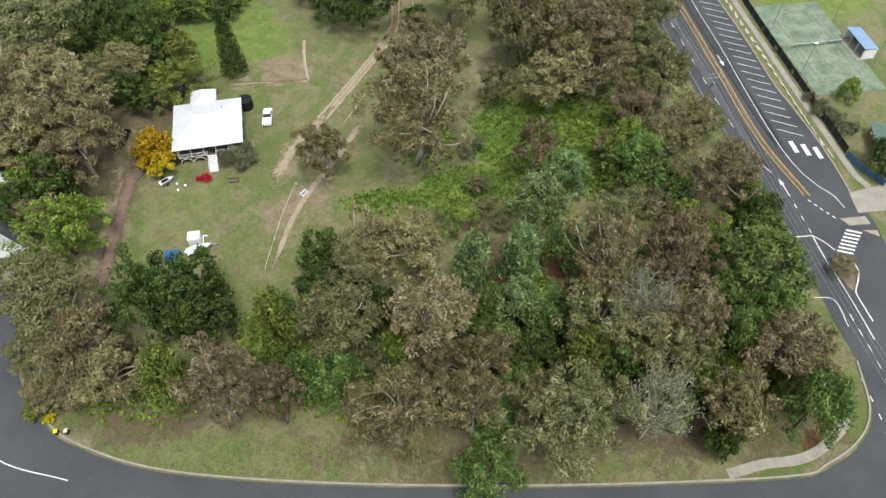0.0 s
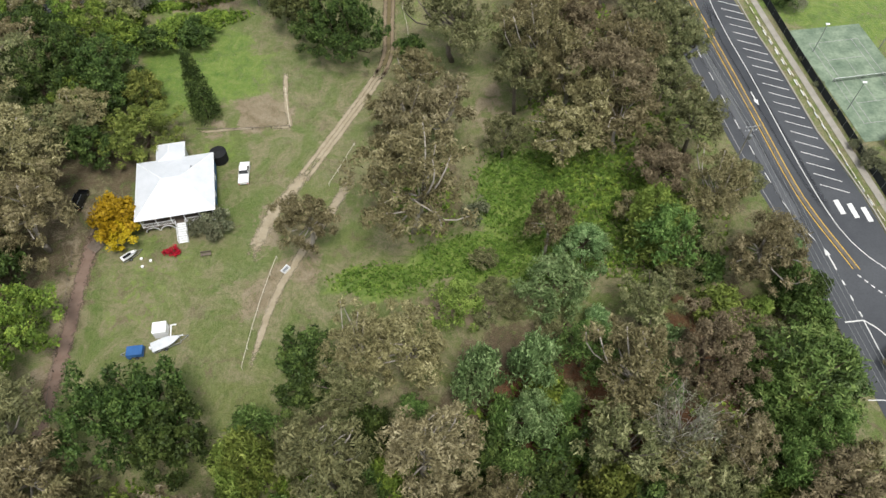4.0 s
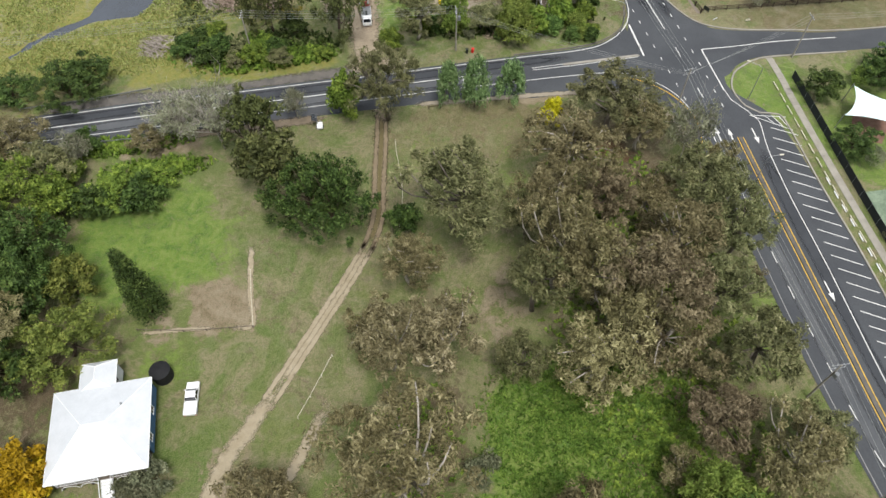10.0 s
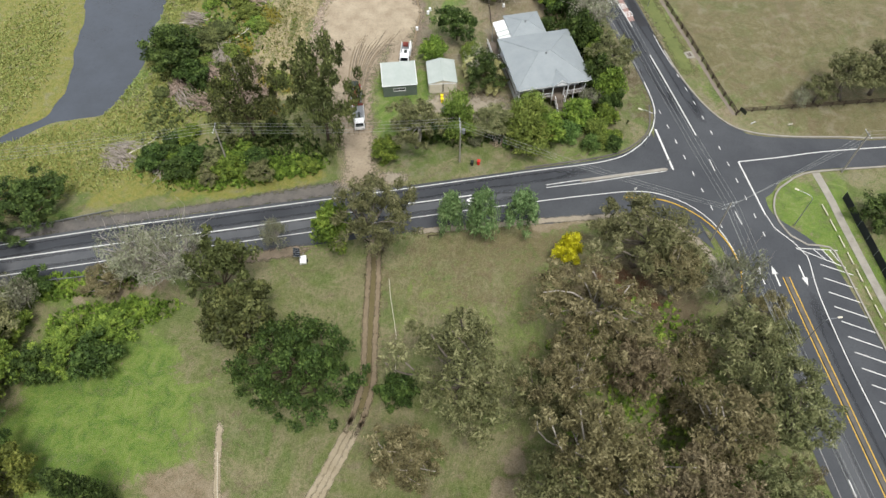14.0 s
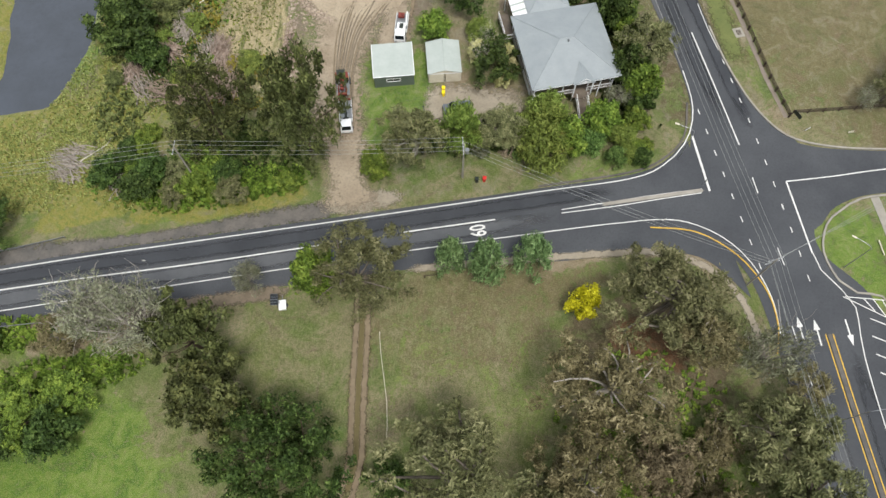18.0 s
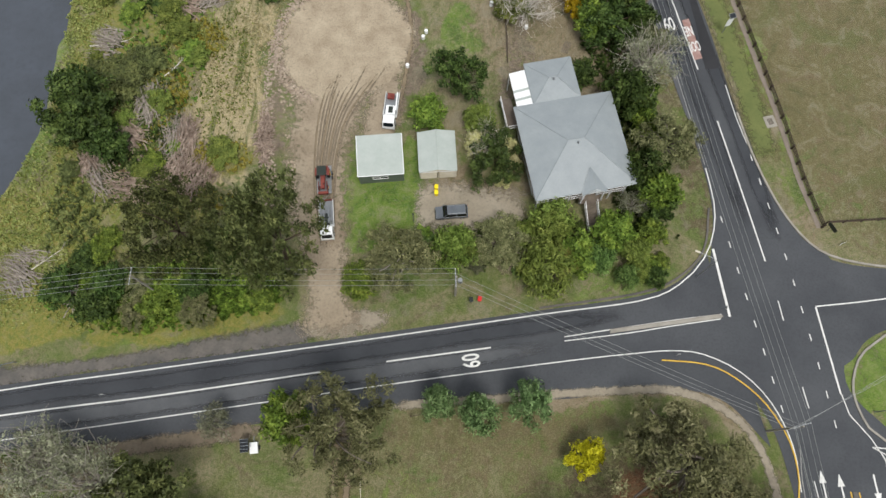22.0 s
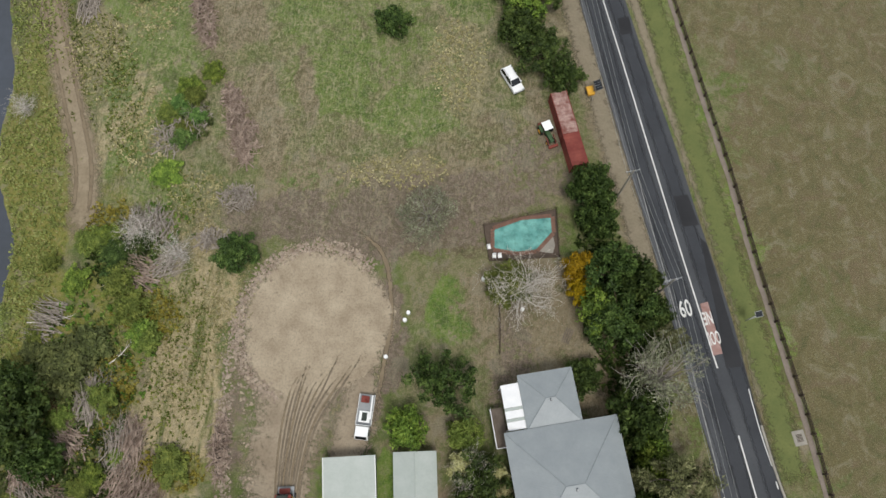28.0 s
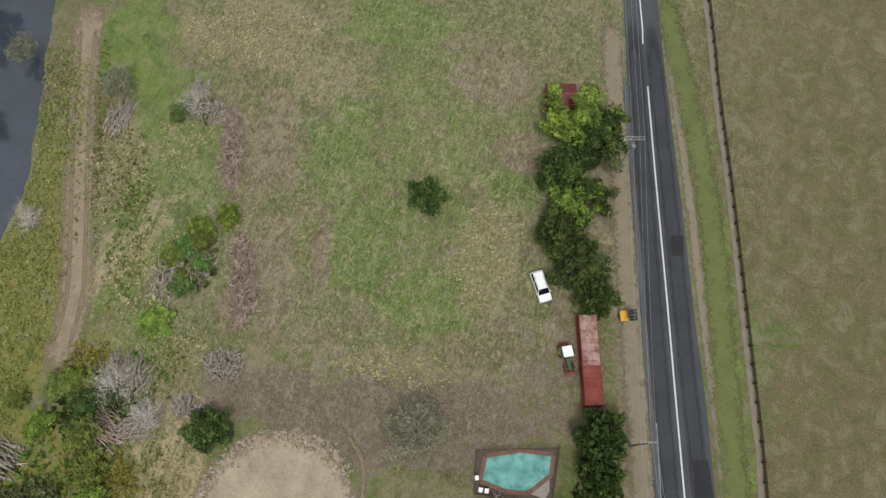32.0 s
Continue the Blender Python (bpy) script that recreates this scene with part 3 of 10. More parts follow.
def ground_mat():
    m = bpy.data.materials.new("grass and earth")
    m.use_nodes = True
    nt = m.node_tree
    bs = nt.nodes["Principled BSDF"]
    co = nt.nodes.new("ShaderNodeNewGeometry").outputs["Position"]
    at = nt.nodes.new("ShaderNodeAttribute")
    at.attribute_name = "cover"
    sep = nt.nodes.new("ShaderNodeSeparateColor")
    nt.links.new(at.outputs["Color"], sep.inputs[0])

    def nz(scale, detail=5.0, rough=0.65, twist=0.0):
        n = node(nt, "ShaderNodeTexNoise", Scale=scale, Detail=detail, Roughness=rough, Distortion=twist)
        nt.links.new(co, n.inputs["Vector"])
        return n.outputs[0]
    n_big, n_patch, n_mid, n_fine, n_hair = nz(0.05), nz(0.13, 7.0, 0.68, 1.2), nz(0.34, 6.0, 0.7, 0.8), nz(1.3, 6.0, 0.75, 0.6), nz(6.0, 4.0, 0.7)
    n_clod, n_tuft = nz(0.17, 7.0, 0.72, 1.5), nz(2.7, 5.0, 0.8, 0.5)
    # faint streaks left by mowing and tyres
    mp = nt.nodes.new("ShaderNodeMapping")
    mp.inputs["Scale"].default_value = (0.75, 0.07, 1.0)
    mp.inputs["Rotation"].default_value = (0, 0, radians(-5))
    nt.links.new(co, mp.inputs["Vector"])
    ns = node(nt, "ShaderNodeTexNoise", Scale=1.0, Detail=5.0, Roughness=0.65)
    nt.links.new(mp.outputs[0], ns.inputs["Vector"])
    n_streak = ns.outputs[0]
    grass = mixer(nt, ramp(nt, n_big, 0.38, 0.62), dull("5e7635"), dull("727d43"))
    grass = mixer(nt, ramp(nt, n_patch, 0.45, 0.57), grass, dull("8f8967"))
    grass = mixer(nt, ramp_to(nt, ramp(nt, n_clod, 0.54, 0.63), 0.0, 0.75), grass, dull("766656"))
    grass = mixer(nt, ramp_to(nt, ramp(nt, n_fine, 0.5, 0.62), 0.0, 0.7), grass, dull("536a30"))
    lushc = mixer(nt, ramp(nt, n_mid, 0.4, 0.6), dull("527a26"), dull("7d983c"))
    lushc = mixer(nt, ramp_to(nt, ramp(nt, n_fine, 0.5, 0.63), 0.0, 0.8), lushc, dull("7f8c49"))
    dryc = mixer(nt, ramp(nt, n_mid, 0.4, 0.6), dull("6c6545"), dull("7d7350"))
    dryc = mixer(nt, ramp_to(nt, ramp(nt, n_clod, 0.5, 0.62), 0.0, 0.7), dryc, dull("7d6a56"))
    dryc = mixer(nt, ramp_to(nt, ramp(nt, n_patch, 0.53, 0.63), 0.0, 0.75), dryc, dull("646b3c"))
    dryc = mixer(nt, ramp_to(nt, ramp(nt, n_fine, 0.5, 0.63), 0.0, 0.6), dryc, dull("7f765c"))
    litc = mixer(nt, ramp(nt, n_mid, 0.4, 0.6), dull("56453a"), dull("6b5a48"))
    litc = mixer(nt, ramp_to(nt, ramp(nt, n_fine, 0.5, 0.65), 0.0, 0.8), litc, dull("5f6440"))
    earth = mixer(nt, ramp(nt, n_mid, 0.4, 0.6), dull("897861"), dull("a69680"))
    earth = mixer(nt, ramp_to(nt, ramp(nt, n_fine, 0.52, 0.66), 0.0, 0.7), earth, dull("6f6b4e"))

    def edge(mask, k=1.5):
        """The mask, broken up by the finer noises."""
        out = mask
        for n, w in ((n_mid, 0.55), (n_fine, 0.45), (n_clod, 0.35)):
            s = nt.nodes.new("ShaderNodeMath")
            s.operation = "MULTIPLY_ADD"
            nt.links.new(n, s.inputs[0])
            s.inputs[1].default_value = 2 * k * w
            s.inputs[2].default_value = -k * w
            s2 = nt.nodes.new("ShaderNodeMath")
            s2.operation = "ADD"
            nt.links.new(out, s2.inputs[0])
            nt.links.new(s.outputs[0], s2.inputs[1])
            out = s2.outputs[0]
        return ramp(nt, out, 0.38, 0.66)
    def times(a, k):
        m1 = nt.nodes.new("ShaderNodeMath")
        m1.operation = "MULTIPLY"
        nt.links.new(a, m1.inputs[0])
        nt.links.new(k, m1.inputs[1])
        return m1.outputs[0]
    c = mixer(nt, edge(sep.outputs[2]), grass, dryc)
    # rank pasture: fresh green, mauve-brown and straw patches
    at3 = nt.nodes.new("ShaderNodeAttribute")
    at3.attribute_name = "pasture"
    past = at3.outputs["Fac"]
    n_a, n_b, n_c = nz(0.42, 8.0, 0.74, 1.4), nz(0.2, 8.0, 0.72, 1.0), nz(0.105, 8.0, 0.7, 1.6)
    c = mixer(nt, times(ramp_to(nt, ramp(nt, n_b, 0.5, 0.6), 0.0, 0.75), past), c, dull("657a38"))
    c = mixer(nt, times(ramp_to(nt, ramp(nt, n_c, 0.53, 0.62), 0.0, 0.6), past), c, dull("937d6f"))
    c = mixer(nt, times(ramp_to(nt, ramp(nt, n_a, 0.5, 0.6), 0.0, 0.7), past), c, dull("a89d76"))
    at4 = nt.nodes.new("ShaderNodeAttribute")
    at4.attribute_name = "straw"
    c = mixer(nt, edge(at4.outputs["Fac"]), c, mixer(nt, ramp(nt, n_fine, 0.4, 0.6), dull("8d8461"), dull("b3a984")))
    c = mixer(nt, edge(sep.outputs[1]), c, lushc)
    c = mixer(nt, edge(at.outputs["Alpha"]), c, litc)
    c = mixer(nt, edge(sep.outputs[0]), c, earth)
    at2 = nt.nodes.new("ShaderNodeAttribute")
    at2.attribute_name = "cover_more"
    sep2 = nt.nodes.new("ShaderNodeSeparateColor")
    nt.links.new(at2.outputs["Color"], sep2.inputs[0])
    rows = mixer(nt, ramp(nt, n_streak, 0.37, 0.48), dull("747c42"), dull("cbb992"))
    c = mixer(nt, edge(sep2.outputs[0]), c, rows)
    c = mixer(nt, edge(sep2.outputs[1]), c, mixer(nt, ramp(nt, n_fine, 0.42, 0.58), dull("9a9145"), dull("78833a")))
    c = mixer(nt, edge(sep2.outputs[2]), c, mixer(nt, ramp(nt, n_fine, 0.42, 0.6), dull("74422c"), dull("57402e")))
    c = mixer(nt, edge(at2.outputs["Alpha"]), c, mixer(nt, ramp(nt, n_fine, 0.42, 0.6), dull("6d5c53"), dull("95837a")))
    # rough unmown pasture north of the cross road, mown lawn south of it
    xyz = nt.nodes.new("ShaderNodeSeparateXYZ")
    nt.links.new(co, xyz.inputs[0])
    rough = ramp_to(nt, ramp(nt, xyz.outputs[1], 180.0, 196.0), 0.3, 1.0)
    c = mixer(nt, times(ramp_to(nt, ramp(nt, n_fine, 0.47, 0.36), 0.0, 0.42), rough), c, dull("9a9480"))
    c = mixer(nt, times(ramp_to(nt, ramp(nt, n_tuft, 0.49, 0.6), 0.0, 1.0), times(past, n_patch)), c, dull("3d4228"))
    c = mixer(nt, times(ramp_to(nt, ramp(nt, n_tuft, 0.47, 0.36), 0.0, 0.95), times(past, n_clod)), c, dull("b0ab98"))
    c = mixer(nt, times(ramp_to(nt, ramp(nt, n_streak, 0.5, 0.6), 0.0, 0.12), rough), c, dull("94906c"))
    c = mixer(nt, times(ramp_to(nt, ramp(nt, n_mid, 0.53, 0.64), 0.0, 0.55), rough), c, dull("96907c"))
    c = mixer(nt, times(ramp_to(nt, ramp(nt, n_mid, 0.45, 0.35), 0.0, 0.4), rough), c, dull("4d5a30"))
    c = mixer(nt, times(ramp_to(nt, ramp(nt, n_streak, 0.45, 0.36), 0.0, 0.1), rough), c, dull("4f5c30"))
    c = mixer(nt, ramp_to(nt, ramp(nt, n_hair, 0.45, 0.65), 0.0, 0.5), c, dull("40452a"))
    c = mixer(nt, ramp_to(nt, ramp(nt, n_hair, 0.5, 0.36), 0.0, 0.34), c, dull("a29a7c"))
    # clumps and bare scrapes of the rank pasture
    n_d, n_e = nz(0.8, 8.0, 0.8, 2.0), nz(0.55, 8.0, 0.78, 2.4)
    c = mixer(nt, times(ramp_to(nt, ramp(nt, n_d, 0.51, 0.6), 0.0, 0.55), past), c, dull("474c2b"))
    c = mixer(nt, times(ramp_to(nt, ramp(nt, n_e, 0.52, 0.62), 0.0, 0.55), past), c, dull("beb491"))
    # combed blades of the rank pasture
    mp2 = nt.nodes.new("ShaderNodeMapping")
    mp2.inputs["Scale"].default_value = (3.0, 0.5, 1.0)
    mp2.inputs["Rotation"].default_value = (0, 0, radians(8))
    nt.links.new(co, mp2.inputs["Vector"])
    nb = node(nt, "ShaderNodeTexNoise", Scale=1.0, Detail=6.0, Roughness=0.75, Distortion=1.4)
    nt.links.new(mp2.outputs[0], nb.inputs["Vector"])
    c = mixer(nt, times(ramp_to(nt, ramp(nt, nb.outputs[0], 0.5, 0.62), 0.0, 0.36), past), c, dull("4c5330"))
    c = mixer(nt, times(ramp_to(nt, ramp(nt, nb.outputs[0], 0.48, 0.37), 0.0, 0.4), past), c, dull("bab193"))
    nt.links.new(c, bs.inputs["Base Color"])
    bs.inputs["Roughness"].default_value = 0.95
    bs.inputs["Specular IOR Level"].default_value = 0.1
    bs.inputs["Sheen Weight"].default_value = 0.24
    bs.inputs["Sheen Roughness"].default_value = 0.45
    bs.inputs["Sheen Tint"].default_value = (0.9, 0.95, 0.7, 1)
    b = node(nt, "ShaderNodeBump", Strength=0.8, Distance=0.25)
    nt.links.new(n_fine, b.inputs["Height"])
    b2 = node(nt, "ShaderNodeBump", Strength=0.6, Distance=0.06)
    nt.links.new(n_hair, b2.inputs["Height"])
    nt.links.new(b.outputs[0], b2.inputs["Normal"])
    nt.links.new(b2.outputs[0], bs.inputs["Normal"])
    return m


me = mesh_from("ground", verts, faces, ground_mat(), True)
ca = me.color_attributes.new("cover", "FLOAT_COLOR", "POINT")
cov = np.zeros((len(verts), 4), np.float32)
cov[:base, 0], cov[:base, 1], cov[:base, 2], cov[:base, 3] = bare.ravel(), lush.ravel(), dry.ravel(), litter.ravel()
ca.data.foreach_set("color", cov.ravel())
# sandy wheel rows, yellow weeds, red litter, trampled mud
Z_ROWS = [(-37.4, 226.5, 5.0, 18, 3, 1.5), (-35, 240, 4, 8, 0, 0.6), (-56, 262, 3.4, 16, -24, 0.6)]
Z_YELLOW = [(-100, 225, 24, 60, 0, 1.0), (-72, 195, 26, 11, 8, 1.0), (-66, 254, 8, 26, 12, 1.0), (-59, 222, 5, 18, 0, 1.0), (-43, 234, 5, 4, 0, 0.9), (-35, 213.5, 4, 3, 0, 0.9), (-47, 225, 5, 6, 0, 0.8), (-60, 201, 7, 8, 0, 0.8), (-62, 240, 3, 16, 8, 0.7), (-44, 190, 14, 3, 12, 0.7), (-78, 186, 16, 8, 12, 0.7), (-52, 250, 4, 6, 0, 0.6), (-55, 212, 6, 12, 5, 0.9), (-45, 206, 9, 6, 0, 0.7), (-50, 238, 5, 7, 0, 0.7), (-52, 222, 8, 18, 0, 0.85), (-40, 189, 13, 4, 12, 1.3), (-30, 190, 6, 3, 12, 1.2), (-58, 186, 8, 3, 12, 1.2)]
Z_RED = [(-46, 212, 8, 5.6, 0, 0.75), (-51, 220, 5, 4, 0, 0.7), (14, 71, 6, 7, 0, 1.3), (22, 74, 4, 9, 10, 1.2), (33, 67, 6, 7, 0, 1.0), (5, 64, 5, 4, 0, 0.6), (28, 168, 5, 3.5, 0, 0.8), (40, 84, 5, 7, 0, 0.7), (58, 47, 4, 2.4, 40, 0.9), (46, 74, 5, 6, 0, 0.6)]
Z_MUD = [(-4, 255.6, 13, 3.6, 8, 1.4), (-14, 250.6, 7, 5, 6, 1.7), (-27, 250.6, 7.5, 3.2, 10, 1.7), (10, 262, 6, 9, 12, 0.6), (-9.6, 234, 2.4, 11, 4, 0.9), (-22, 250.5, 13, 4, 8, 0.75), (-5, 252, 9, 6, 0, 0.75), (9, 232, 4, 9, 10, 0.7), (-29.5, 221, 1.6, 13, 3, 0.7), (-45, 211, 8, 7, 0, 0.55)]
cb = me.color_attributes.new("cover_more", "FLOAT_COLOR", "POINT")
cov = np.zeros((len(verts), 4), np.float32)
for i, zs in enumerate((Z_ROWS, Z_YELLOW, Z_RED, Z_MUD)):
    cov[:base, i] = zone_mask(X + wob * (1 - i % 2 * 2), Y - wob, zs, 0.7).ravel()
cb.data.foreach_set("color", cov.ravel())
# rank pasture on the north paddock, thinner on the block and the dry field
Z_PAST = [(-22, 285, 42, 36, 8, 1.0), (-30, 330, 60, 40, 0, 1.0), (-20, 254, 34, 9, 6, 0.45), (-48, 262, 14, 26, 18, 0.9), (-5, 150, 40, 34, 0, 0.3), (-30, 80, 22, 24, 0, 0.28), (-40, 228, 8, 22, 3, 0.6), (6, 232, 14, 14, 0, 0.5), (-20, 42, 60, 5, 0, 0.35)]
me.attributes.new("pasture", "FLOAT", "POINT").data.foreach_set("value", np.append(zone_mask(X + wob, Y + wob, Z_PAST, 0.5).ravel(), np.zeros(4)).astype(np.float32))
Z_STRAW = [(-3.3, 278.7, 4.8, 8.7, 5, 1.2), (-49.5, 304.3, 11.5, 6.5, 8, 1.0), (-14.2, 277.3, 2.4, 5.3, 8, 1.1), (-11, 259.2, 8.3, 3.2, 8, 1.0), (-53.3, 285, 4.2, 6.9, 8, 1.1), (-58.2, 276.6, 5, 8.6, 10, 1.0), (-17, 296, 9, 6, 10, 0.7), (-35, 300, 6, 5, 0, 0.7)]
me.attributes.new("straw", "FLOAT", "POINT").data.foreach_set("value", np.append(zone_mask(X + wob, Y - wob, Z_STRAW, 0.6).ravel(), np.zeros(4)).astype(np.float32))
tagged(new("ground", me), "uneven grass, weeds, leaf litter and bare earth", "ground", "", "structure")

# creek
M_WATER = mat("dark creek water", "3a4048", "464d58", 0.1, 0.1, 1.2, 0.03, spec=0.9)
bm = bmesh.new()
poly(bm, [(-134, 186, -0.35), (-58, 186, -0.35), (-58, 361, -0.35), (-134, 361, -0.35)])
sheet("water", bm, M_WATER, "still grey creek water between grassy banks", "water")

# ---------------------------------------------------------------- roads
ZR = 0.05
bm = bmesh.new()
strip(bm, [(-320, 118), (-135, 160.2), (-66, 176.3), (-42, 181.4), (-13, 187.4), (12.3, 192.7), (26.8, 195.8), (32.6, 198.5), (36.6, 203)],
      [(-318, 108.5), (-135, 151.5), (-63.6, 166.7), (-32, 173.2), (-1.6, 179), (16.5, 180.6), (25.6, 182.6), (37, 182.2), (44, 176)], ZR, 260)
sheet("road", bm, M_ASPHALT, "dark asphalt cross road with white lines", "road")
bm = bmesh.new()
strip(bm, [(74, 40), (67.5, 60), (64, 80), (60.4, 100), (55.4, 121), (51.5, 142), (48, 162), (46.2, 172), (44.2, 179), (41, 184), (37.4, 190), (36.6, 197), (37.4, 204), (37.6, 212), (33.9, 228.2), (31, 240), (27.3, 253.6), (22.7, 269.6), (18.3, 285), (14.6, 299), (10.7, 312.6), (6.8, 327.7), (-6, 375), (-60, 580)],
      [(90, 40), (81, 74), (80, 90), (78, 97), (75.6, 112), (72, 128), (69, 146), (66.4, 160), (62.5, 176), (55.5, 184), (55.3, 190), (56.2, 198), (54.4, 203.6), (51.5, 205.4), (48.8, 208.9), (46.5, 213.3), (44.2, 219.4), (42.3, 226.2), (38.8, 241.3), (34.4, 256), (31.3, 266.8), (28, 277.2), (24.5, 288.8), (21, 300.3), (16.7, 314), (12.4, 328.6), (-1, 375), (-54, 580)], ZR + 0.006, 420)
sheet("road", bm, M_ASPHALT, "dark asphalt main road with angle parking", "road")
bm = bmesh.new()
strip(bm, [(50, 205), (55, 203), (60, 202.3), (71.5, 202.3), (84, 202.8), (135, 211), (320, 240)], [(50, 186), (55.6, 188), (58.4, 191.4), (63.2, 193.8), (70, 195), (82, 196.4), (135, 204), (321, 233)], ZR + 0.012, 200)
sheet("road", bm, M_ASPHALT, "asphalt side road meeting the crossing", "road")
bm = bmesh.new()
strip(bm, [(-77, 96), (-72, 72), (-68.7, 61), (-65.2, 54), (-60.1, 48.4), (-53.7, 44.5), (-39.5, 40.8), (-15, 39.4), (17.4, 39.7), (50.5, 41.6), (57.4, 43.6), (63.3, 47.4), (66.6, 52.6), (67.4, 61)],
      [(-86, 96), (-81, 72), (-77, 58), (-72, 47), (-64, 38), (-53.7, 34.6), (-39.6, 32), (-15.2, 31), (16.8, 31), (49, 31), (60, 31), (72, 31), (84, 33), (92, 39)], ZR + 0.018, 150)
sheet("road", bm, M_ASPHALT, "curving asphalt street round the wood", "road")
# school entry
bm = bmesh.new()
slab(bm, [(77.6, 97.4), (87, 100.5), (110, 97), (110, 89), (86, 93.5), (77.8, 92.4)], 0.0, ZR + 0.03)
sheet("driveway", bm, M_CONCRETE, "pale concrete school driveway", "driveway")
# worn shoulders and fresh patches
def patch(pts, material, label, z=ZR + 0.03, name="road_patch"):
    bm = bmesh.new()
    slab(bm, pts, z - 0.012, z)
    sheet(name, bm, material, label, "road patch")


def soft_sheet(name, pts, width, z, material, label, category, step=1.2, ends=3.0, seed=1):
    """A worn band that fades out at its sides and ends."""
    rng = random.Random(seed)
    ln = smooth_line(pts, step)
    tot, run, V, F, fade = length(ln), 0.0, [], [], []
    for i, p in enumerate(ln):
        a, b = ln[max(0, i - 1)], ln[min(len(ln) - 1, i + 1)]
        run += (p - ln[i - 1]).length if i else 0
        d = (b - a).normalized()
        n = Vector((-d.y, d.x, 0))
        w = (width(run / tot) if callable(width) else width) / 2
        e = min(1.0, run / ends, (tot - run) / ends) if ends else 1.0
        for k, f in ((-1.35, 0.0), (-0.65, 0.85), (0.0, 1.25), (0.65, 0.85), (1.35, 0.0)):
            q = p + n * w * (k + rng.uniform(-0.12, 0.12))
            V.append((q.x, q.y, z))
            fade.append(f * e)
    for i in range(len(ln) - 1):
        for k in range(4):
            F.append((i * 5 + k, i * 5 + k + 1, i * 5 + k + 6, i * 5 + k + 5))
    me = mesh_from(name, V, F, material)
    me.attributes.new("fade", "FLOAT", "POINT").data.foreach_set("value", fade)
    return tagged(new(name, me), label, category, "", "structure")


def ribbon_sheet(name, pts, width, z, material, label, category, rough_edge=0.0, thick=0.0, step=1.5, seed=1, ends=0.0):
    bm = bmesh.new()
    ribbon(bm, smooth_line(pts, step), width, z, rough_edge, thick, seed, ends)
    return sheet(name, bm, material, label, category)


patch([(30.9, 258.7), (33, 259.2), (34.6, 254.5), (32.2, 254)], M_ASPHALT_NEW, "square of new black asphalt")
patch([(34.7, 252.6), (35.7, 251.6), (40.2, 234), (37.9, 233.6), (37.3, 238), (36.6, 242.6), (35.5, 248)], M_ASPHALT_NEW, "long patch of new black asphalt")
patch([(22.1, 289.2), (23.9, 289.8), (24.6, 286.6), (22.7, 286.1)], M_ASPHALT_NEW, "square of new black asphalt")
patch([(34.5, 242.5), (35.6, 242.9), (37.5, 235.6), (36.2, 235.2)], M_REDPAINT, "faded red speed zone panel on the road")
soft_sheet("verge", [(-80, 174.6), (-66, 177.5), (-42, 182.5), (-26, 186.1), (-18, 187.9)], lambda s: 2.6 + 0.7 * math.sin(s * 9), ZR - 0.02, S_ASPHALT_OLD, "broken grey asphalt shoulder", "verge")
soft_sheet("verge", [(-8, 178), (8, 180.2), (22, 182), (32, 182.6), (40, 179.2), (43.6, 173), (45, 166)], 1.2, ZR + 0.024, S_THIN, "pale gravelly verge", "verge")
soft_sheet("verge", [(-66, 165.6), (-44, 170), (-24, 174)], 2.2, ZR + 0.024, S_GRAVEL_DARK, "gravelly earth verge", "verge")
soft_sheet("verge", [(37.2, 218), (33.2, 231), (27.7, 252), (22.8, 269), (10, 314)], 0.9, ZR + 0.014, S_SCUFF, "pale worn road edge", "verge")
soft_sheet("verge", [(13, 331), (20.6, 312), (27.2, 294), (33, 272), (36.4, 259.4), (40.2, 245), (44, 231), (47, 218)], 3.6, 0.05, S_MOWN, "strip of mown green grass beside the paddock fence", "verge", 1.2, 4, 71)
soft_sheet("verge", [(14.6, 325), (18.4, 312.6), (22.8, 299), (29.6, 276.6), (36, 255.4), (40.2, 240.6), (43.4, 227)], 1.5, 0.045, S_STRAW, "straw-dry dirt along the road edge", "verge", 1.2, 4, 72)
soft_sheet("verge", [(5.6, 324), (8.8, 311.6), (12.6, 298.4), (16.4, 284.4), (20.8, 269), (25.2, 253.4), (29, 240)], 3.2, 0.05, S_STRAW, "pale trodden dirt between hedge and road", "verge", 1.2, 4, 73)
# bands worn by wheels
for dx, pts, m in ((0, [(-125, 157.8), (-66, 174), (-40, 179.3), (-14, 184.8), (8, 189.6), (26, 193.2)], S_WORN), (0, [(-120, 157.6), (-65, 170.8), (-38, 176.5), (-6, 183.4), (16, 188)], S_SCUFF),
                   (0, [(43, 206), (38, 224), (31, 246.6), (21.6, 279), (8.6, 326)], S_WORN), (0, [(47.6, 204), (41, 228), (34.6, 249), (27.6, 272), (11.6, 326)], S_WORN), (0, [(51, 170), (54, 152), (58.6, 126), (64, 100)], S_SCUFF), (0, [(57.6, 170), (60.6, 150), (65, 124), (68.6, 106)], S_WORN)):
    soft_sheet("wheel_wear", pts, 2.2, ZR + 0.021, m, "band of asphalt worn by wheels", "road surface", 3.0, 10)

# kerbs
def kerb(pts, label="grey concrete kerb", w=0.3, h=0.16, material=None):
    ribbon_sheet("kerb", pts, w, ZR + h, material or M_CONCRETE, label, "kerb", 0, 0.2)


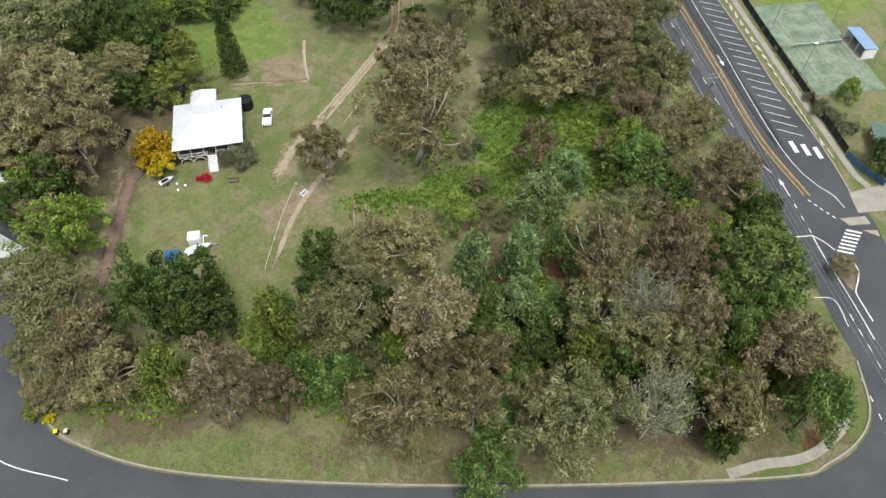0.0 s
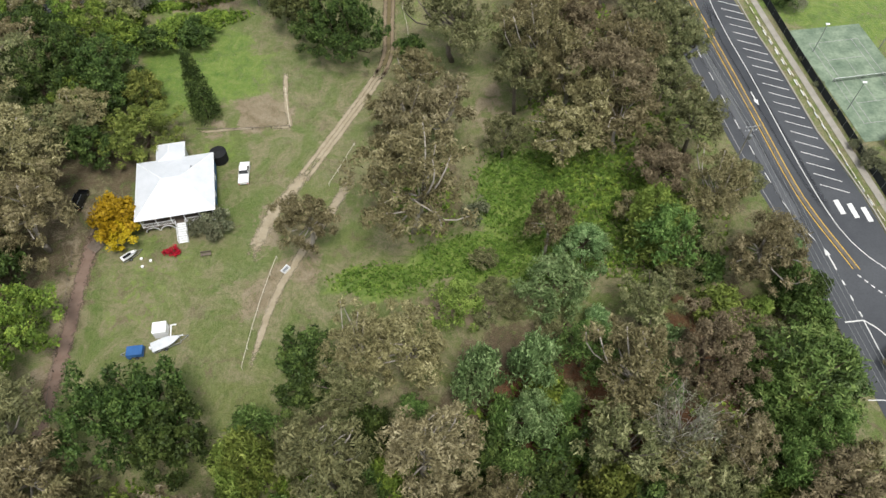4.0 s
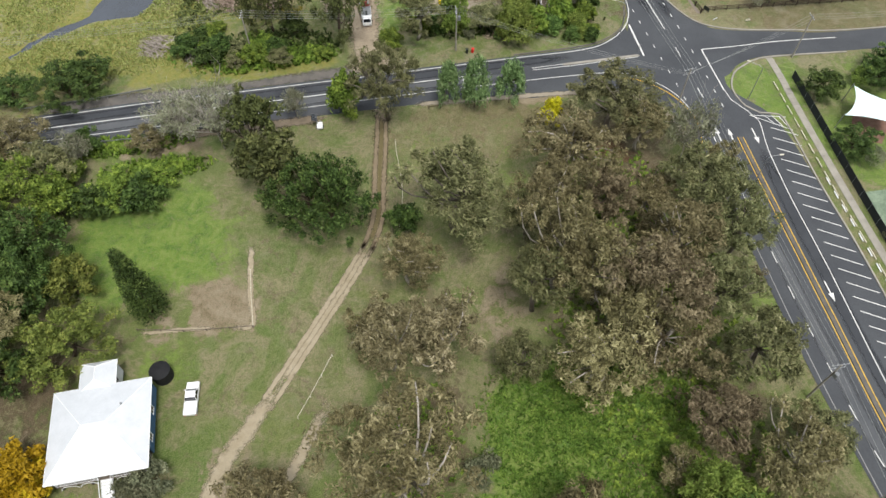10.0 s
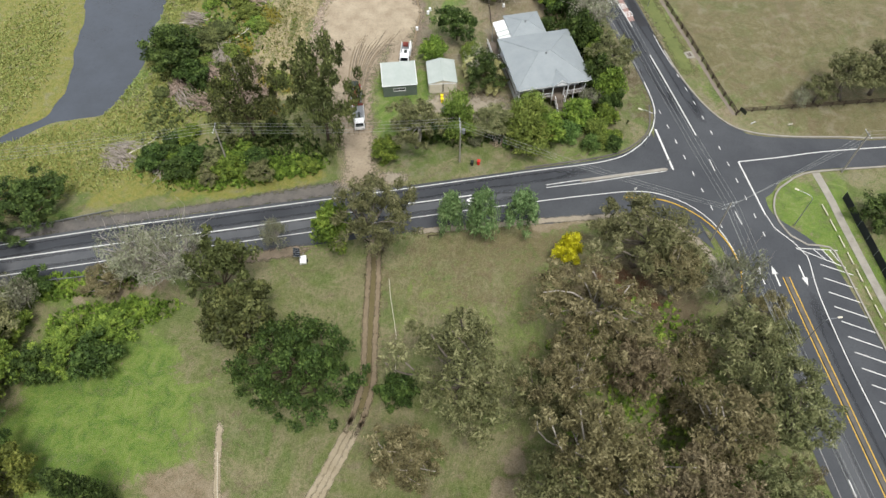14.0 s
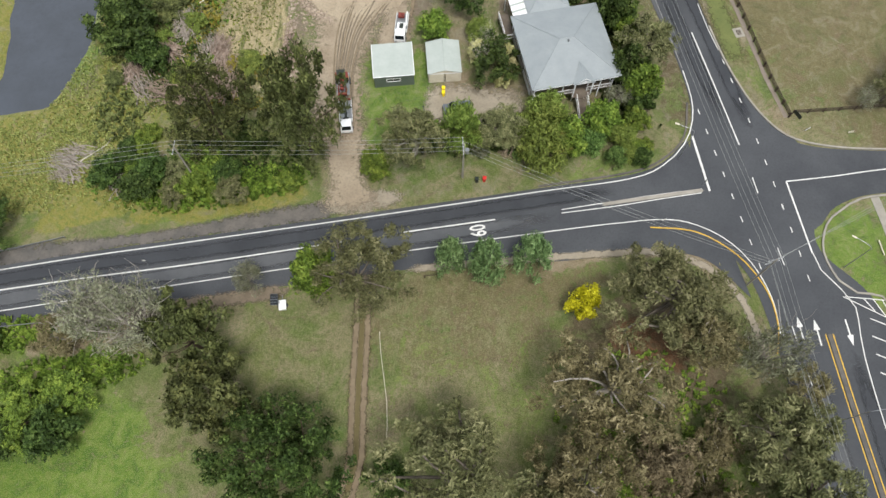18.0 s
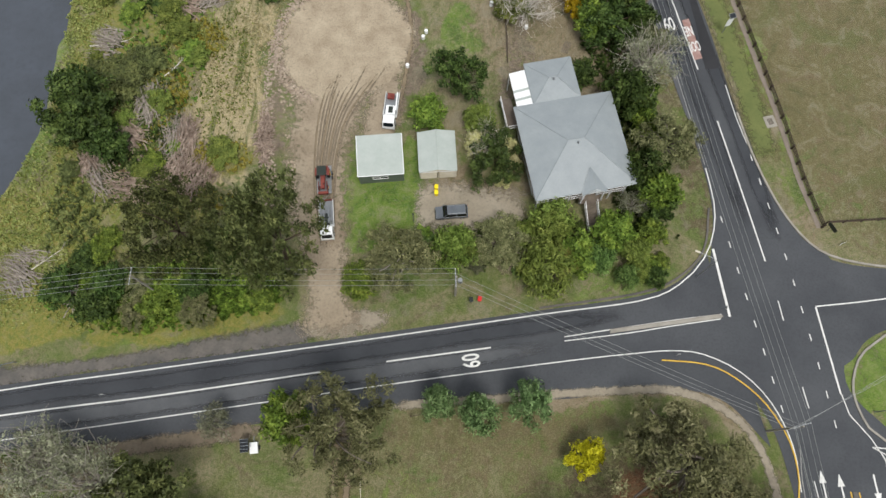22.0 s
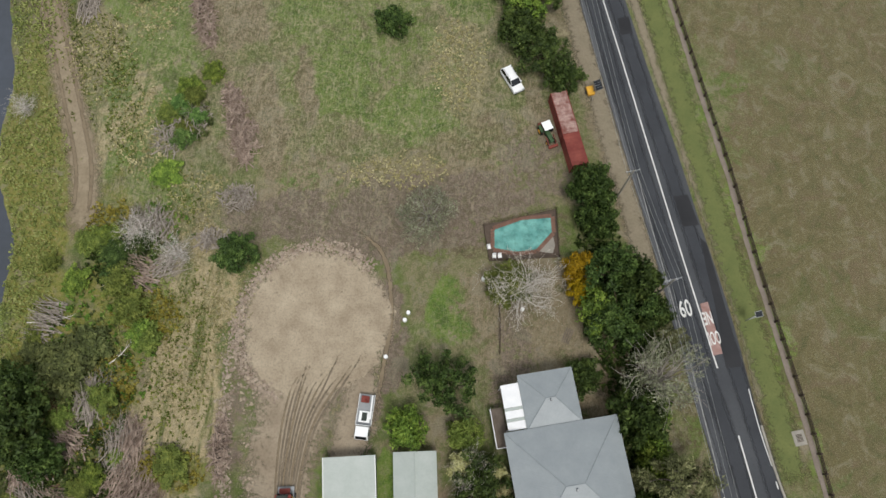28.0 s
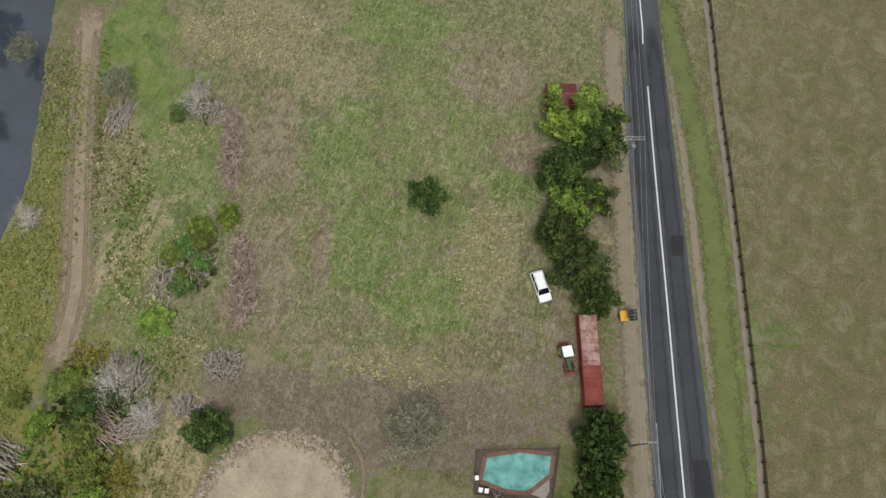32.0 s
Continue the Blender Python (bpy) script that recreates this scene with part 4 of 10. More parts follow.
kerb([(71.9, 128), (69.2, 146), (66.6, 160), (64.6, 173.4), (63.4, 177.2), (59.8, 177.6), (57.4, 179.4), (55.8, 184), (57, 188.6), (59.4, 191), (63.2, 193.4), (70, 194.6), (82, 196)])
kerb([(77.9, 97), (77.2, 104), (75.9, 112), (73.8, 121), (71.9, 128)])
kerb([(-68.3, 61), (-64.8, 54.3), (-59.8, 48.8), (-53.4, 44.9), (-39.4, 41.2), (-15, 39.8), (17.4, 40.1), (50.4, 42), (57, 44), (62.9, 47.8), (66.2, 52.8), (67, 61)])
kerb([(42.4, 226.2), (44.3, 219.4), (46.6, 213.4), (48.9, 209), (51.7, 205.5), (54.6, 203.7), (58.9, 202.8), (64, 202.5), (71.5, 202.7), (84, 203.1), (110, 207)])
kerb([(29.7, 186.8), (35.7, 186.6), (39.9, 184.9), (43.8, 181.6), (46.6, 176.8), (47.4, 171.7), (46.7, 167.7)], "yellow-painted kerb of the corner", 0.18, 0.12, M_YELLOW)
kerb([(12.5, 193.1), (26.6, 196.2), (32.2, 198.8), (36.2, 203.3), (37.3, 210)], "low weathered kerb beside the garden", 0.3, 0.12, M_ASPHALT_OLD)

# footpaths: cast slabs between joints
def footpath(pts, width, step=1.5):
    ln = smooth_line(pts, 0.5)
    bm = bmesh.new()
    ribbon(bm, ln, width * 0.98, 0.05, 0.03)
    bed = sheet("pavement", bm, M_CONCRETE, "concrete footpath of cast slabs", "pavement")
    b2 = bmesh.new()
    box(b2, (0, 0, 0), (step - 0.04, width, 0.06), bevel=0.01)
    first, d, n = None, step / 2, length(ln)
    while d < n:
        p, t = along(ln, d)
        m = pose(p.x, p.y, 0.055, 0, 0, math.degrees(math.atan2(t.y, t.x)))
        if first is None:
            first = part("slab", b2, M_CONCRETE, bed)
            first.matrix_basis = m
        else:
            again(first, m, bed)
        d += step


FOOTPATHS = [([(82, 99), (80.2, 103), (78.4, 113), (75.6, 129), (73.4, 142), (70.4, 160), (67.4, 180), (66.4, 188), (65.3, 194)], 1.4),
             ([(42.2, 42.2), (47.8, 43.8), (53, 44.6), (57, 46.4), (61.6, 50.4), (63.4, 55)], 1.5)]

# median kerb with its yellow lines
med = [(54.7, 171), (56.4, 160), (58.3, 148.5), (61, 132), (64.4, 112), (69.5, 96.6)]
kerb([(p[0] - 0.1, p[1]) for p in med], "long raised median strip of weathered concrete", 0.6, 0.13, M_ASPHALT_OLD)
bm = bmesh.new()
for dx in (-0.6, 0.5):
    ribbon(bm, smooth_line([(x + dx, y) for x, y in med], 2), 0.16, ZR + 0.014)
tagged(part("road_marking", bm, M_YELLOW), "yellow lines along the raised median", "road marking", "", "structure")

# ---------------------------------------------------------------- painted lines
ZP = ZR + 0.026
def marking(label, fn, material=None):
    bm = bmesh.new()
    fn(bm)
    tagged(part("road_marking", bm, material or M_PAINT), label, "road marking", "", "structure")


C_N = smooth_line([(-130, 160.4), (-66, 175.6), (-42, 180.7), (-13, 186.7), (12.3, 192.1), (26.8, 195.1), (32.4, 197.8), (36.2, 202), (37.9, 206.6), (38.1, 211), (37.1, 216.5)], 2)
C_S = smooth_line([(-130, 155), (-65, 169), (-37, 174.9), (-5.5, 181.5), (16.4, 185.8), (26, 187.5), (31, 188.2), (35.5, 188), (40.6, 185.8), (44.5, 181.9), (47, 176.3), (47.6, 170.5)], 1.5)
marking("white edge line of the cross road", lambda b: ribbon(b, C_N, 0.17, ZP))
marking("white edge line of the cross road", lambda b: ribbon(b, C_S, 0.15, ZP))
marking("long white centre dashes of the cross road", lambda b: [ribbon(b, smooth_line(p, 2), 0.2, ZP) for p in ([(-130, 158.3), (-65, 172.4), (-39.6, 177.4), (-17.5, 182.1)], [(-8.6, 184.1), (5.8, 187)])])
marking("white painted outline of a long traffic island", lambda b: (ribbon(b, smooth_line([(16.1, 188.6), (25, 190.3), (31.6, 191.8), (38.2, 193.2)]), 0.14, ZP), ribbon(b, smooth_line([(16.1, 189.2), (25.1, 191.2), (31.6, 192.6), (38.3, 193.9)]), 0.14, ZP)))
marking("wide white stop line", lambda b: ribbon(b, smooth_line([(37.6, 203.6), (39.5, 193.6)]), 0.35, ZP))
marking("white give-way line of the side road", lambda b: (ribbon(b, smooth_line([(51.8, 195.8), (53.0, 189.5), (54.1, 183.7)]), 0.25, ZP), ribbon(b, smooth_line([(51.8, 195.9), (59.4, 197.2), (68, 198.9), (81, 200.6)]), 0.18, ZP)))
B_PARK = smooth_line([(54.2, 183.7), (55, 181), (57.6, 178), (59.2, 175.3), (59.2, 168), (60.6, 156), (62.9, 142.2), (66.4, 117.7), (69.2, 105), (72.4, 99), (74.6, 96.6), (75.6, 93.6)], 2)
marking("white line before the parking bays", lambda b: ribbon(b, B_PARK, 0.15, ZP))
marking("broken white lane lines through the crossing", lambda b: [dashes(b, smooth_line(p, 2), 0.15, ZP, 1.0, 3.0) for p in (
    [(38.97, 208.8), (40.1, 204.4), (42, 196.8), (43.9, 189.3), (46.1, 180.3)], [(44.05, 219.1), (46.3, 210.6), (48.2, 202.8), (49.9, 194.9), (51.5, 187.2), (53.2, 178.2)])])
marking("long white dashes of the inner lane", lambda b: dashes(b, smooth_line([(46.5, 196.4), (48.9, 184.4), (51, 175.6)], 2), 0.15, ZP, 2.9, 9.4))
marking("white centre line of the north road", lambda b: ribbon(b, smooth_line([(45.1, 202.2), (42.2, 213.6), (39.3, 224.6)]), 0.2, ZP))
marking("white centre line of the north road", lambda b: ribbon(b, smooth_line([(36.7, 233.5), (34.4, 241.4), (31, 253), (27.1, 266.6), (23.3, 280), (18.2, 297.6), (13.9, 312.8)]), 0.2, ZP))
marking("white centre line of the north road", lambda b: ribbon(b, smooth_line([(11.6, 320.3), (9.4, 328.5), (-3.6, 372)]), 0.18, ZP))
marking("thin white edge line of the north road", lambda b: ribbon(b, smooth_line([(43.6, 221), (42.2, 225.6), (40.9, 231)]), 0.13, ZP))
marking("white edge line of the north road", lambda b: ribbon(b, smooth_line([(37, 217), (34.2, 228.6), (31.3, 240), (27.6, 253.6), (25.4, 262)]), 0.12, ZP), M_PAINT_OLD)
B_LANE = [(49.4, 172), (52.2, 157), (54.2, 145.5), (57.2, 128), (61.2, 109.4), (65.6, 99.6)]
marking("broken white lane line of the main road", lambda b: dashes(b, smooth_line(B_LANE, 2), 0.14, ZP, 2.4, 4.5))
marking("white edge line of the main road", lambda b: ribbon(b, smooth_line([(47.9, 176), (48, 170), (50.2, 156), (52.6, 142), (56, 122.5), (60.6, 101), (63.9, 87)]), 0.13, ZP), M_PAINT_OLD)
marking("short white dashes at the school entry", lambda b: (dashes(b, smooth_line([(69.3, 95.5), (71.3, 93), (73.2, 90.9)]), 0.22, ZP, 0.7, 0.6), dashes(b, smooth_line([(65.5, 100.3), (66.5, 93.6), (67.6, 87)]), 0.2, ZP, 1.0, 2.0)))
marking("white zig-zag lines before the crossing", lambda b: (ribbon(b, [Vector((64.4, 86.4, 0)), Vector((67.5, 86.8, 0))], 0.22, ZP), ribbon(b, smooth_line([(67.5, 86.8), (69.2, 85.4), (70.6, 83.5)], 0.6), 0.2, ZP + 0.002), ribbon(b, smooth_line([(67.5, 86.7), (68.4, 80.6), (69.2, 77.1), (69.8, 74.1), (70.5, 70.0), (71.2, 65.1)], 1), 0.2, ZP + 0.004), ribbon(b, smooth_line([(72.8, 81.4), (73.3, 79.1), (72.2, 76.3), (71.3, 74.4), (71.7, 71.5), (72.2, 68.6)], 0.8), 0.22, ZP)))
marking("white lines of the far kerb lane", lambda b: (ribbon(b, smooth_line([(63.8, 73.2), (67.1, 72.7), (67.8, 67.5)], 0.6), 0.16, ZP), dashes(b, smooth_line([(68.8, 70), (70.4, 60), (71, 50)]), 0.16, ZP, 1.4, 1.6)))
marking("white centre line of the curving street", lambda b: ribbon(b, smooth_line([(-75, 50.6), (-64.5, 42.4), (-52.9, 39.4)]), 0.16, ZP))
marking("white dashes on the main road's south end", lambda b: dashes(b, smooth_line([(66.6, 58), (67.4, 51), (67, 45)]), 0.16, ZP, 1.0, 2.0))

# angle parking bays
def bays(bm):
    y = 173.7
    while y > 112.5:
        # bay line starts on the parking line and runs to the kerb
        k = min(B_PARK, key=lambda p: abs(p.y - y))
        ribbon(bm, [Vector((k.x + 1.7, y, 0)), Vector((k.x + 6.5, y - 1.9, 0))], 0.15, ZP)
        y -= 2.67


marking("white angle parking bay lines", bays)
marking("white chevron lines at the end of the bays", lambda b: [ribbon(b, [Vector(p + (0,)), Vector(q + (0,))], 0.14, ZP) for p, q in (((57.6, 176.9), (65, 173.2)), ((57.9, 176.9), (64.6, 176.6)), ((60.6, 176.7), (62, 174.8)), ((62, 176.7), (63.4, 174.1)), ((63.3, 176.6), (64.6, 173.6)))])
# concrete wheel stops before the footpath
first = None
for i in range(17):
    k = i / 16
    sx, sy = 68.2 + 8.3 * k, 160.5 - 49.5 * k
    m = pose(sx, sy, 0.12, 0, 0, 98)
    if first is None:
        first = thing("wheel_stop", "pale concrete wheel stop before the footpath", "wheel stop", m, "wheel stops")
        bm = bmesh.new()
        box(bm, (0, 0, 0.03), (1.7, 0.2, 0.14), bevel=0.04)
        part("block", bm, M_WHITE, first)
    else:
        copy_thing(first, m)
# pedestrian crossings
def zebra(a, b, n, across, w):
    def fn(bm):
        p, q = Vector((*a, 0)), Vector((*b, 0))
        d = (q - p) / (n - 1)
        for i in range(n):
            c = p + d * i
            ribbon(bm, [c - Vector((*across, 0)) / 2, c + Vector((*across, 0)) / 2], w, ZP + 0.004)
    return fn


marking("white bars of a pedestrian crossing", zebra((75.4, 87.9), (72.3, 83.1), 7, (2.7, -0.7), 0.42))
marking("white bars of a raised crossing by the bays", zebra((70.6, 109.8), (75, 108.2), 3, (0.5, -3.2), 0.95))


def arrow(x, y, rz, s=1.0):
    def fn(bm):
        pts = [(-0.09, -1.6), (0.09, -1.6), (0.09, 0.3), (0.38, 0.3), (0, 1.6), (-0.38, 0.3), (-0.09, 0.3)]
        m = pose(x, y, ZP + 0.002, 0, 0, rz)
        poly(bm, [m @ Vector((px * s, py * s, 0)) for px, py in pts])
    marking("white lane arrow", fn)


for ax, ay, rz in ((53.0, 171.2, 8), (57.6, 171.4, 188), (61.9, 137.2, 190), (50.6, 171.5, 8), (65.6, 99, 12)):
    arrow(ax, ay, rz, 1.25)


def road_text(txt, x, y, rz, sx, sy, label="white speed limit 60 painted on the asphalt", lift=0.004):
    cu = bpy.data.curves.new("road_marking", "FONT")
    cu.body, cu.align_x, cu.align_y, cu.size = txt, "CENTER", "CENTER", 1.0
    cu.offset = 0.015
    cu.materials.append(M_PAINT)
    ob = new("road_marking", cu)
    ob.matrix_basis = pose(x, y, ZP + lift, 0, 0, rz) @ Matrix.Diagonal((sx, sy, 1, 1))
    tagged(ob, label, "road marking", "", "structure")


road_text("60", 3.3, 185.0, 102, 2.0, 3.4)
road_text("60", 32.4, 241.5, 16, 1.8, 3.4)
road_text("NE", 35.5, 240.6, 196, 1.1, 2.6, "white letters NE on the red panel", 0.03)
road_text("OOL", 36.3, 237.8, 196, 0.85, 2.6, "white letters OOL on the red panel", 0.03)

# traffic islands
def island(pts, label, h=0.16):
    bm = bmesh.new()
    slab(bm, pts, 0.0, ZR + h)
    bmesh.ops.bevel(bm, geom=[e for e in bm.edges if all(v.co.z > ZR for v in e.verts)], offset=0.05, segments=2, affect="EDGES")
    sheet("traffic_island", bm, M_CONCRETE, label, "traffic island")


island([(22.5, 190.1), (38.2, 193.3), (38.6, 193.6), (38, 193.9), (22.5, 190.7)], "narrow concrete traffic island in the road")
island([(73.7, 90.9), (78.7, 91.6), (79.1, 89.7), (75, 89.2)], "small concrete refuge island by the crossing")
island([(77, 88.2), (79.8, 88.2), (79.7, 86.7)], "small triangular concrete island")

# ---------------------------------------------------------------- tracks
def track(pts, gauge, rut, material, label, seed):
    ln = smooth_line(pts, 2.0)
    for side in (-1, 1):
        l2 = []
        for i, p in enumerate(ln):
            a, b = ln[max(0, i - 1)], ln[min(len(ln) - 1, i + 1)]
            d = (b - a).normalized()
            l2.append(p + Vector((-d.y, d.x, 0)) * side * gauge / 2)
        soft_sheet("track", l2, rut, 0.062, material, label, "track", 1.0, 2.5, seed + side)


soft_sheet("track", [(-13.8, 176.4), (-13.3, 169), (-12.9, 158), (-12.5, 150.3), (-13.6, 144.2)], 2.6, 0.056, fading(mat("trampled earth and grass", "6b6340", "756a4c", 0.95, 0.6, 4.0, 0.4)), "trampled strip between wheel ruts", "track")
track([(-13.8, 176.8), (-13.3, 169), (-12.9, 158), (-12.5, 150.3), (-13.6, 144.2), (-14.4, 142)], 1.65, 0.85, S_RUT_BROWN, "brown earth wheel ruts in grass", 1)
track([(-13.0, 145.6), (-16.6, 136.8), (-21.1, 126.7), (-25.4, 117.2), (-26.6, 114.8)], 1.6, 0.85, S_RUT, "pale earth wheel ruts in grass", 3)
soft_sheet("track", [(-13.4, 144.8), (-16.6, 136.8), (-21.1, 126.7), (-25.4, 117.2)], 1.9, 0.054, S_RUT, "pale worn strip between the ruts", "track", 1.2, 5, 17)
soft_sheet("track", [(-24.6, 118.8), (-28, 112), (-30.3, 107.6), (-32, 102), (-33, 97)], 2.4, 0.05, S_RUT, "pale worn earth driveway", "track", 1.2, 5, 5)
soft_sheet("track", [(-16.6, 117), (-18.6, 112), (-21, 106), (-24.7, 98), (-27.6, 90), (-29, 82), (-29.8, 76.6)], lambda s: 1.9 - 0.9 * s, 0.052, S_RUT, "pale worn earth path", "track", 1.2, 6, 7)
soft_sheet("track", [(-33.4, 144), (-32.7, 138.8), (-31.7, 133.5), (-30.6, 128.6), (-34, 128)], 1.0, 0.05, S_RUT, "pale worn earth along an old garden bed", "track", 1.0, 2, 14)
soft_sheet("track", [(-48, 126.6), (-42, 127.4), (-36, 128)], 0.7, 0.05, S_RUT, "pale worn earth along an old garden bed", "track", 1.0, 2, 15)
soft_sheet("track", [(-61, 104), (-60.4, 92), (-59.4, 80), (-59, 68), (-58.6, 60)], 2.4, 0.05, fading(mat("reddish drive earth", "7d685b", "8f7b6e", 0.95, 0.5, 4.0, 0.4)), "reddish earth drive beside the wood", "track", 1.2, 5, 8)
soft_sheet("track", [(-78, 304), (-74, 292.6), (-70.8, 284.6), (-66.4, 274.4), (-62.4, 265.4), (-58.4, 255.8), (-57, 250), (-56.6, 243)], 4.6, 0.045, S_TRACK, "brown worn track along the creek", "track", 1.2, 6, 31)
track([(-76, 298), (-70.8, 284.6), (-66.4, 274.4), (-62.4, 265.4), (-58.4, 255.8), (-57, 248)], 2.3, 0.6, S_RUT_BROWN, "wheel ruts along the creek", 9)
soft_sheet("track", [(-13.3, 178), (-13.4, 172.5)], 3.4, 0.068, S_GRAVEL_DARK, "gravelly driveway mouth", "track", 0.8, 2.5, 11)
# gravel yard
soft_sheet("gravel_drive", [(-17, 186.9), (-17.4, 190.5), (-18.4, 195), (-19.3, 200.2), (-20.8, 207.6), (-21.9, 214), (-21.4, 222), (-20.2, 232)], lambda s: 4.2 + 8.4 * s + 6.0 * max(0, 0.12 - s) / 0.12, 0.062, S_GRAVEL, "brown gravel drive with tyre marks", "driveway", 1.2, 2.5, 13)
V, F, fade, rng = [(-19.8, 234.7, 0.075)], [], [1.4], random.Random(4)
for f, k in ((1.25, 0.5), (1.1, 0.88), (0.55, 1.0), (0.0, 1.1)):
    for i in range(72):
        a = 2 * math.pi * i / 72
        r = k * (1 + 0.035 * math.sin(3 * a + 1) + 0.025 * math.sin(7 * a) + rng.uniform(-0.02, 0.02))
        V.append((-19.8 + 10.6 * r * math.cos(a), 234.7 + 11.2 * r * math.sin(a), 0.075 if k < 0.95 else 0.04))
        fade.append(f)
for i in range(72):
    F.append((0, 1 + i, 1 + (i + 1) % 72))
    for j in range(3):
        F.append((1 + j * 72 + i, 1 + (j + 1) * 72 + i, 1 + (j + 1) * 72 + (i + 1) % 72, 1 + j * 72 + (i + 1) % 72))
me = mesh_from("gravel_pad", V, F, S_PAD)
me.attributes.new("fade", "FLOAT", "POINT").data.foreach_set("value", fade)
tagged(new("gravel_pad", me), "round pad of pale compacted gravel", "gravel", "", "structure")
rng = random.Random(8)
for k in range(11):
    dx, bend = -2.4 + 0.46 * k + rng.uniform(-0.1, 0.1), max(0, k - 3) * 0.28
    soft_sheet("tyre_mark", [(-18.6 + dx * 0.45, 201 + rng.uniform(-2, 2)), (-19.8 + dx * 0.6, 207), (-20.4 + dx * 0.75, 214), (-20.0 + dx, 221), (-19.4 + dx + bend, 226), (-18.6 + dx + bend * 2.0, 230 + rng.uniform(-3, 2))], 0.26, 0.08 + 0.0015 * k, S_GRAVEL_DARK if k % 3 else S_RUT_BROWN, "curved tyre mark in gravel", "tyre mark", 1.2, 6, 20 + k)
soft_sheet("verge", [(-22, 187.6), (-15, 189), (-8, 190.6)], lambda s: 1.4 + 2.2 * math.sin(math.pi * s), 0.058, S_THIN, "pale gravel spread at the drive mouth", "verge", 1.0, 3, 64)
soft_sheet("tyre_mark", [(-10.2, 222), (-9.6, 230), (-9.4, 238), (-11.6, 246), (-17, 250)], 0.7, 0.05, S_RUT_BROWN, "muddy wheel track round the pad", "tyre mark", 1.2, 5, 61)
soft_sheet("gravel_drive", [(-14.6, 212.6), (-13.4, 217), (-12.6, 222), (-12.4, 227), (-13.4, 231)], lambda s: 2.6 + 3.0 * math.sin(math.pi * s), 0.058, S_GRAVEL, "brown gravel beside the sheds", "driveway", 1.2, 3, 18)
soft_sheet("gravel_yard", [(-7, 207.8), (-1, 208), (5, 207.4), (10.5, 207)], 7.4, 0.06, S_THIN, "grey-brown gravel parking yard", "gravel", 1.2, 2.0, 62)
soft_sheet("earth_patch", [(7.6, 204), (7.8, 200.6), (7.8, 197.6)], 2.6, 0.055, S_GRAVEL, "pale earth patch on the verge", "gravel", 0.8, 1.5, 63)
# planted island by the crossing
bm = bmesh.new()
slab(bm, [(70.7, 82.6), (72.4, 81.2), (72.8, 79.2), (71.8, 76.4), (70.9, 74.6), (70.2, 75.4), (69.6, 77.8), (69.2, 80.4)], 0.0, ZR + 0.15)
sheet("traffic_island", bm, M_GRAVEL_DARK, "earth-covered traffic island beside the crossing", "traffic island")

# ---------------------------------------------------------------- trees
def tube(V, F, pts, radii, n=5):
    """Adds a tapered tube along pts to vertex and face lists."""
    b0 = len(V)
    for i, (p, r) in enumerate(zip(pts, radii)):
        d = (pts[min(i + 1, len(pts) - 1)] - pts[max(i - 1, 0)])
        d = d / (np.linalg.norm(d) + 1e-9)
        u = np.cross(d, (0.3, 0.9, 0.2))
        u = u / (np.linalg.norm(u) + 1e-9)
        w = np.cross(d, u)
        for k in range(n):
            a = 2 * math.pi * k / n
            V.append(tuple(p + r * (u * math.cos(a) + w * math.sin(a))))
    for i in range(len(pts) - 1):
        for k in range(n):
            F.append((b0 + i * n + k, b0 + i * n + (k + 1) % n, b0 + (i + 1) * n + (k + 1) % n, b0 + (i + 1) * n + k))
    F.append(tuple(range(b0, b0 + n))[::-1])
    F.append(tuple(range(b0 + (len(pts) - 1) * n, b0 + len(pts) * n)))


def limb(V, F, rng, a, b, r0, r1, sag=0.12, k=4, n=5):
    """A bent, tapered limb."""
    L = np.linalg.norm(b - a)
    off = rng.normal(0, 1, 3) * L * sag
    ts = np.linspace(0, 1, k + 1)
    pts = [a + (b - a) * t + off * math.sin(math.pi * t) for t in ts]
    tube(V, F, pts, [r0 + (r1 - r0) * t for t in ts], n)
    return pts


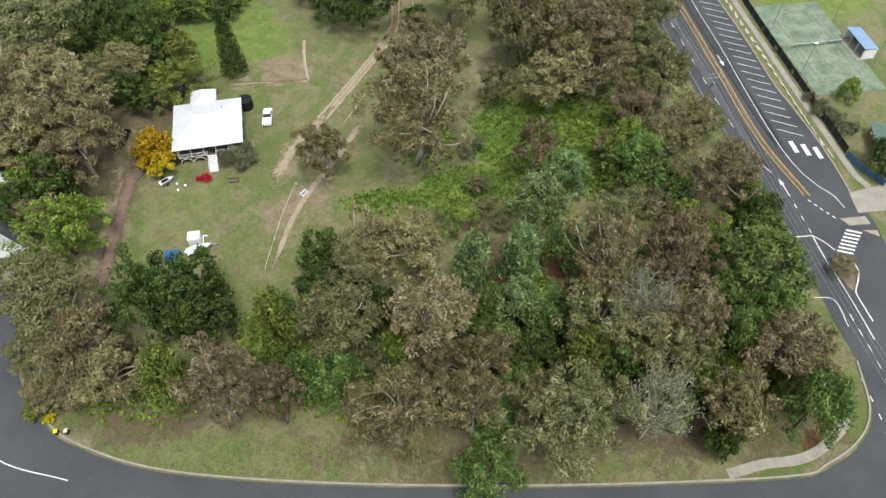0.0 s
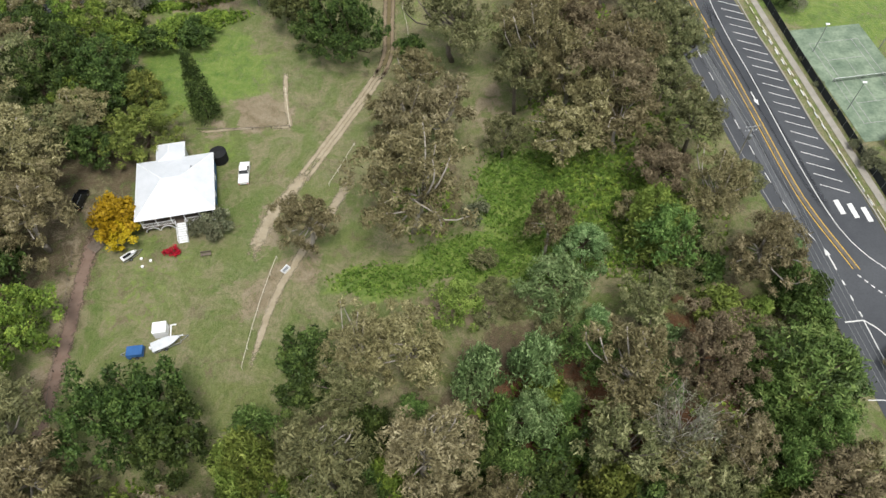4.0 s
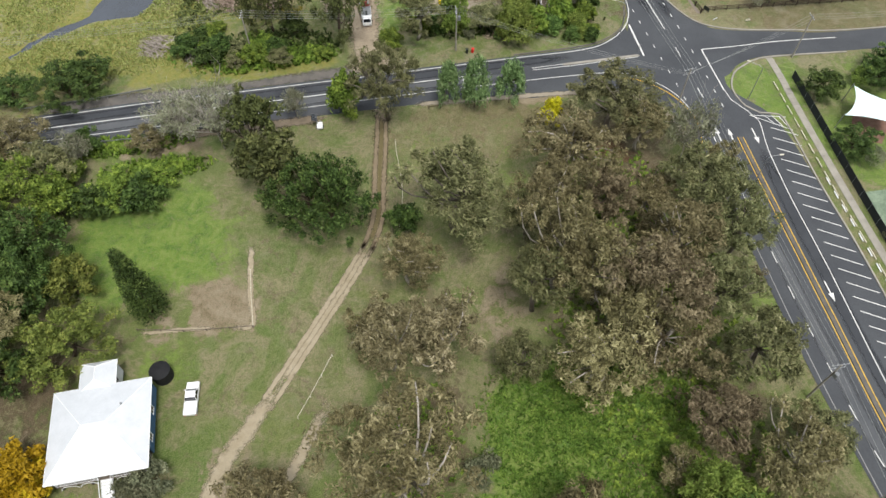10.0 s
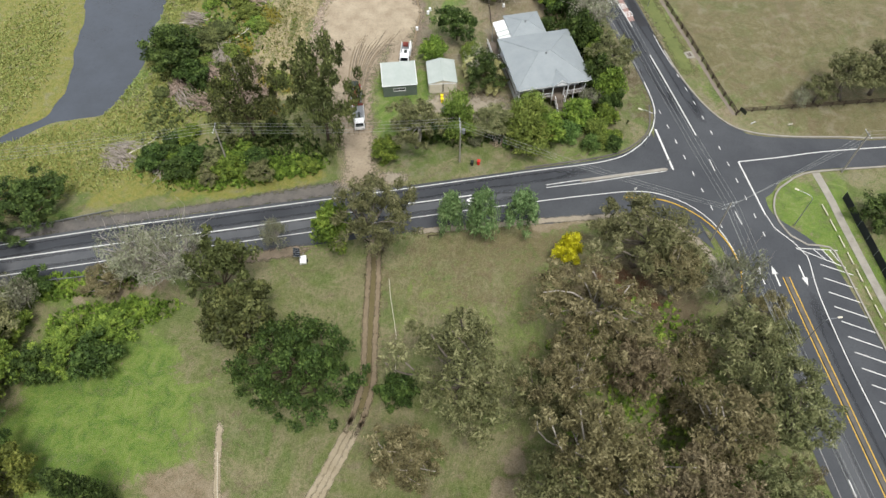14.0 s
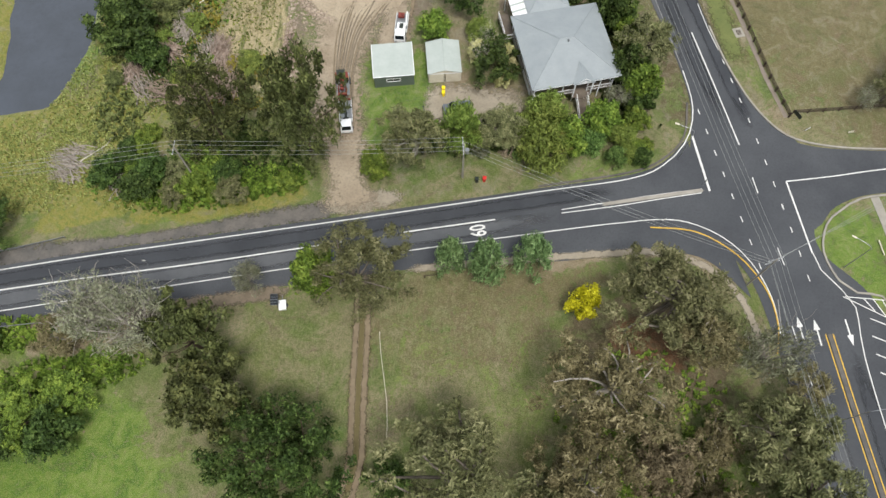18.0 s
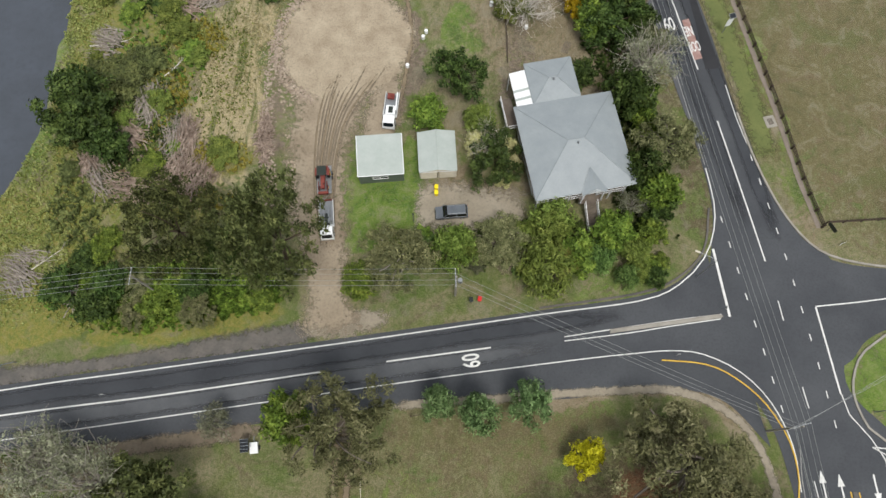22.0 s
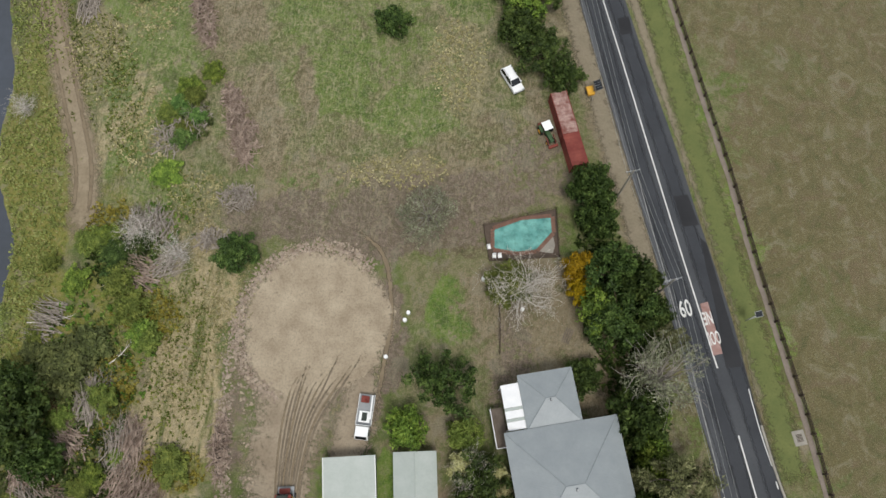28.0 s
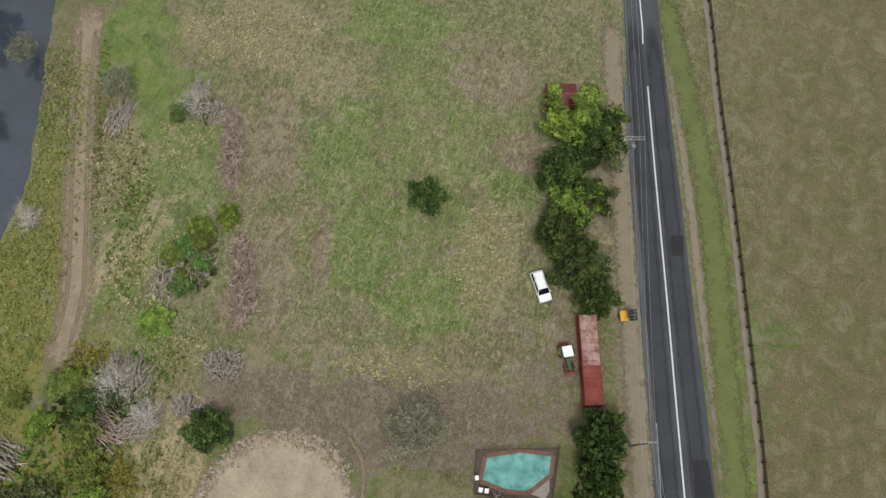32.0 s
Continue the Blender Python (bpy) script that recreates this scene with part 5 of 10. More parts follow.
def leaf_mesh(name, centres, radii, per, size, rng, flat=0.75, droop=0.0, narrow=0.45, spread=0.62):
    """Many small folded leaf sprays gathered in clumps."""
    n = len(centres) * per
    c = np.repeat(np.asarray(centres), per, 0)
    r = np.repeat(np.asarray(radii), per)[:, None]
    d = rng.normal(0, 1, (n, 3))
    d /= np.linalg.norm(d, axis=1)[:, None]
    rad = (spread + (1.08 - spread) * rng.random((n, 1)) ** 0.7) * rng.normal(1, 0.12, (n, 1))
    off = d * r * rad
    off[:, 2] = off[:, 2] * flat - droop * r[:, 0] * rng.random(n)
    p = c + off
    # sprays stand out from their clump, with a free turn
    t = d * 0.35 + rng.normal(0, 0.75, (n, 3)) + np.array((0, 0, -1.5 * droop))
    t /= np.linalg.norm(t, axis=1)[:, None]
    nor = rng.normal(0, 0.5, (n, 3)) + np.array((0, 0, 0.3)) + d * 0.95
    b = np.cross(nor, t)
    b /= np.linalg.norm(b, axis=1)[:, None]
    nor = np.cross(t, b)
    s = (size * rng.uniform(0.6, 1.35, n))[:, None]
    k = rng.uniform(-0.35, 0.35, (n, 1))
    v = np.empty((n, 3, 3))
    v[:, 0] = p - t * s * 0.5 + b * s * narrow * (k - 0.55)
    v[:, 1] = p - t * s * 0.35 + b * s * narrow * (k + 0.65) + nor * s * 0.1
    v[:, 2] = p + t * s * 0.65 - nor * s * 0.1
    me = bpy.data.meshes.new(name)
    me.vertices.add(n * 3)
    me.vertices.foreach_set("co", v.ravel())
    me.loops.add(n * 3)
    me.loops.foreach_set("vertex_index", np.arange(n * 3, dtype=np.int32))
    me.polygons.add(n)
    me.polygons.foreach_set("loop_start", np.arange(0, n * 3, 3, dtype=np.int32))
    me.update(calc_edges=True)
    return me


def crown_points(rng, n, H, R, low, top, hollow=0.5, lobes=5, dome=1.0):
    """Clump centres through an uneven, lobed crown between the heights low and top (shares of H)."""
    zc, hz = H * (low + top) / 2, H * (top - low) / 2
    ph = rng.uniform(0, 6.28, 4)
    out = []
    while len(out) < n:
        d = rng.normal(0, 1, 3)
        d /= np.linalg.norm(d)
        if d[2] < -0.55 * dome:
            continue
        a = math.atan2(d[1], d[0])
        k = 1 + 0.16 * math.sin(lobes * a + ph[0]) + 0.12 * math.sin(2 * a + ph[1]) + 0.1 * math.sin(3 * d[2] * 3 + ph[2])
        rr = (hollow + (1 - hollow) * rng.random() ** 0.6) * k * 0.88
        out.append(np.array((d[0] * R * rr, d[1] * R * rr, zc + d[2] * hz * rr)))
    return out


def lobed_points(rng, n, H, R, low, top, lobes, share=0.46):
    """Clump centres on the upper sides of several rounded boughs that stand apart."""
    z0, hz = H * low, H * (top - low)
    boughs = [(np.array((0, 0, z0 + hz * 0.62)), 1.0)]
    a0 = rng.uniform(0, 6.28)
    for k in range(lobes):
        a = a0 + 6.283 * k / lobes + rng.normal(0, 0.25)
        rr = R * rng.uniform(0.5, 0.72)
        boughs.append((np.array((rr * math.cos(a), rr * math.sin(a), z0 + hz * rng.uniform(0.28, 0.62))), rng.uniform(0.75, 1.15)))
    for k in range(max(2, lobes // 2)):
        a = rng.uniform(0, 6.28)
        rr = R * rng.uniform(0.15, 0.4)
        boughs.append((np.array((rr * math.cos(a), rr * math.sin(a), z0 + hz * rng.uniform(0.55, 0.8))), rng.uniform(0.6, 0.95)))
    wsum = sum(b[1] ** 2 for b in boughs)
    out = []
    for c, w in boughs:
        for j in range(max(3, int(n * w * w / wsum))):
            d = rng.normal(0, 1, 3)
            d[2] = abs(d[2]) * (1 if rng.random() < 0.78 else -1)
            d /= np.linalg.norm(d)
            r = share * R * w * (0.62 + 0.38 * rng.random() ** 0.5)
            p = c + d * np.array((r, r, min(r * 1.15, hz * 0.42)))
            p[2] = max(p[2], H * 0.12)
            out.append(p)
    return out


def make_tree(form, H, R, seed):
    """Trunk with limbs, and crown, as two meshes."""
    rng = np.random.default_rng(seed)
    V, F = [], []
    lean = rng.normal(0, 0.03, 2) * H
    if form == "gum":
        n = int(14.5 * R + 8)
        cs = lobed_points(rng, int(n * 0.72), H, R, 0.3, 1.0, 8, 0.42) + crown_points(rng, int(n * 0.28), H, R * 0.9, 0.18, 0.85, 0.5, 5)
        rs = rng.uniform(0.65, 1.35, len(cs)) * (0.62 + 0.03 * R)
        fork = np.array((lean[0], lean[1], H * 0.4))
        limb(V, F, rng, np.zeros(3) + (0, 0, -0.1), fork, 0.02 * H, 0.014 * H, 0.04, 4, 7)
        me = leaf_mesh("crown", cs, rs, 94, 0.54, rng, 1.05, 0.6, 0.27, 0.4)
        nl = 13
    elif form == "broad":
        n = int(14 * R + 4)
        cs = lobed_points(rng, int(n * 0.6), H, R, 0.1, 1.0, 6, 0.5) + crown_points(rng, int(n * 0.4), H, R, 0.1, 0.92, 0.6, 5)
        rs = rng.uniform(0.65, 1.3, len(cs)) * (0.64 + 0.04 * R)
        fork = np.array((lean[0], lean[1], H * 0.25))
        limb(V, F, rng, np.zeros(3) + (0, 0, -0.1), fork, 0.03 * H, 0.022 * H, 0.03, 3, 7)
        me = leaf_mesh("crown", cs, rs, 84, 0.4, rng, 0.8, 0.1, 0.6, 0.42)
        nl = 10
    elif form == "young":
        n = int(13 * R + 8)
        cs = []
        for k in range(n):
            z = H * (0.2 + 0.8 * rng.random() ** 0.8)
            w = R * (1.05 - (z / H - 0.35) ** 2 * 1.9) * (0.35 + 0.6 * rng.random() ** 0.5)
            a = rng.uniform(0, 6.28)
            cs.append(np.array((w * math.cos(a), w * math.sin(a), z)))
        rs = rng.uniform(0.7, 1.25, n) * (0.7 + 0.06 * R)
        fork = np.array((lean[0], lean[1], H * 0.6))
        limb(V, F, rng, np.zeros(3) + (0, 0, -0.1), fork, 0.02 * H, 0.01 * H, 0.03, 4, 6)
        me = leaf_mesh("crown", cs, rs, 76, 0.47, rng, 0.95, -0.1, 0.32, 0.45)
        nl = 10
    elif form == "bare":
        n = int(9 * R + 6)
        cs = crown_points(rng, n, H, R, 0.35, 1.0, 0.5, 5)
        rs = rng.uniform(0.7, 1.3, n) * (0.7 + 0.05 * R)
        fork = np.array((lean[0], lean[1], H * 0.3))
        limb(V, F, rng, np.zeros(3) + (0, 0, -0.1), fork, 0.022 * H, 0.016 * H, 0.04, 4, 6)
        me = leaf_mesh("crown", cs, rs, 60, 0.36, rng, 0.8, 0.2, 0.3)
        nl = n
    elif form == "dead":
        n = 15 if H > 8 else 36
        cs = crown_points(rng, n, H, R, 0.5, 1.0, 0.85, 5)
        rs = rng.uniform(0.6, 1.0, n)
        fork = np.array((lean[0], lean[1], H * 0.22))
        limb(V, F, rng, np.zeros(3) + (0, 0, -0.1), fork, 0.03 * H, 0.024 * H, 0.04, 3, 6)
        me = leaf_mesh("crown", cs, rs, 5, 0.32, rng, 0.8, 0.2, 0.35)
        nl = n
    else:
        n = int(11 * R + 5)
        cs = crown_points(rng, n, H, R, 0.0, 1.0, 0.5, 4, 0.4)
        rs = rng.uniform(0.45, 0.85, n)
        fork = np.array((0, 0, H * 0.15))
        limb(V, F, rng, np.zeros(3) + (0, 0, -0.05), fork, 0.02 * H, 0.016 * H, 0.03, 2, 5)
        me = leaf_mesh("crown", cs, rs, 62, 0.36, rng, 0.85, 0.0, 0.45)
        nl = 6
    order = rng.permutation(len(cs))[:nl]
    for i in order:
        pts = limb(V, F, rng, fork, fork + (cs[i] - fork) * 1.04, (0.016 if form == "dead" else 0.008 if form == "gum" else 0.011) * H, 0.0035 * H, 0.16 if form == "dead" else 0.1, 4, 4)
        if form in ("bare", "dead"):
            for k in range(8 if form == "dead" else 3):
                q = pts[rng.integers(2, 5)]
                e = q + rng.normal(0, 1, 3) * R * 0.2 + (q - fork) * 0.22
                limb(V, F, rng, q, e, 0.0042 * H, 0.0015 * H, 0.15, 2, 3)
                if form == "dead":
                    for j in range(3):
                        limb(V, F, rng, e, e + rng.normal(0, 1, 3) * R * 0.16, 0.002 * H, 0.001 * H, 0.1, 1, 3)
    return mesh_from("trunk", V, F, M_BARK, True), me


FORMS = {"b": "gum", "c": "gum", "t": "gum", "o": "gum", "g": "gum", "y": "gum", "d": "broad", "f": "broad", "q": "broad", "Y": "broad", "Z": "broad", "k": "broad", "e": "broad",
         "m": "young", "p": "young", "l": "young", "x": "bare", "w": "dead", "s": "shrub"}
SIZES = {"gum": ((20, 6.8), (17, 4.6)), "broad": ((11, 7.5), (8, 4.4), (4.5, 2.8)), "young": ((8.5, 4.4), (5, 2.8)), "bare": ((10, 5.2), (5, 3.6)), "dead": ((11, 5.0), (5.5, 4.0)), "shrub": ((2.8, 3.0),)}
LIB = {}
seed = 100
for form, sizes in SIZES.items():
    for H, R in sizes:
        for v in range(3 if form in ("gum", "broad", "young") else 2):
            seed += 1
            LIB.setdefault(form, []).append((H, R, *make_tree(form, H, R, seed)))

WORDS = {"b": ("eucalyptus_tree", "tall gum tree with drooping brown-olive leaves"), "c": ("eucalyptus_tree", "tall gum tree with copper-brown leaves"), "t": ("eucalyptus_tree", "gum tree with pale tan leaf tips"),
         "o": ("eucalyptus_tree", "gum tree with a loose olive-green crown"), "g": ("eucalyptus_tree", "gum tree with a soft grey-green crown"), "y": ("eucalyptus_tree", "thin gum tree with yellow-olive leaves"),
         "d": ("broadleaf_tree", "dense dark green broadleaf tree"), "f": ("broadleaf_tree", "rounded fresh green broadleaf tree"), "q": ("broadleaf_tree", "rounded yellow-green broadleaf tree"),
         "Y": ("autumn_tree", "small tree in bright yellow leaf"), "Z": ("autumn_tree", "small tree in lemon yellow leaf"), "k": ("broadleaf_tree", "dense yellowish olive broadleaf tree"), "e": ("shrub", "shrub with cream variegated leaves"), "m": ("young_tree", "mid-green young tree with soft upright clumps"), "p": ("young_tree", "soft green young tree in long weeds"),
         "l": ("young_tree", "light green young tree with airy leaves"), "x": ("thin_tree", "grey thin-leaved tree with bare branches showing"), "w": ("bare_tree", "leafless tree with pale grey branches"),
         "s": ("shrub", "low grey-green shrub")}
BARKS = {"b": M_BARK_PALE, "c": M_BARK_BROWN, "t": M_BARK_PALE, "o": M_BARK, "g": M_BARK_PALE, "y": M_BARK_PALE, "x": M_BARK_PALE, "w": M_BARK_WHITE}
rngT = random.Random(77)
PLANTED = []


def plant(kind, spots, where):
    """One tree at each (x, y, height, crown radius)."""
    form = FORMS[kind]
    for x, y, H, R in spots:
        near = sorted(LIB[form], key=lambda e: abs(e[1] - R))[:3 if form in ("gum", "broad", "young") else 2]
        H0, R0, trunk, crown = rngT.choice(near)
        name, words = WORDS[kind]
        PLANTED.append((x, y, R))
        if form == "broad" and H < 3.5:
            name, words = "bush", words.replace("tree", "bush")
        t = thing(name, words + " " + where, "tree" if "tree" in name else "shrub")
        sxy, sz = R / R0 * {"gum": 1.2, "broad": 1.12, "young": 1.1}.get(form, 1.0), H / H0
        t.matrix_basis = pose(x, y, 0, 0, 0, rngT.uniform(0, 360)) @ Matrix.Diagonal((sxy * rngT.uniform(0.93, 1.07), sxy * rngT.uniform(0.93, 1.07), sz, 1))
        for nm, me, ma in (("trunk", trunk, BARKS.get(kind, M_BARK_BROWN)), ("crown", crown, LEAF[kind])):
            if len(me.materials) == 0:
                me.materials.append(ma)
            o = new(nm, me)
            o.parent = t
            o.material_slots[0].link = "OBJECT"
            o.material_slots[0].material = ma


plant("t", [(-1.1, 60.5, 21.7, 5.5), (-30.1, 49.3, 21.1, 4.6), (39.3, 63.0, 17.9, 3.7)], "in the wood")
plant("b", [(-4.8, 45.1, 22.2, 6.1), (5.4, 47.3, 21.7, 3.6), (-52.9, 56.8, 16.8, 5.4), (-47.5, 51.9, 15.7, 4.9), (41.4, 48.1, 19.0, 4.1), (25.9, 72.8, 20.6, 6.1), (17.1, 98.9, 18.4, 3.6), (51.4, 94.9, 14.6, 6.7), (45.6, 107.4, 15.7, 6.0), (-12.0, 77.4, 14.6, 5.7), (-5.0, 77.4, 14.6, 5.2), (7.2, 54.7, 19.0, 3.5), (31.4, 60.7, 14.6, 4.4), (57.0, 60.9, 12.5, 3.2), (56.3, 53.7, 12.5, 2.7), (1.2, 54.7, 16.8, 3.0), (13.7, 48.1, 15.7, 3.3)], "in the wood")
plant("c", [(-22.8, 49.1, 19.0, 3.1), (50.0, 57.1, 19.0, 4.7), (38.4, 75.4, 18.4, 6.1)], "in the wood")
plant("l", [(-39.3, 52.0, 14.6, 3.2), (-24.2, 59.6, 16.8, 3.1), (37.0, 99.7, 10.3, 6.0), (2.0, 86.1, 9.2, 3.8), (-26.6, 57.6, 11.4, 2.4)], "in the wood")
plant("g", [(-59.2, 64.5, 15.7, 5.3), (-14.9, 59.3, 21.1, 5.4)], "in the wood")
plant("d", [(-45.5, 65.0, 15.5, 6.6), (-40.8, 67.4, 14, 5.6), (-36.9, 63.4, 13.0, 5.3), (-20.2, 76.8, 9.2, 4.3), (-19.4, 72.5, 8.2, 4.0), (5.4, 63.1, 9.2, 3.8), (27.8, 57.5, 10.3, 4.8), (15.6, 63.0, 8.2, 4.6), (12.8, 58.3, 8.2, 4.5), (42.5, 60.6, 9.2, 3.7), (-9.8, 65.3, 11.4, 2.5), (40.8, 45.8, 9.2, 2.3)], "in the wood")
plant("o", [(17.7, 44.7, 22.7, 7.2), (-13.5, 71.0, 12.5, 3.9), (24.6, 63.3, 16.8, 5.2), (33.5, 56.9, 15.7, 5.0), (31.6, 85.9, 12.5, 4.2), (39.9, 97.7, 13.6, 3.9), (-10.4, 55.4, 14.6, 2.3), (38.6, 58.1, 12.5, 3.6)], "in the wood")
plant("x", [(30.0, 47.3, 18.4, 5.0)], "in the wood")
plant("m", [(53.9, 49.7, 14.6, 4.6), (52.9, 74.1, 13.1, 7.1), (45.6, 60.3, 13.6, 3.6), (21.0, 78.2, 10.3, 4.5), (-14.4, 52.1, 13.6, 4.2), (-19.9, 53.4, 11.4, 2.7), (8.6, 68.3, 8.2, 2.6), (52.4, 66.2, 11.4, 3.8)], "in the wood")
plant("p", [(13.3, 75.1, 13.6, 3.3), (12.6, 66.8, 11.4, 3.8), (5.4, 72.7, 14.6, 3.2), (17.1, 89.3, 11.4, 5.2), (22.7, 96.3, 10.3, 4.0)], "in the wood")
plant("q", [(22.1, 57.9, 11.4, 3.2)], "in the wood")
plant("f", [(39.8, 53.6, 9.2, 2.4)], "in the wood")
plant("x", [(31.7, 64.9, 17, 5.6)], "in the wood")
plant("f", [(-65.4, 80.1, 12, 7.5)], "in the wood")
plant("g", [(-65.6, 67.6, 15, 5.3)], "in the wood")
plant("m", [(7.3, 39.4, 11, 4.3)], "in the wood")
plant("q", [(-60.6, 49.8, 2.6, 1.8)], "beside the bins at the kerb")
plant("Z", [(-58.8, 48.6, 1.4, 0.9)], "beside the bins at the kerb")
plant("b", [(69.6, 78.6, 4, 2.2)], "on the traffic island")
plant("b", [(-5.4, 103.4, 25.5, 9.3), (-22.9, 99.8, 14.2, 4.5), (-5.8, 136.5, 13, 4.2), (-10.4, 123.6, 15, 3.8), (20, 158.6, 17, 7.2), (16.2, 148.4, 18, 6), (17, 136.6, 23.5, 6.2), (22.8, 134, 20, 6.2), (32.2, 123.4, 14.5, 6), (21.6, 120, 14.8, 5.6), (34.2, 167, 12.5, 4), (36.4, 141.5, 16, 5.2), (27, 126.5, 18, 4.6)], "on the overgrown block")
plant("o", [(1, 147.6, 20.5, 8.2), (-12.4, 174, 18, 6), (42.2, 154.4, 14.6, 5.2), (45.4, 148.6, 15.8, 4.6), (46.2, 143, 15.4, 4.4), (13.4, 132.4, 18.5, 4.6), (13.4, 145, 14, 3.8), (45, 122.6, 16.6, 4.8), (51, 111.4, 10, 4), (29.8, 172.4, 14.4, 8), (41.6, 132.6, 15, 4.6), (10.6, 121, 12, 3.4)], "on the overgrown block")
plant("t", [(-7.6, 121.6, 20, 4.6), (-0.8, 122, 19.6, 5.2)], "on the overgrown block")
plant("c", [(30, 131, 21.6, 7.2), (26.4, 150, 14, 4), (37.5, 112.6, 13, 4.4)], "on the overgrown block")
plant("d", [(-20, 148.4, 14, 6.8), (-23.8, 150.2, 13.4, 6.2), (-7.9, 147.6, 6, 2.4)], "on the overgrown block")
plant("k", [(-31.6, 156.2, 12.8, 5.2), (-36, 164.6, 14.4, 4.8)], "on the overgrown block")
plant("x", [(-42.2, 165.6, 15, 6), (-49.4, 167.4, 9, 5), (-29.8, 174.2, 6.4, 2.7), (42.2, 165.4, 13.6, 4.2)], "on the overgrown block")
plant("f", [(-20.2, 175.2, 9, 3.2)], "on the overgrown block")
plant("p", [(-0.9, 178.4, 9.4, 2), (4.4, 177.6, 11.4, 2.3), (11, 179.2, 9.6, 2.6)], "on the overgrown block")
plant("Z", [(18.6, 172.8, 6, 2.2)], "on the overgrown block")
plant("l", [(34.4, 102.8, 12.6, 4)], "on the overgrown block")
plant("m", [(36, 97.6, 12.8, 5.2)], "on the overgrown block")
plant("s", [(5.7, 105.9, 4, 2.8)], "on the overgrown block")
plant("f", [(-71.3, 148.7, 11, 6.3), (-67.4, 149.1, 8, 4.9), (-58.2, 152.9, 5, 4.0), (-53.2, 156.3, 4, 3.6)], "along the grassy yard")
plant("b", [(-78.1, 161.4, 10, 5.7)], "along the grassy yard")
plant("d", [(-62.3, 150.3, 6, 3.8), (-65.2, 130.4, 10, 5.3), (-64.3, 118.3, 10, 4.2), (-75.2, 178.2, 6, 6.2), (-86.6, 177.8, 5, 4.5), (-72.8, 181.7, 6, 4.3)], "along the grassy yard")
plant("q", [(-59.6, 133.6, 8, 4.1), (-56.7, 122.7, 9, 7.0)], "along the grassy yard")
plant("o", [(-69.6, 142.3, 9, 4.3)], "along the grassy yard")
plant("x", [(-50.7, 168.1, 10, 6.4)], "along the grassy yard")
plant("Y", [(-56.6, 103.5, 7, 3.5)], "along the grassy yard")
plant("s", [(-41.2, 101.7, 4, 3.0)], "along the grassy yard")
plant("g", [(-71.6, 156.5, 9, 4.6)], "along the grassy yard")
plant("b", [(-76.1, 113.4, 18, 9.4), (-79.5, 100.9, 17, 7.4), (-67.6, 98.6, 17, 7.6)], "beside the white house")
plant("o", [(-89.1, 133.8, 17, 8.4)], "beside the white house")
plant("d", [(-78.7, 133.8, 13, 7.3), (-67.5, 137, 12, 6.8), (-74.9, 141.1, 12, 6.3)], "beside the white house")
plant("b", [(-88.6, 119.2, 14, 6.9)], "beside the white house")
plant("Y", [(-56, 101.7, 5, 3.6)], "beside the white house")
plant("s", [(-39.5, 103.8, 4, 3.3)], "beside the white house")
plant("f", [(-76.5, 93, 10, 4.1)], "beside the white house")
plant("d", [(-56.8, 217.2, 8.5, 5.6), (-53.4, 213.6, 5, 2.8), (-59.4, 222, 6, 3.2), (-32.5, 244, 3, 2.7), (-0.9, 228, 8.4, 4), (21.6, 245.1, 8, 3.7), (18.2, 256.4, 7, 2.8), (24.8, 225.9, 9, 3.5), (26.8, 213.6, 8, 3.2), (5.2, 214.4, 7, 3.9), (22, 238.4, 8, 4.0), (17.6, 230.3, 4, 2.2), (24.6, 243.4, 8, 3.0), (-49.9, 239.4, 1.3, 1.5)], "beyond the cross road")
plant("f", [(-51.5, 245.1, 1.5, 1.8), (-54.9, 238.1, 1.4, 1.8), (-44, 231.1, 1.6, 1.7), (-46.2, 211.6, 1.4, 1.6), (-5.4, 221.6, 5, 2.4), (22.4, 204.6, 5.5, 2.6), (28.2, 204.7, 4, 2.1), (-13.3, 194.9, 4, 2.3), (19.8, 239.3, 6, 2.8), (-45.3, 255.8, 0.9, 2.2), (17.5, 200.3, 5, 2.9)], "beyond the cross road")
plant("k", [(-38.6, 199.4, 17.4, 6.3), (-24.2, 197.8, 24.6, 6.8)], "beyond the cross road")
plant("x", [(-5.6, 251.6, 5, 4.3), (27.7, 230.8, 10, 5.4), (25.5, 208.8, 5, 2.2)], "beyond the cross road")
plant("e", [(2.4, 217.4, 4, 1.7), (6.9, 217.2, 4, 1.3), (6.4, 212, 3.4, 1.2), (7.6, 214.8, 3.4, 1.1)], "beyond the cross road")
plant("w", [(8.9, 241.3, 6, 4.3), (3.3, 216.8, 5, 2.6)], "beyond the cross road")
plant("Y", [(16.6, 245.4, 5, 2.0), (16.9, 242.4, 4.5, 1.6)], "beyond the cross road")
plant("o", [(29.6, 217, 12, 4.2), (7.2, 201.5, 6, 3.6)], "beyond the cross road")
plant("l", [(2.2, 221.6, 4, 2.2), (-0.3, 199.2, 11.6, 2.5), (13.5, 204.1, 6, 2.8)], "beyond the cross road")
plant("g", [(-7.7, 197.4, 12.6, 4.2)], "beyond the cross road")
plant("l", [(12.6, 198.2, 7.6, 3.5), (13.6, 205.6, 5.5, 2.8), (0.4, 201, 4.5, 2.4), (9.6, 202.4, 4, 2.4)], "beyond the cross road")
plant("o", [(5.6, 201.6, 5, 3.6)], "beyond the cross road")
plant("y", [(16.4, 200.6, 4.5, 2.2)], "beyond the cross road")
plant("q", [(6.9, 242.6, 4, 2.9)], "beyond the cross road")
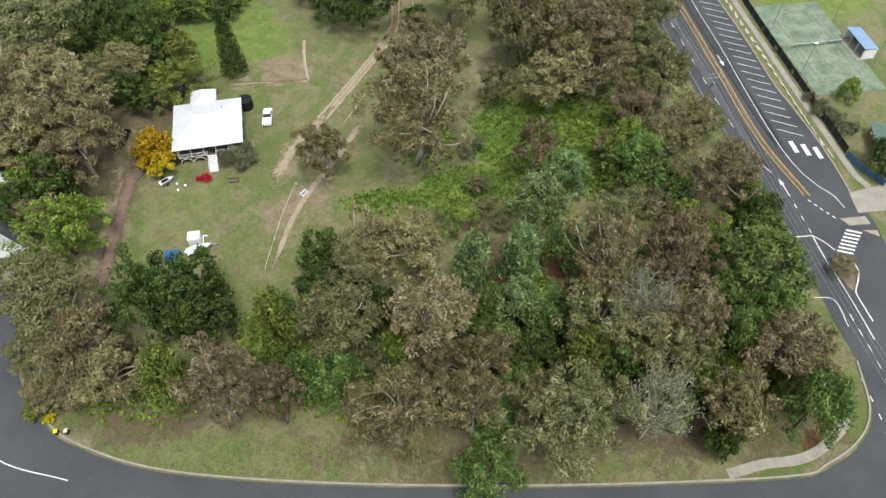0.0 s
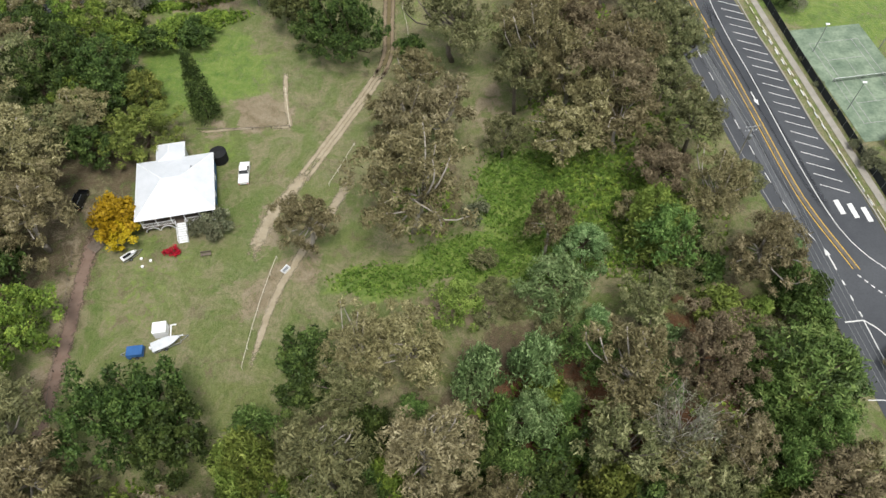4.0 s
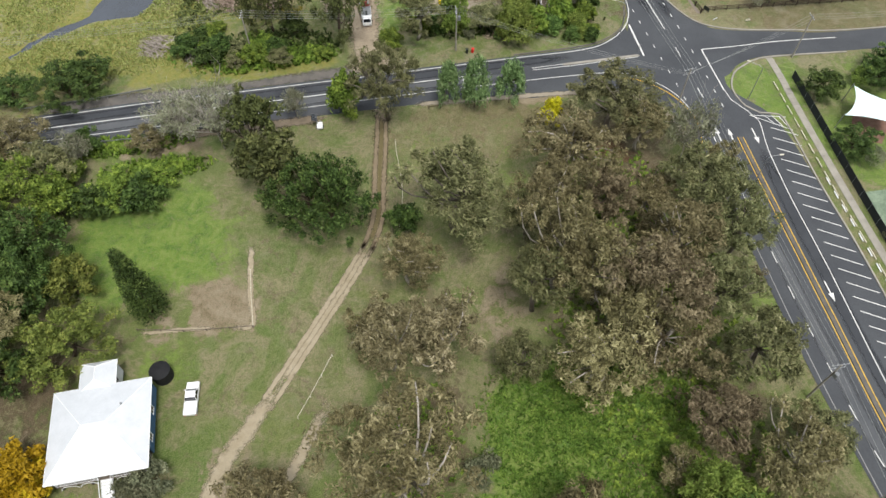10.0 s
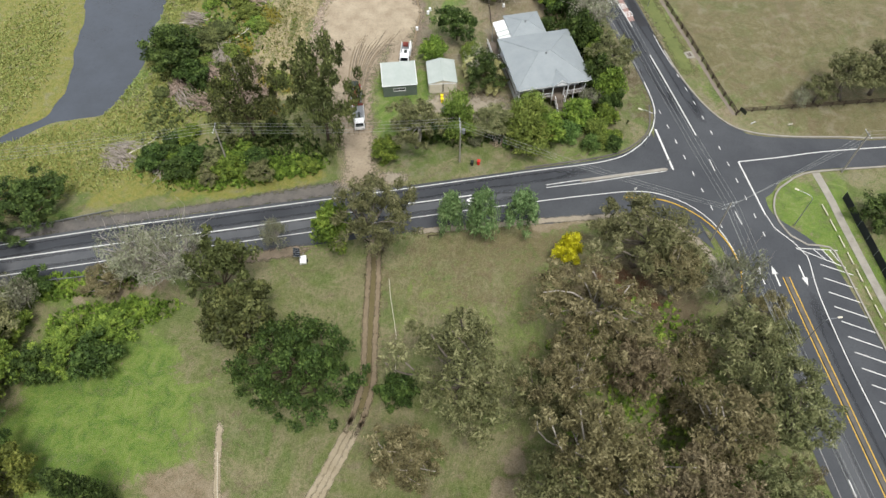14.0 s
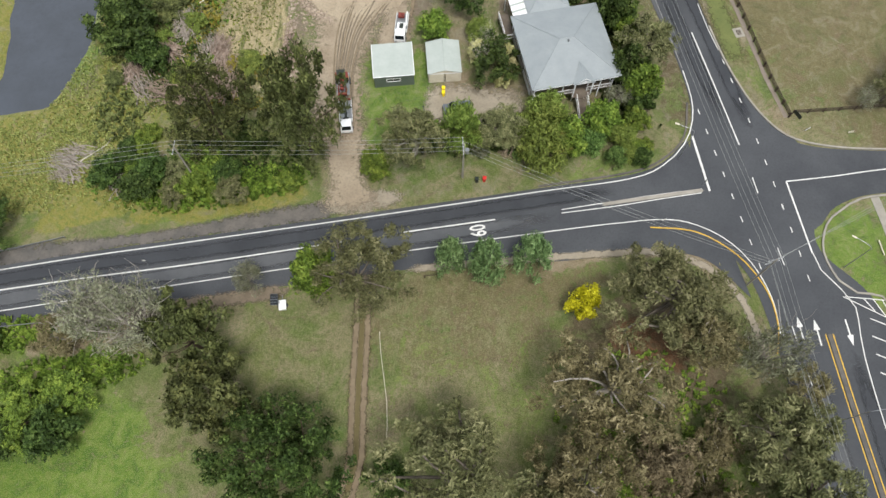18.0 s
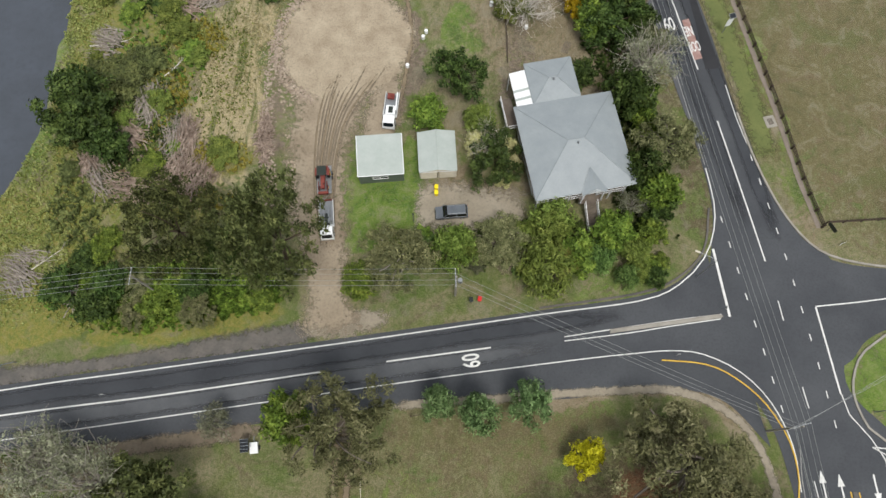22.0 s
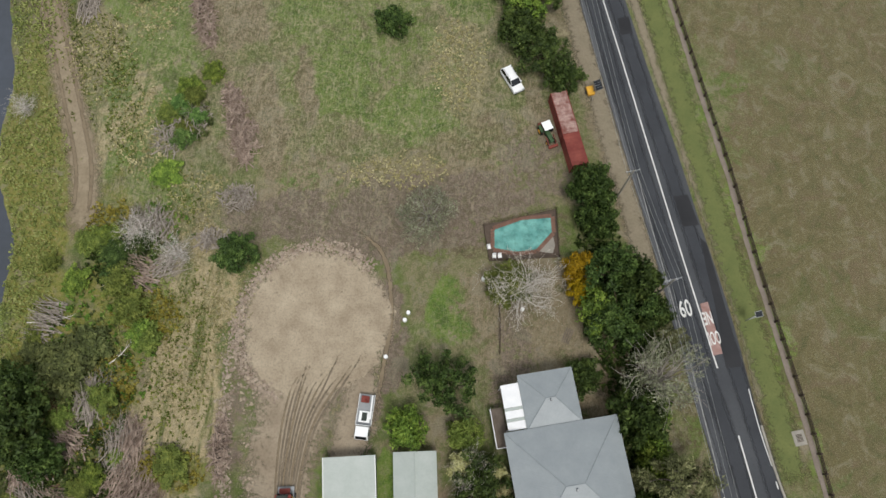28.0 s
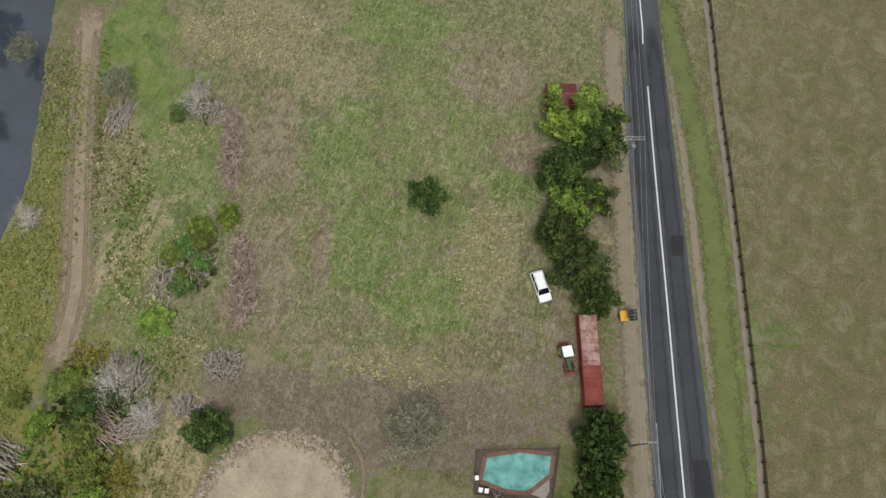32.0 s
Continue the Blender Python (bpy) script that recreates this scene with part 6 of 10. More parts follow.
plant("d", [(-14, 284.4, 3.4, 2.5), (9.9, 280, 6, 3.9), (13.3, 276.2, 5, 2.5), (17.8, 258.2, 7, 2.6), (7.3, 300, 6, 3.7), (19.3, 252.5, 6, 2.4), (-50.4, 242.6, 1.5, 1.8), (-46.8, 244.8, 1.4, 1.6)], "by the north paddock")
plant("f", [(4.6, 301.8, 7, 5.6), (7, 288.8, 6, 3.6)], "by the north paddock")
plant("d", [(7.4, 300, 7, 4.6), (4.2, 293.5, 6, 3.3), (8.4, 290, 6, 3.6), (6.5, 284.4, 5, 3.4)], "by the north paddock")
plant("k", [(-53.5, 225.7, 2.2, 3.4), (-50.4, 229, 1.8, 2.4)], "beyond the cross road")
plant("f", [(-44.6, 270.4, 1.3, 1.8), (-41.6, 273.4, 1.2, 1.5)], "by the north paddock")
plant("q", [(-47, 265.6, 1.2, 1.6), (-44.4, 263.2, 1.2, 1.4)], "by the north paddock")
plant("q", [(-43.6, 268.6, 1.8, 1.5)], "by the north paddock")
plant("m", [(-45.4, 267.4, 1.3, 1.7), (-42.6, 265.4, 1.1, 1.4), (-44.2, 261.8, 1.2, 1.8), (-55, 287.4, 1.4, 1.6)], "by the north paddock")
plant("w", [(-47.1, 246.1, 1.8, 2.8), (-41.2, 243.5, 1.7, 2.4), (-69.7, 264.5, 1.6, 2.2), (-53.1, 289.5, 1.8, 2.4)], "by the north paddock")
# two unseen trees, added so that the creek mirrors dark crowns
plant("d", [(-95.4, 296, 13, 4), (-94.5, 281, 17, 4)], "out of view on the far creek bank, added for its dark reflection")
plant("x", [(-66.1, 289.1, 3, 2.6), (-82.5, 290.1, 4, 2.6)], "by the north paddock")

plant("d", [(72.4, 182.6, 6, 3.6), (84.6, 186, 6, 4.2), (74.6, 168, 5, 3.8), (88, 189, 6, 4), (85.6, 102.9, 7, 3.2)], "beside the school")
plant("o", [(75, 212.8, 12, 4.6), (81.4, 214.6, 12.5, 5), (87, 216, 10, 4)], "along the side road")
plant("o", [(69.6, 212, 7, 2.6)], "along the side road")
plant("x", [(66, 210.8, 4, 2), (77, 164.5, 4, 2.2)], "along the side road")
plant("l", [(85.5, 124.6, 5, 2.2), (81.6, 186.6, 4, 1.8)], "beside the tennis court")
plant("s", [(79, 120, 3, 2.4), (80.4, 116.4, 3, 2.6), (82.2, 113.4, 3, 2.4), (77.6, 124, 2, 1.4), (77, 133, 1.2, 1), (75.6, 141, 1.2, 1), (74.4, 148, 1.2, 1)], "behind the school fence")


def thicket(kinds, x0, x1, y0, y1, n, hmin, hmax, rmin, rmax, gap, where, seed):
    """Fills the gaps of a stand of trees with smaller growth."""
    rng = random.Random(seed)
    tries = 0
    while n and tries < 4000:
        tries += 1
        x, y, r = rng.uniform(x0, x1), rng.uniform(y0, y1), rng.uniform(rmin, rmax)
        if all((x - a) ** 2 + (y - b) ** 2 > (gap * (r + q)) ** 2 for a, b, q in PLANTED):
            k = (r - rmin) / (rmax - rmin)
            plant(rng.choice(kinds), [(x, y, hmin + (hmax - hmin) * k, r)], where)
            n -= 1


thicket("mdolmfb", -30, 60, 47, 74, 26, 4, 8, 2.0, 3.6, 0.42, "in the wood", 1)
thicket("pmodlb", 24, 60, 74, 100, 20, 4, 8, 2.0, 3.4, 0.5, "in the wood", 2)
thicket("pmo", 6, 26, 72, 100, 7, 3, 6, 1.6, 2.6, 0.7, "in long weeds", 3)
thicket("bobdf", -104, -66, 84, 150, 26, 8, 13, 3.2, 5.4, 0.5, "beside the white house", 4)
thicket("fdobx", -100, -48, 150, 165, 16, 4, 8, 2.4, 4.0, 0.5, "along the grassy yard", 5)
thicket("bob", 18, 50, 100, 168, 9, 6, 11, 2.4, 3.8, 0.55, "on the overgrown block", 6)
thicket("kqsl", -60, -42, 206, 246, 7, 0.9, 1.6, 1.0, 1.8, 0.6, "beyond the cross road", 7)
thicket("fddo", -58, -24, 188, 200, 16, 1.6, 4, 1.4, 2.6, 0.5, "on the road verge", 8)
thicket("fdslm", -10, 30, 198.3, 202.6, 16, 2, 4, 1.2, 2.2, 0.5, "in the house garden", 9)
thicket("fdo", 25.5, 29, 205, 240, 10, 4, 8, 1.8, 2.6, 0.5, "beside the blue-grey house", 10)
plant("q", [(-46, 234.6, 2, 2.3), (-43, 230.6, 1.6, 1.8), (-48.6, 238.6, 2, 2.1), (-36, 214, 1.5, 2.2), (-47, 222, 2, 1.8), (-54, 244, 1.8, 2)], "beyond the cross road")
thicket("ddm", -28, 58, 51, 74, 10, 2.5, 5, 1.6, 2.6, 0.3, "in the wood", 12)
thicket("bob", -66, -48, 50, 60, 8, 4, 8, 2.0, 3.2, 0.5, "in the wood", 11)

# slim dark conifer beside the white house
def conifer(x, y, H, R):
    rng = np.random.default_rng(9)
    cs, rs = [], []
    for k in range(120):
        z = H * (0.04 + 0.94 * k / 120)
        w = R * (1 - (z / H) ** 1.6) * 0.75
        a = k * 2.4
        cs.append(np.array((w * math.cos(a), w * math.sin(a), z)))
        rs.append(0.7 + 0.4 * (1 - z / H))
    t = thing("conifer_tree", "slim dark green columnar conifer on the lawn", "tree", pose(x, y, 0))
    V, F = [], []
    tube(V, F, [np.array((0, 0, -0.1)), np.array((0.1, 0, H * 0.5)), np.array((0, 0.1, H * 0.97))], [0.2, 0.12, 0.03], 7)
    o = new("trunk", mesh_from("trunk", V, F, M_BARK_BROWN, True))
    o.parent = t
    me = leaf_mesh("crown", cs, rs, 60, 0.4, rng, 1.0, 0.0, 0.4)
    me.materials.append(LEAF["d"])
    o = new("crown", me)
    o.parent = t


conifer(-46.8, 130.6, 17, 2.9)

# ---------------------------------------------------------------- low growth
def scatter(name, label, category, material, zones, n, size, height, seed, avoid=None):
    """Upright tufts of blades over soft-edged patches: one object of uncountable growth."""
    rng = np.random.default_rng(seed)
    xs, ys = [], []
    wsum = sum(z[2] * z[3] for z in zones)
    for zx, zy, rx, ry, turn, k in zones:
        m = max(4, int(n * rx * ry / wsum))
        a, r = rng.uniform(0, 6.283, m), np.sqrt(rng.random(m)) * rng.uniform(0.75, 1.15, m)
        u, v = r * rx * np.cos(a), r * ry * np.sin(a)
        c, s = math.cos(radians(turn)), math.sin(radians(turn))
        xs.append(zx + u * c - v * s)
        ys.append(zy + u * s + v * c)
    x, y = np.concatenate(xs), np.concatenate(ys)
    if avoid is not None:
        keep = ~avoid(x, y)
        x, y = x[keep], y[keep]
    m = len(x)
    B = 5
    X0, Y0 = np.repeat(x, B), np.repeat(y, B)
    a = rng.uniform(0, 6.283, m * B)
    h = height * rng.uniform(0.4, 1.2, m * B)
    w = size * rng.uniform(0.5, 1.2, m * B)
    out = size * rng.uniform(0.2, 1.6, m * B)
    dx, dy = np.cos(a), np.sin(a)
    v = np.empty((m * B, 4, 3))
    v[:, 0] = np.stack((X0 - dy * w * 0.25, Y0 + dx * w * 0.25, np.full(m * B, -0.05)), 1)
    v[:, 1] = np.stack((X0 + dy * w * 0.25, Y0 - dx * w * 0.25, np.full(m * B, -0.05)), 1)
    v[:, 2] = np.stack((X0 + dx * out * 0.7 + dy * w * 0.5, Y0 + dy * out * 0.7 - dx * w * 0.5, h), 1)
    v[:, 3] = np.stack((X0 + dx * out - dy * w * 0.4, Y0 + dy * out + dx * w * 0.4, h * 0.85), 1)
    k = m * B
    me = bpy.data.meshes.new(name)
    me.vertices.add(k * 4)
    me.vertices.foreach_set("co", v.ravel())
    me.loops.add(k * 4)
    me.loops.foreach_set("vertex_index", np.arange(k * 4, dtype=np.int32))
    me.polygons.add(k)
    me.polygons.foreach_set("loop_start", np.arange(0, k * 4, 4, dtype=np.int32))
    me.update(calc_edges=True)
    me.materials.append(material)
    tagged(new(name, me), label, category, "", "stuff")


def in_creek(x, y):
    d = np.full_like(x, 99.0)
    for (ax, ay), (bx, by), wa, wb in zip(CREEK[1:], CREEK[2:], WATER_W[1:], WATER_W[2:]):
        t = np.clip(((x - ax) * (bx - ax) + (y - ay) * (by - ay)) / ((bx - ax) ** 2 + (by - ay) ** 2), 0, 1)
        d = np.minimum(d, np.hypot(x - ax - t * (bx - ax), y - ay - t * (by - ay)) - (wa + t * (wb - wa)) / 2)
    return d < 0.6


scatter("weeds", "rank bright green weeds between the trees", "weeds", LEAF["h"], Z_LUSH[:6], 8000, 0.26, 0.35, 1)
scatter("swamp_grass", "tall straw-green swamp grass", "grass", LEAF["r"], [(-74, 192, 22, 9, 10, 1), (-60, 205, 9, 13, 0, 1), (-61, 228, 4, 16, 3, 1), (-52, 216, 6, 12, 0, 1), (-46, 236, 5, 8, 0, 1), (-66, 252, 6, 18, 14, 1), (-74, 280, 6, 14, 15, 1), (-46, 190, 10, 4, 12, 1), (-92, 215, 9, 22, 0, 1)], 16000, 0.21, 0.32, 2, in_creek)
scatter("undergrowth", "low mixed undergrowth below the trees", "undergrowth", LEAF["f"], [(20, 62, 26, 14, 0, 1), (50, 70, 10, 20, 0, 1), (-10, 56, 20, 8, 0, 1), (-46, 54, 12, 6, 0, 1), (36, 105, 14, 14, 0, 1), (30, 132, 15, 26, 0, 1), (28, 158, 12, 10, 0, 1), (-4, 110, 7, 9, 0, 1)], 5200, 0.5, 0.5, 3)
scatter("scrub", "rank olive and green scrub by the creek", "undergrowth", LEAF["k"], [(-44, 265, 3.6, 3.8, 0, 1), (-43.4, 264, 3, 3, 0, 1), (-52.5, 289, 2.4, 2.4, 0, 1), (-52, 220, 8, 13, 0, 1), (-48, 243, 5, 6, 0, 1), (-44, 207, 9, 4, 0, 1), (-56, 205, 5, 9, 0, 1)], 1300, 0.5, 0.6, 6)
scatter("fern_growth", "bright green ferns among fallen branches", "undergrowth", LEAF["h"], [(-50, 226, 9, 16, 0, 1), (-46, 246, 6, 5, 0, 1), (-46, 192, 14, 4, 12, 1)], 520, 0.4, 0.6, 7)
M_YELLOW_WEED = leaf_mat("yellow weed blades", "77762e", "a09a42", "c2ba6c", gain=0.85)
scatter("yellow_weeds", "yellowing tall weeds near the wheel rows", "weeds", M_YELLOW_WEED, [(-44.8, 222.6, 2.2, 2.6, 0, 1), (-45.6, 233.6, 3.4, 2.2, 0, 1), (-38.6, 213.8, 2.6, 2.0, 0, 1), (-43, 234, 4, 4, 0, 1), (-35, 213.5, 3.4, 2.6, 0, 1), (-46.5, 224, 3.4, 5, 0, 1), (-52, 247, 4, 4, 0, 1), (-47, 216, 3, 3, 0, 1), (-38, 206.5, 5, 1.6, 0, 1)], 1100, 0.32, 0.45, 8)
M_STRAW = leaf_mat("straw grass blades", "6c6844", "a1996c", "c6bd98", gain=0.9)
scatter("straw_grass", "yellowing straw-green grass between the wheel rows", "grass", M_STRAW, [(-37, 230, 6, 10, 0, 1), (-33, 238, 4, 6, 0, 1), (-40, 246, 4, 5, 0, 1), (-36, 206, 6, 2, 8, 1)], 1500, 0.2, 0.14, 9)
scatter("dry_tussocks", "pale dry grass tussocks on the rough ground", "grass", M_STRAW, [(-60.4, 275.4, 5.4, 8.6, 22, 1), (-50, 262, 5, 8, 0, 1), (-40, 253, 5, 4, 0, 1), (-49.5, 304, 11, 6, 8, 1), (-53.3, 285, 4.2, 6.9, 8, 1), (-3.3, 278.7, 4.8, 8.7, 5, 1), (-11, 259.2, 8.3, 3.2, 8, 1)], 2600, 0.24, 0.16, 10)
scatter("green_tussocks", "fresh green grass tussocks on the rough ground", "grass", LEAF["q"], [(-60.4, 275.4, 5.4, 8.6, 22, 1), (-54.1, 265.5, 3.2, 10, 12, 1), (-68.4, 287, 1.6, 10, 22, 1), (-63.4, 274, 0.7, 14, 23, 1), (-64.6, 270, 0.35, 14, 23, 1), (-38, 226, 5, 16, 3, 1), (-43, 252, 4, 5, 0, 1)], 1500, 0.22, 0.2, 12)
scatter("garden_undergrowth", "dense dark undergrowth in the garden", "undergrowth", LEAF["d"], [(10, 202.5, 20, 3.4, 8, 1), (25.5, 216, 4, 12, 10, 1), (22, 240, 4, 16, 12, 1), (-50, 213, 7, 6, 0, 1), (-36, 195, 12, 5, 5, 1), (-50, 242, 5, 5, 0, 1)], 3400, 0.42, 0.6, 5)
scatter("creeper", "tangled green creeper on the verge", "undergrowth", LEAF["f"], [(-40, 190, 12, 3.6, 12, 1), (-62, 165.5, 13, 2.6, 11, 1), (-30, 192, 6, 3, 10, 1), (-54, 160, 10, 3, 12, 1)], 2600, 0.4, 0.6, 4)

# ---------------------------------------------------------------- buildings
def plate(name, pts, t, material, parent, label=""):
    """A thin sheet of a thickness below a flat outline in space."""
    bm = bmesh.new()
    top = [bm.verts.new(p) for p in pts]
    low = [bm.verts.new((p[0], p[1], p[2] - t)) for p in pts]
    bm.faces.new(top)
    bm.faces.new(low[::-1])
    n = len(pts)
    for i in range(n):
        bm.faces.new((top[i], low[i], low[(i + 1) % n], top[(i + 1) % n]))
    bmesh.ops.recalc_face_normals(bm, faces=bm.faces[:])
    return part(name, bm, material, parent, label)


def bar(name, a, b, w, h, material, parent, label=""):
    """A square bar from a to b."""
    bm = bmesh.new()
    a, b = Vector(a), Vector(b)
    d = b - a
    vs = box(bm, (0, 0, 0), (d.length, w, h), bevel=min(w, h) * 0.12)
    bmesh.ops.transform(bm, matrix=Matrix.Translation((a + b) / 2) @ d.to_track_quat("X", "Z").to_matrix().to_4x4(), verts=vs)
    return part(name, bm, material, parent, label)


def hip_roof(parent, cx, cy, W, D, eave, rise, ridge, m0, m1, cap, along_x=True):
    """Four sheeted slopes, ridge and hip caps, and gutters."""
    x0, x1, y0, y1, z0, z1 = cx - W / 2, cx + W / 2, cy - D / 2, cy + D / 2, eave, eave + rise
    if along_x:
        a, b = (cx - ridge / 2, cy, z1), (cx + ridge / 2, cy, z1)
    else:
        a, b = (cx, cy - ridge / 2, z1), (cx, cy + ridge / 2, z1)
    sw, se, ne, nw = (x0, y0, z0), (x1, y0, z0), (x1, y1, z0), (x0, y1, z0)
    if along_x:
        planes = (((sw, se, b, a), m0), ((ne, nw, a, b), m0), ((se, ne, b), m1), ((nw, sw, a), m1))
        hips = ((sw, a), (nw, a), (se, b), (ne, b), (a, b))
    else:
        planes = (((sw, se, a), m0), ((ne, nw, b), m0), ((se, ne, b, a), m1), ((nw, sw, a, b), m1))
        hips = ((sw, a), (se, a), (ne, b), (nw, b), (a, b))
    for pts, ma in planes:
        if len(set(pts)) > 2:
            plate("roof_plane", pts, 0.06, ma, parent)
    for p, q in hips:
        if (Vector(p) - Vector(q)).length > 0.2:
            bm = bmesh.new()
            rod(bm, (p[0], p[1], p[2] + 0.01), (q[0], q[1], q[2] + 0.01), 0.06, 0.06, 6)
            part("ridge_cap", bm, cap, parent)
    for p, q in ((sw, se), (se, ne), (ne, nw), (nw, sw)):
        bar("gutter", (p[0], p[1], p[2] - 0.08), (q[0], q[1], q[2] - 0.08), 0.13, 0.12, cap, parent)


def wall_run(parent, a, b, z0, z1, th, holes, material, frame_mat, name="wall"):
    """A wall with openings through it; each opening gets a framed window."""
    a, b = Vector((*a, 0)), Vector((*b, 0))
    d = b - a
    L = d.length
    m = Matrix.Translation(a) @ pose(0, 0, 0, 0, 0, math.degrees(math.atan2(d.y, d.x)))
    bm = bmesh.new()
    x = 0.0
    for s0, s1, h0, h1 in sorted(holes):
        if s0 > x:
            box(bm, ((x + s0) / 2, 0, (z0 + z1) / 2), (s0 - x, th, z1 - z0))
        if h0 > z0:
            box(bm, ((s0 + s1) / 2, 0, (z0 + h0) / 2), (s1 - s0, th, h0 - z0))
        if h1 < z1:
            box(bm, ((s0 + s1) / 2, 0, (z1 + h1) / 2), (s1 - s0, th, z1 - h1))
        x = s1
    if x < L:
        box(bm, ((x + L) / 2, 0, (z0 + z1) / 2), (L - x, th, z1 - z0))
    o = part(name, bm, material, parent)
    o.matrix_basis = m
    for s0, s1, h0, h1 in holes:
        b2 = bmesh.new()
        for c, s in ((((s0 + s1) / 2, 0, h0 + 0.04), (s1 - s0, th + 0.06, 0.08)), (((s0 + s1) / 2, 0, h1 - 0.04), (s1 - s0, th + 0.06, 0.08)),
                     ((s0 + 0.04, 0, (h0 + h1) / 2), (0.08, th + 0.06, h1 - h0 - 0.16)), ((s1 - 0.04, 0, (h0 + h1) / 2), (0.08, th + 0.06, h1 - h0 - 0.16)),
                     (((s0 + s1) / 2, 0, (h0 + h1) / 2), (0.05, th * 0.6, h1 - h0 - 0.16))):
            box(b2, c, s)
        w = part("window", b2, frame_mat, parent)
        w.matrix_basis = m
        b3 = bmesh.new()
        box(b3, ((s0 + s1) / 2, 0, (h0 + h1) / 2), (s1 - s0 - 0.16, 0.02, h1 - h0 - 0.16))
        part("pane", b3, M_GLASS, w)
    return o


def stairs(parent, x, y0, y1, z1, width, n, tread_mat, rail_mat, rails=True):
    """Steps that climb from y0 on the ground to y1 at the height z1, with strings and handrails."""
    for i in range(n):
        t = (i + 0.5) / n
        bm = bmesh.new()
        box(bm, (x, y0 + (y1 - y0) * t, z1 * (i + 1) / n - 0.03), (width, abs(y1 - y0) / n * 1.05, 0.05), bevel=0.008)
        part("tread", bm, tread_mat, parent)
    for s in (-1, 1):
        xs = x + s * (width / 2 + 0.05)
        bar("string", (xs, y0, 0.06), (xs, y1, z1 - 0.05), 0.06, 0.26, rail_mat, parent)
        if rails:
            bar("handrail", (xs, y0, 0.95), (xs, y1, z1 + 0.95), 0.08, 0.07, rail_mat, parent)
            bar("newel", (xs, y0, 0), (xs, y0, 1.1), 0.12, 0.12, rail_mat, parent)
            for k in range(1, 6):
                t = k / 6
                p = (xs, y0 + (y1 - y0) * t, z1 * t)
                bar("baluster", p, (p[0], p[1], p[2] + 0.93), 0.035, 0.035, rail_mat, parent)


def railing(parent, a, b, z, material, h=0.95, step=0.16):
    """Top and bottom rails with balusters between them."""
    bar("handrail", (*a, z + h), (*b, z + h), 0.09, 0.06, material, parent)
    bar("bottom_rail", (*a, z + 0.12), (*b, z + 0.12), 0.06, 0.05, material, parent)
    d = Vector((b[0] - a[0], b[1] - a[1], 0))
    n = int(d.length / step)
    bm = bmesh.new()
    box(bm, (0, 0, h / 2 + 0.05), (0.03, 0.03, h - 0.12))
    first = None
    for i in range(1, n):
        p = Vector((*a, z)) + d * i / n
        if first is None:
            first = part("baluster", bm, material, parent)
            first.matrix_basis = Matrix.Translation(p)
        else:
            again(first, Matrix.Translation(p))


def arch_strip(bm, x, y, z, rx, rz, w, d, n=14):
    """A flat bent arch of width w and depth d, springing from height z."""
    rings = []
    for k in range(n + 1):
        a0 = math.pi * k / n
        c0, s0 = math.cos(a0), math.sin(a0)
        rings.append([bm.verts.new((x + (rx + dr) * c0, y + dy, z + (rz + dr) * s0)) for dr, dy in ((-w / 2, -d / 2), (w / 2, -d / 2), (w / 2, d / 2), (-w / 2, d / 2))])
    for a, b in zip(rings, rings[1:]):
        for i in range(4):
            bm.faces.new((a[i], a[(i + 1) % 4], b[(i + 1) % 4], b[i]))
    bm.faces.new(rings[0])
    bm.faces.new(rings[-1][::-1])


def posts(parent, spots, z0, z1, w, material, name="post"):
    for x, y in spots:
        bar(name, (x, y, z0), (x, y, z1), w, w, material, parent)


# --- white timber house on stumps
M_ROOF_WHITE_Y = corrugated("white roof sheet across", "c4c7cb", "b9bdc1", 0.19, 1, 0.4, 0.35)
h1 = thing("timber_house", "white timber house on stumps with a white iron hip roof", "house", pose(-47.3, 109.7, 0, 0, 0, 12.5))
hip_roof(h1, 0, 0, 13.4, 13.2, 4.35, 2.3, 3.2, M_ROOF_WHITE, M_ROOF_WHITE_Y, M_WHITE)
plate("verandah_floor", [(-6.2, -6.1, 1.5), (6.2, -6.1, 1.5), (6.2, -3.7, 1.5), (-6.2, -3.7, 1.5)], 0.12, M_TIMBER, h1)
plate("house_floor", [(-6.2, -3.68, 1.5), (6.2, -3.68, 1.5), (6.2, 6.1, 1.5), (-6.2, 6.1, 1.5)], 0.2, M_TIMBER, h1)
wall_run(h1, (-6.0, -3.7), (6.0, -3.7), 1.5, 4.4, 0.14, [(1.2, 2.4, 2.3, 3.7), (5.4, 6.4, 1.52, 3.7), (8.8, 10.2, 2.3, 3.7)], M_WALL, M_WHITE)
wall_run(h1, (6.45, -3.63), (6.45, 6.0), 1.5, 4.4, 0.14, [(1.2, 2.4, 2.3, 3.7), (5.2, 6.4, 2.3, 3.7)], M_BLUE_WALL, M_WHITE)
wall_run(h1, (-6.0, 6.0), (-6.0, -3.63), 1.5, 4.4, 0.14, [(1.2, 2.4, 2.3, 3.7), (5.2, 6.4, 2.3, 3.7)], M_WALL, M_WHITE)
wall_run(h1, (5.93, 6.0), (-5.93, 6.0), 1.5, 4.4, 0.14, [(1.4, 2.6, 2.3, 3.7)], M_WALL, M_WHITE)
posts(h1, [(x, -6.0) for x in (-6.1, -3.6, -1.1, 1.2, 3.7, 6.1)], 1.5, 4.3, 0.14, M_WHITE)
posts(h1, [(x, y) for x in (-5.8, -2, 2, 5.8) for y in (-5.9, -2, 2, 5.8)], 0.0, 1.38, 0.22, M_DARK_TIMBER, "stump")
